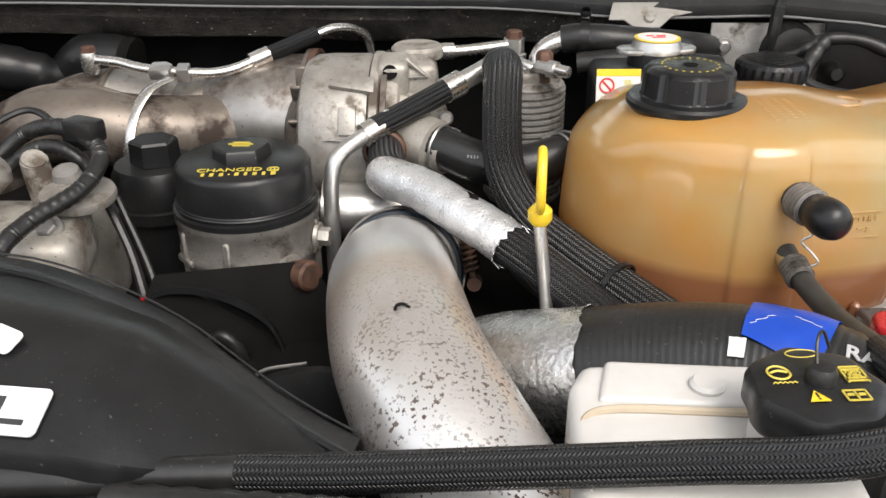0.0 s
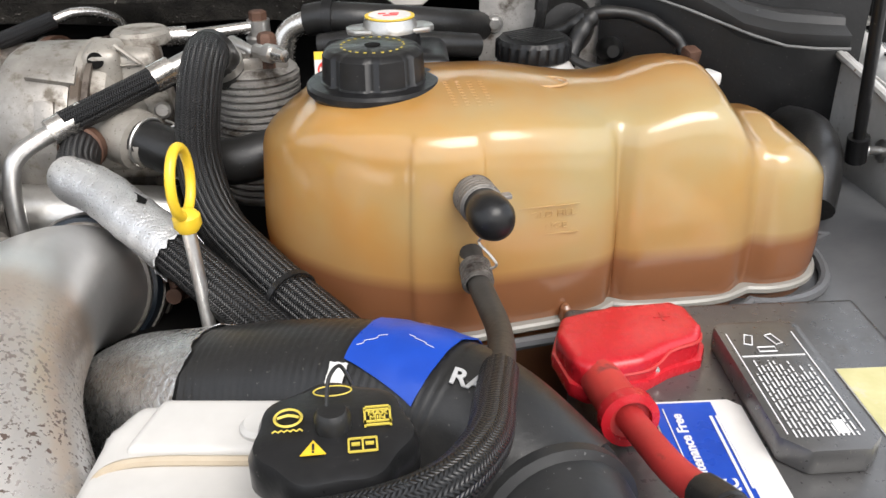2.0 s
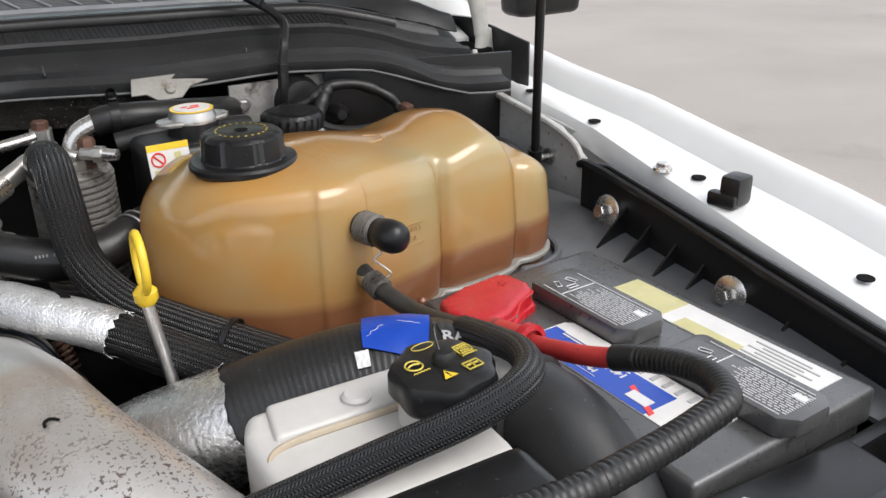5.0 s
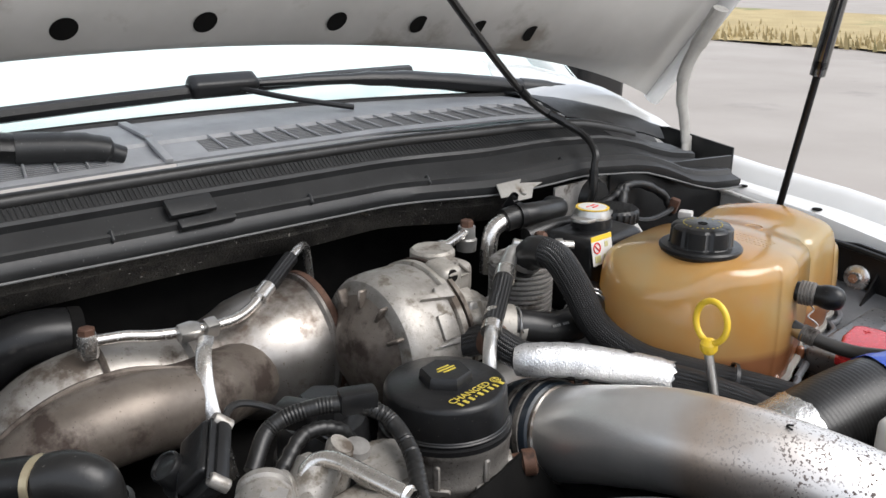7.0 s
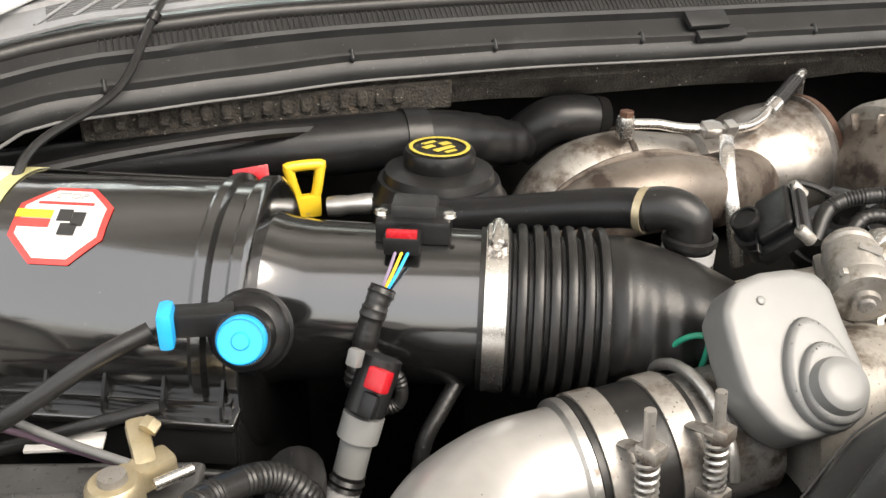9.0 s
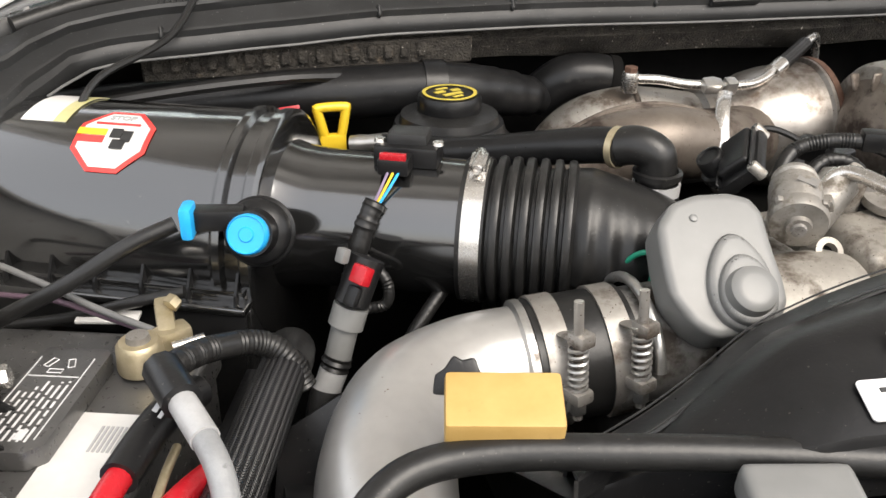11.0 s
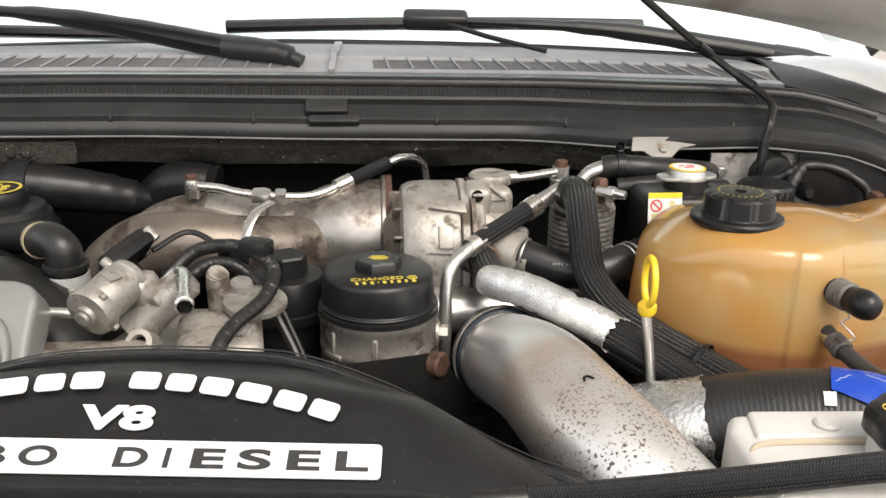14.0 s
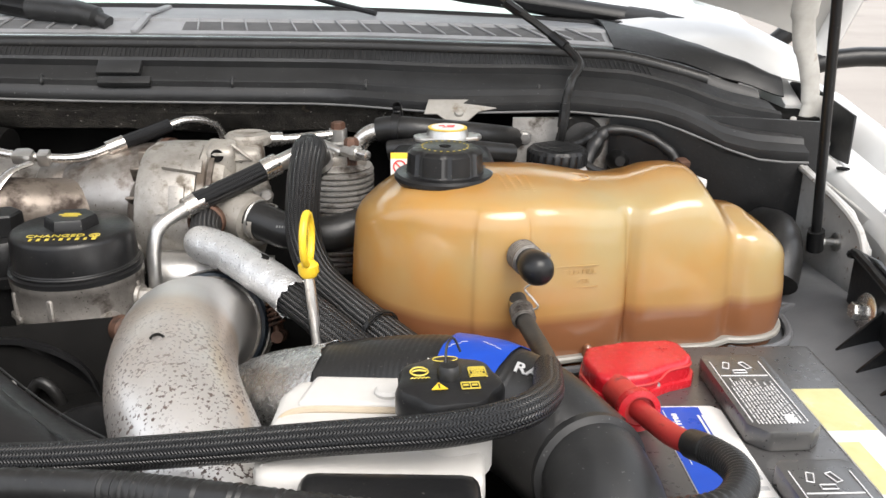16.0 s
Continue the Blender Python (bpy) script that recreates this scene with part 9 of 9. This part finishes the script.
lm = thing("braided_loom", (-0.80, 0.50, 1.39), "thick black braided loom beside the battery", "cable")
part("sleeve", tube([(-0.772, 0.630, 1.383), (-0.783, 0.590, 1.390), (-0.797, 0.546, 1.393), (-0.820, 0.478, 1.392), (-0.845, 0.42, 1.378), (-0.86, 0.35, 1.335)], 0.0180, 18, 10), BRAID, lm)
part("end_tape", tube([(-0.770, 0.642, 1.380), (-0.772, 0.630, 1.383), (-0.778, 0.607, 1.387)], 0.0188, 18, 3), RUBBER, lm, "black tape at the sleeve's end")
cable("red_cable", [(-0.79, 0.545, 1.382), (-0.83, 0.50, 1.395), (-0.862, 0.455, 1.400), (-0.885, 0.40, 1.39), (-0.89, 0.34, 1.35)], 0.0082, RED, "red battery cable beside the loom")
rcb = thing("red_cable", (-0.87, 0.50, 1.40), "red battery cable in a black printed boot", "cable")
part("lead", tube([(-0.868, 0.515, 1.412), (-0.888, 0.470, 1.412), (-0.905, 0.42, 1.402), (-0.91, 0.36, 1.36)], 0.0082, 14, 8), RED, rcb)
part("boot", tube([(-0.838, 0.565, 1.408), (-0.858, 0.535, 1.414), (-0.872, 0.508, 1.413), (-0.882, 0.484, 1.4125)], 0.0115, 14, 5), BLACK, rcb, "black printed boot")
part("boot_print", bars([(0, 0, 0.004, 0.010), (0.006, 0, 0.003, 0.010)], frame_z((-0.8605, 0.527, 1.4265), (-0.35, -0.35, 0.86))), GREY_INK, rcb)
slv = thing("sleeved_plug", (-0.83, 0.47, 1.42), "grey sleeved cable with a black angled plug and corrugated conduit", "cable")
part("tube", tube([(-0.842, 0.505, 1.438), (-0.832, 0.475, 1.437), (-0.824, 0.445, 1.428), (-0.822, 0.40, 1.405), (-0.82, 0.36, 1.37)], 0.0078, 14, 6), material("silver_sleeve", (0.20, 0.205, 0.21), (0.34, 0.345, 0.35), 0.45, 0.2, 60, 0.5, stain=(0.10, 0.10, 0.10), amount=0.6, stain_scale=60), slv, "grey silver tube")
part("sleeve", tube([(-0.845, 0.514, 1.439), (-0.832, 0.475, 1.4375)], 0.0088, 16, 3), material("pale_sleeve", (0.32, 0.32, 0.32), (0.46, 0.46, 0.46), 0.45, 0.1, 60, 0.4, stain=(0.15, 0.15, 0.15), amount=0.66, stain_scale=60), slv, "pale grey sleeve")
part("plug", tube([(-0.856, 0.548, 1.440), (-0.850, 0.528, 1.441), (-0.844, 0.510, 1.440)], 0.0126, 10, 4), BLACK, slv)
part("conduit", tube([(-0.856, 0.545, 1.440), (-0.832, 0.578, 1.430), (-0.798, 0.600, 1.418), (-0.778, 0.600, 1.405), (-0.765, 0.59, 1.38)], 0.0090, 14, 26, lambda s: 1 + 0.045 * math.sin(s * 1700)), RUBBER, slv, "black corrugated conduit")
cable("wire", [(-0.625, 0.705, 1.390), (-0.650, 0.690, 1.368), (-0.668, 0.680, 1.345), (-0.676, 0.67, 1.30), (-0.68, 0.66, 1.22)], 0.0062, RUBBER, "black conduit hanging below the intake tube", 14, lambda s: 1 + 0.05 * math.sin(s * 1500))
cable("wire", [(-0.512, 0.640, 1.40), (-0.503, 0.618, 1.438), (-0.494, 0.605, 1.449), (-0.489, 0.603, 1.440), (-0.49, 0.61, 1.40)], 0.0022, material("green_wire", (0.01, 0.22, 0.13), (0.02, 0.32, 0.20), 0.4), "short green wire behind the grey cover")
cable("bare_wire", [(-0.852, 0.52, 1.40), (-0.86, 0.48, 1.405), (-0.87, 0.43, 1.40), (-0.88, 0.37, 1.37)], 0.003, BRASS, "bare braided copper wire")
tl = thing("tray_latch", (-0.755, 0.50, 1.33), "black bracket with plated pin beside the charge pipe", "bracket")
part("plate", slab([(-0.03, -0.02), (0.03, -0.02), (0.03, 0.05), (0.01, 0.06), (-0.03, 0.03)], -0.004, 0.004, at(-0.765, 0.53, 1.345, -22, 60), 0.002), BLACK, tl)
part("pin", tube([(-0.742, 0.545, 1.378), (-0.757, 0.500, 1.352)], 0.0075, 14, 3), STEEL, tl, "plated pin")
part("pipe", tube([(-0.775, 0.46, 1.35), (-0.785, 0.42, 1.33), (-0.79, 0.36, 1.29)], 0.014, 14, 5), CAST_DARK, tl)
part("leg", box((0.03, 0.03, 0.35), at(-0.775, 0.53, 1.17), 0.005), BLACK, tl)
ty2 = thing("battery_tray", (-0.95, 0.55, 1.1), "black tray under the passenger side battery", "tray")
part("base", box((0.24, 0.36, 0.03), ML @ Matrix.Translation((0.096, 0.152, -0.21)), 0.005), BLACK, ty2)
part("wall", box((0.012, 0.34, 0.16), ML @ Matrix.Translation((0.212, 0.152, -0.12)), 0.004), BLACK, ty2)
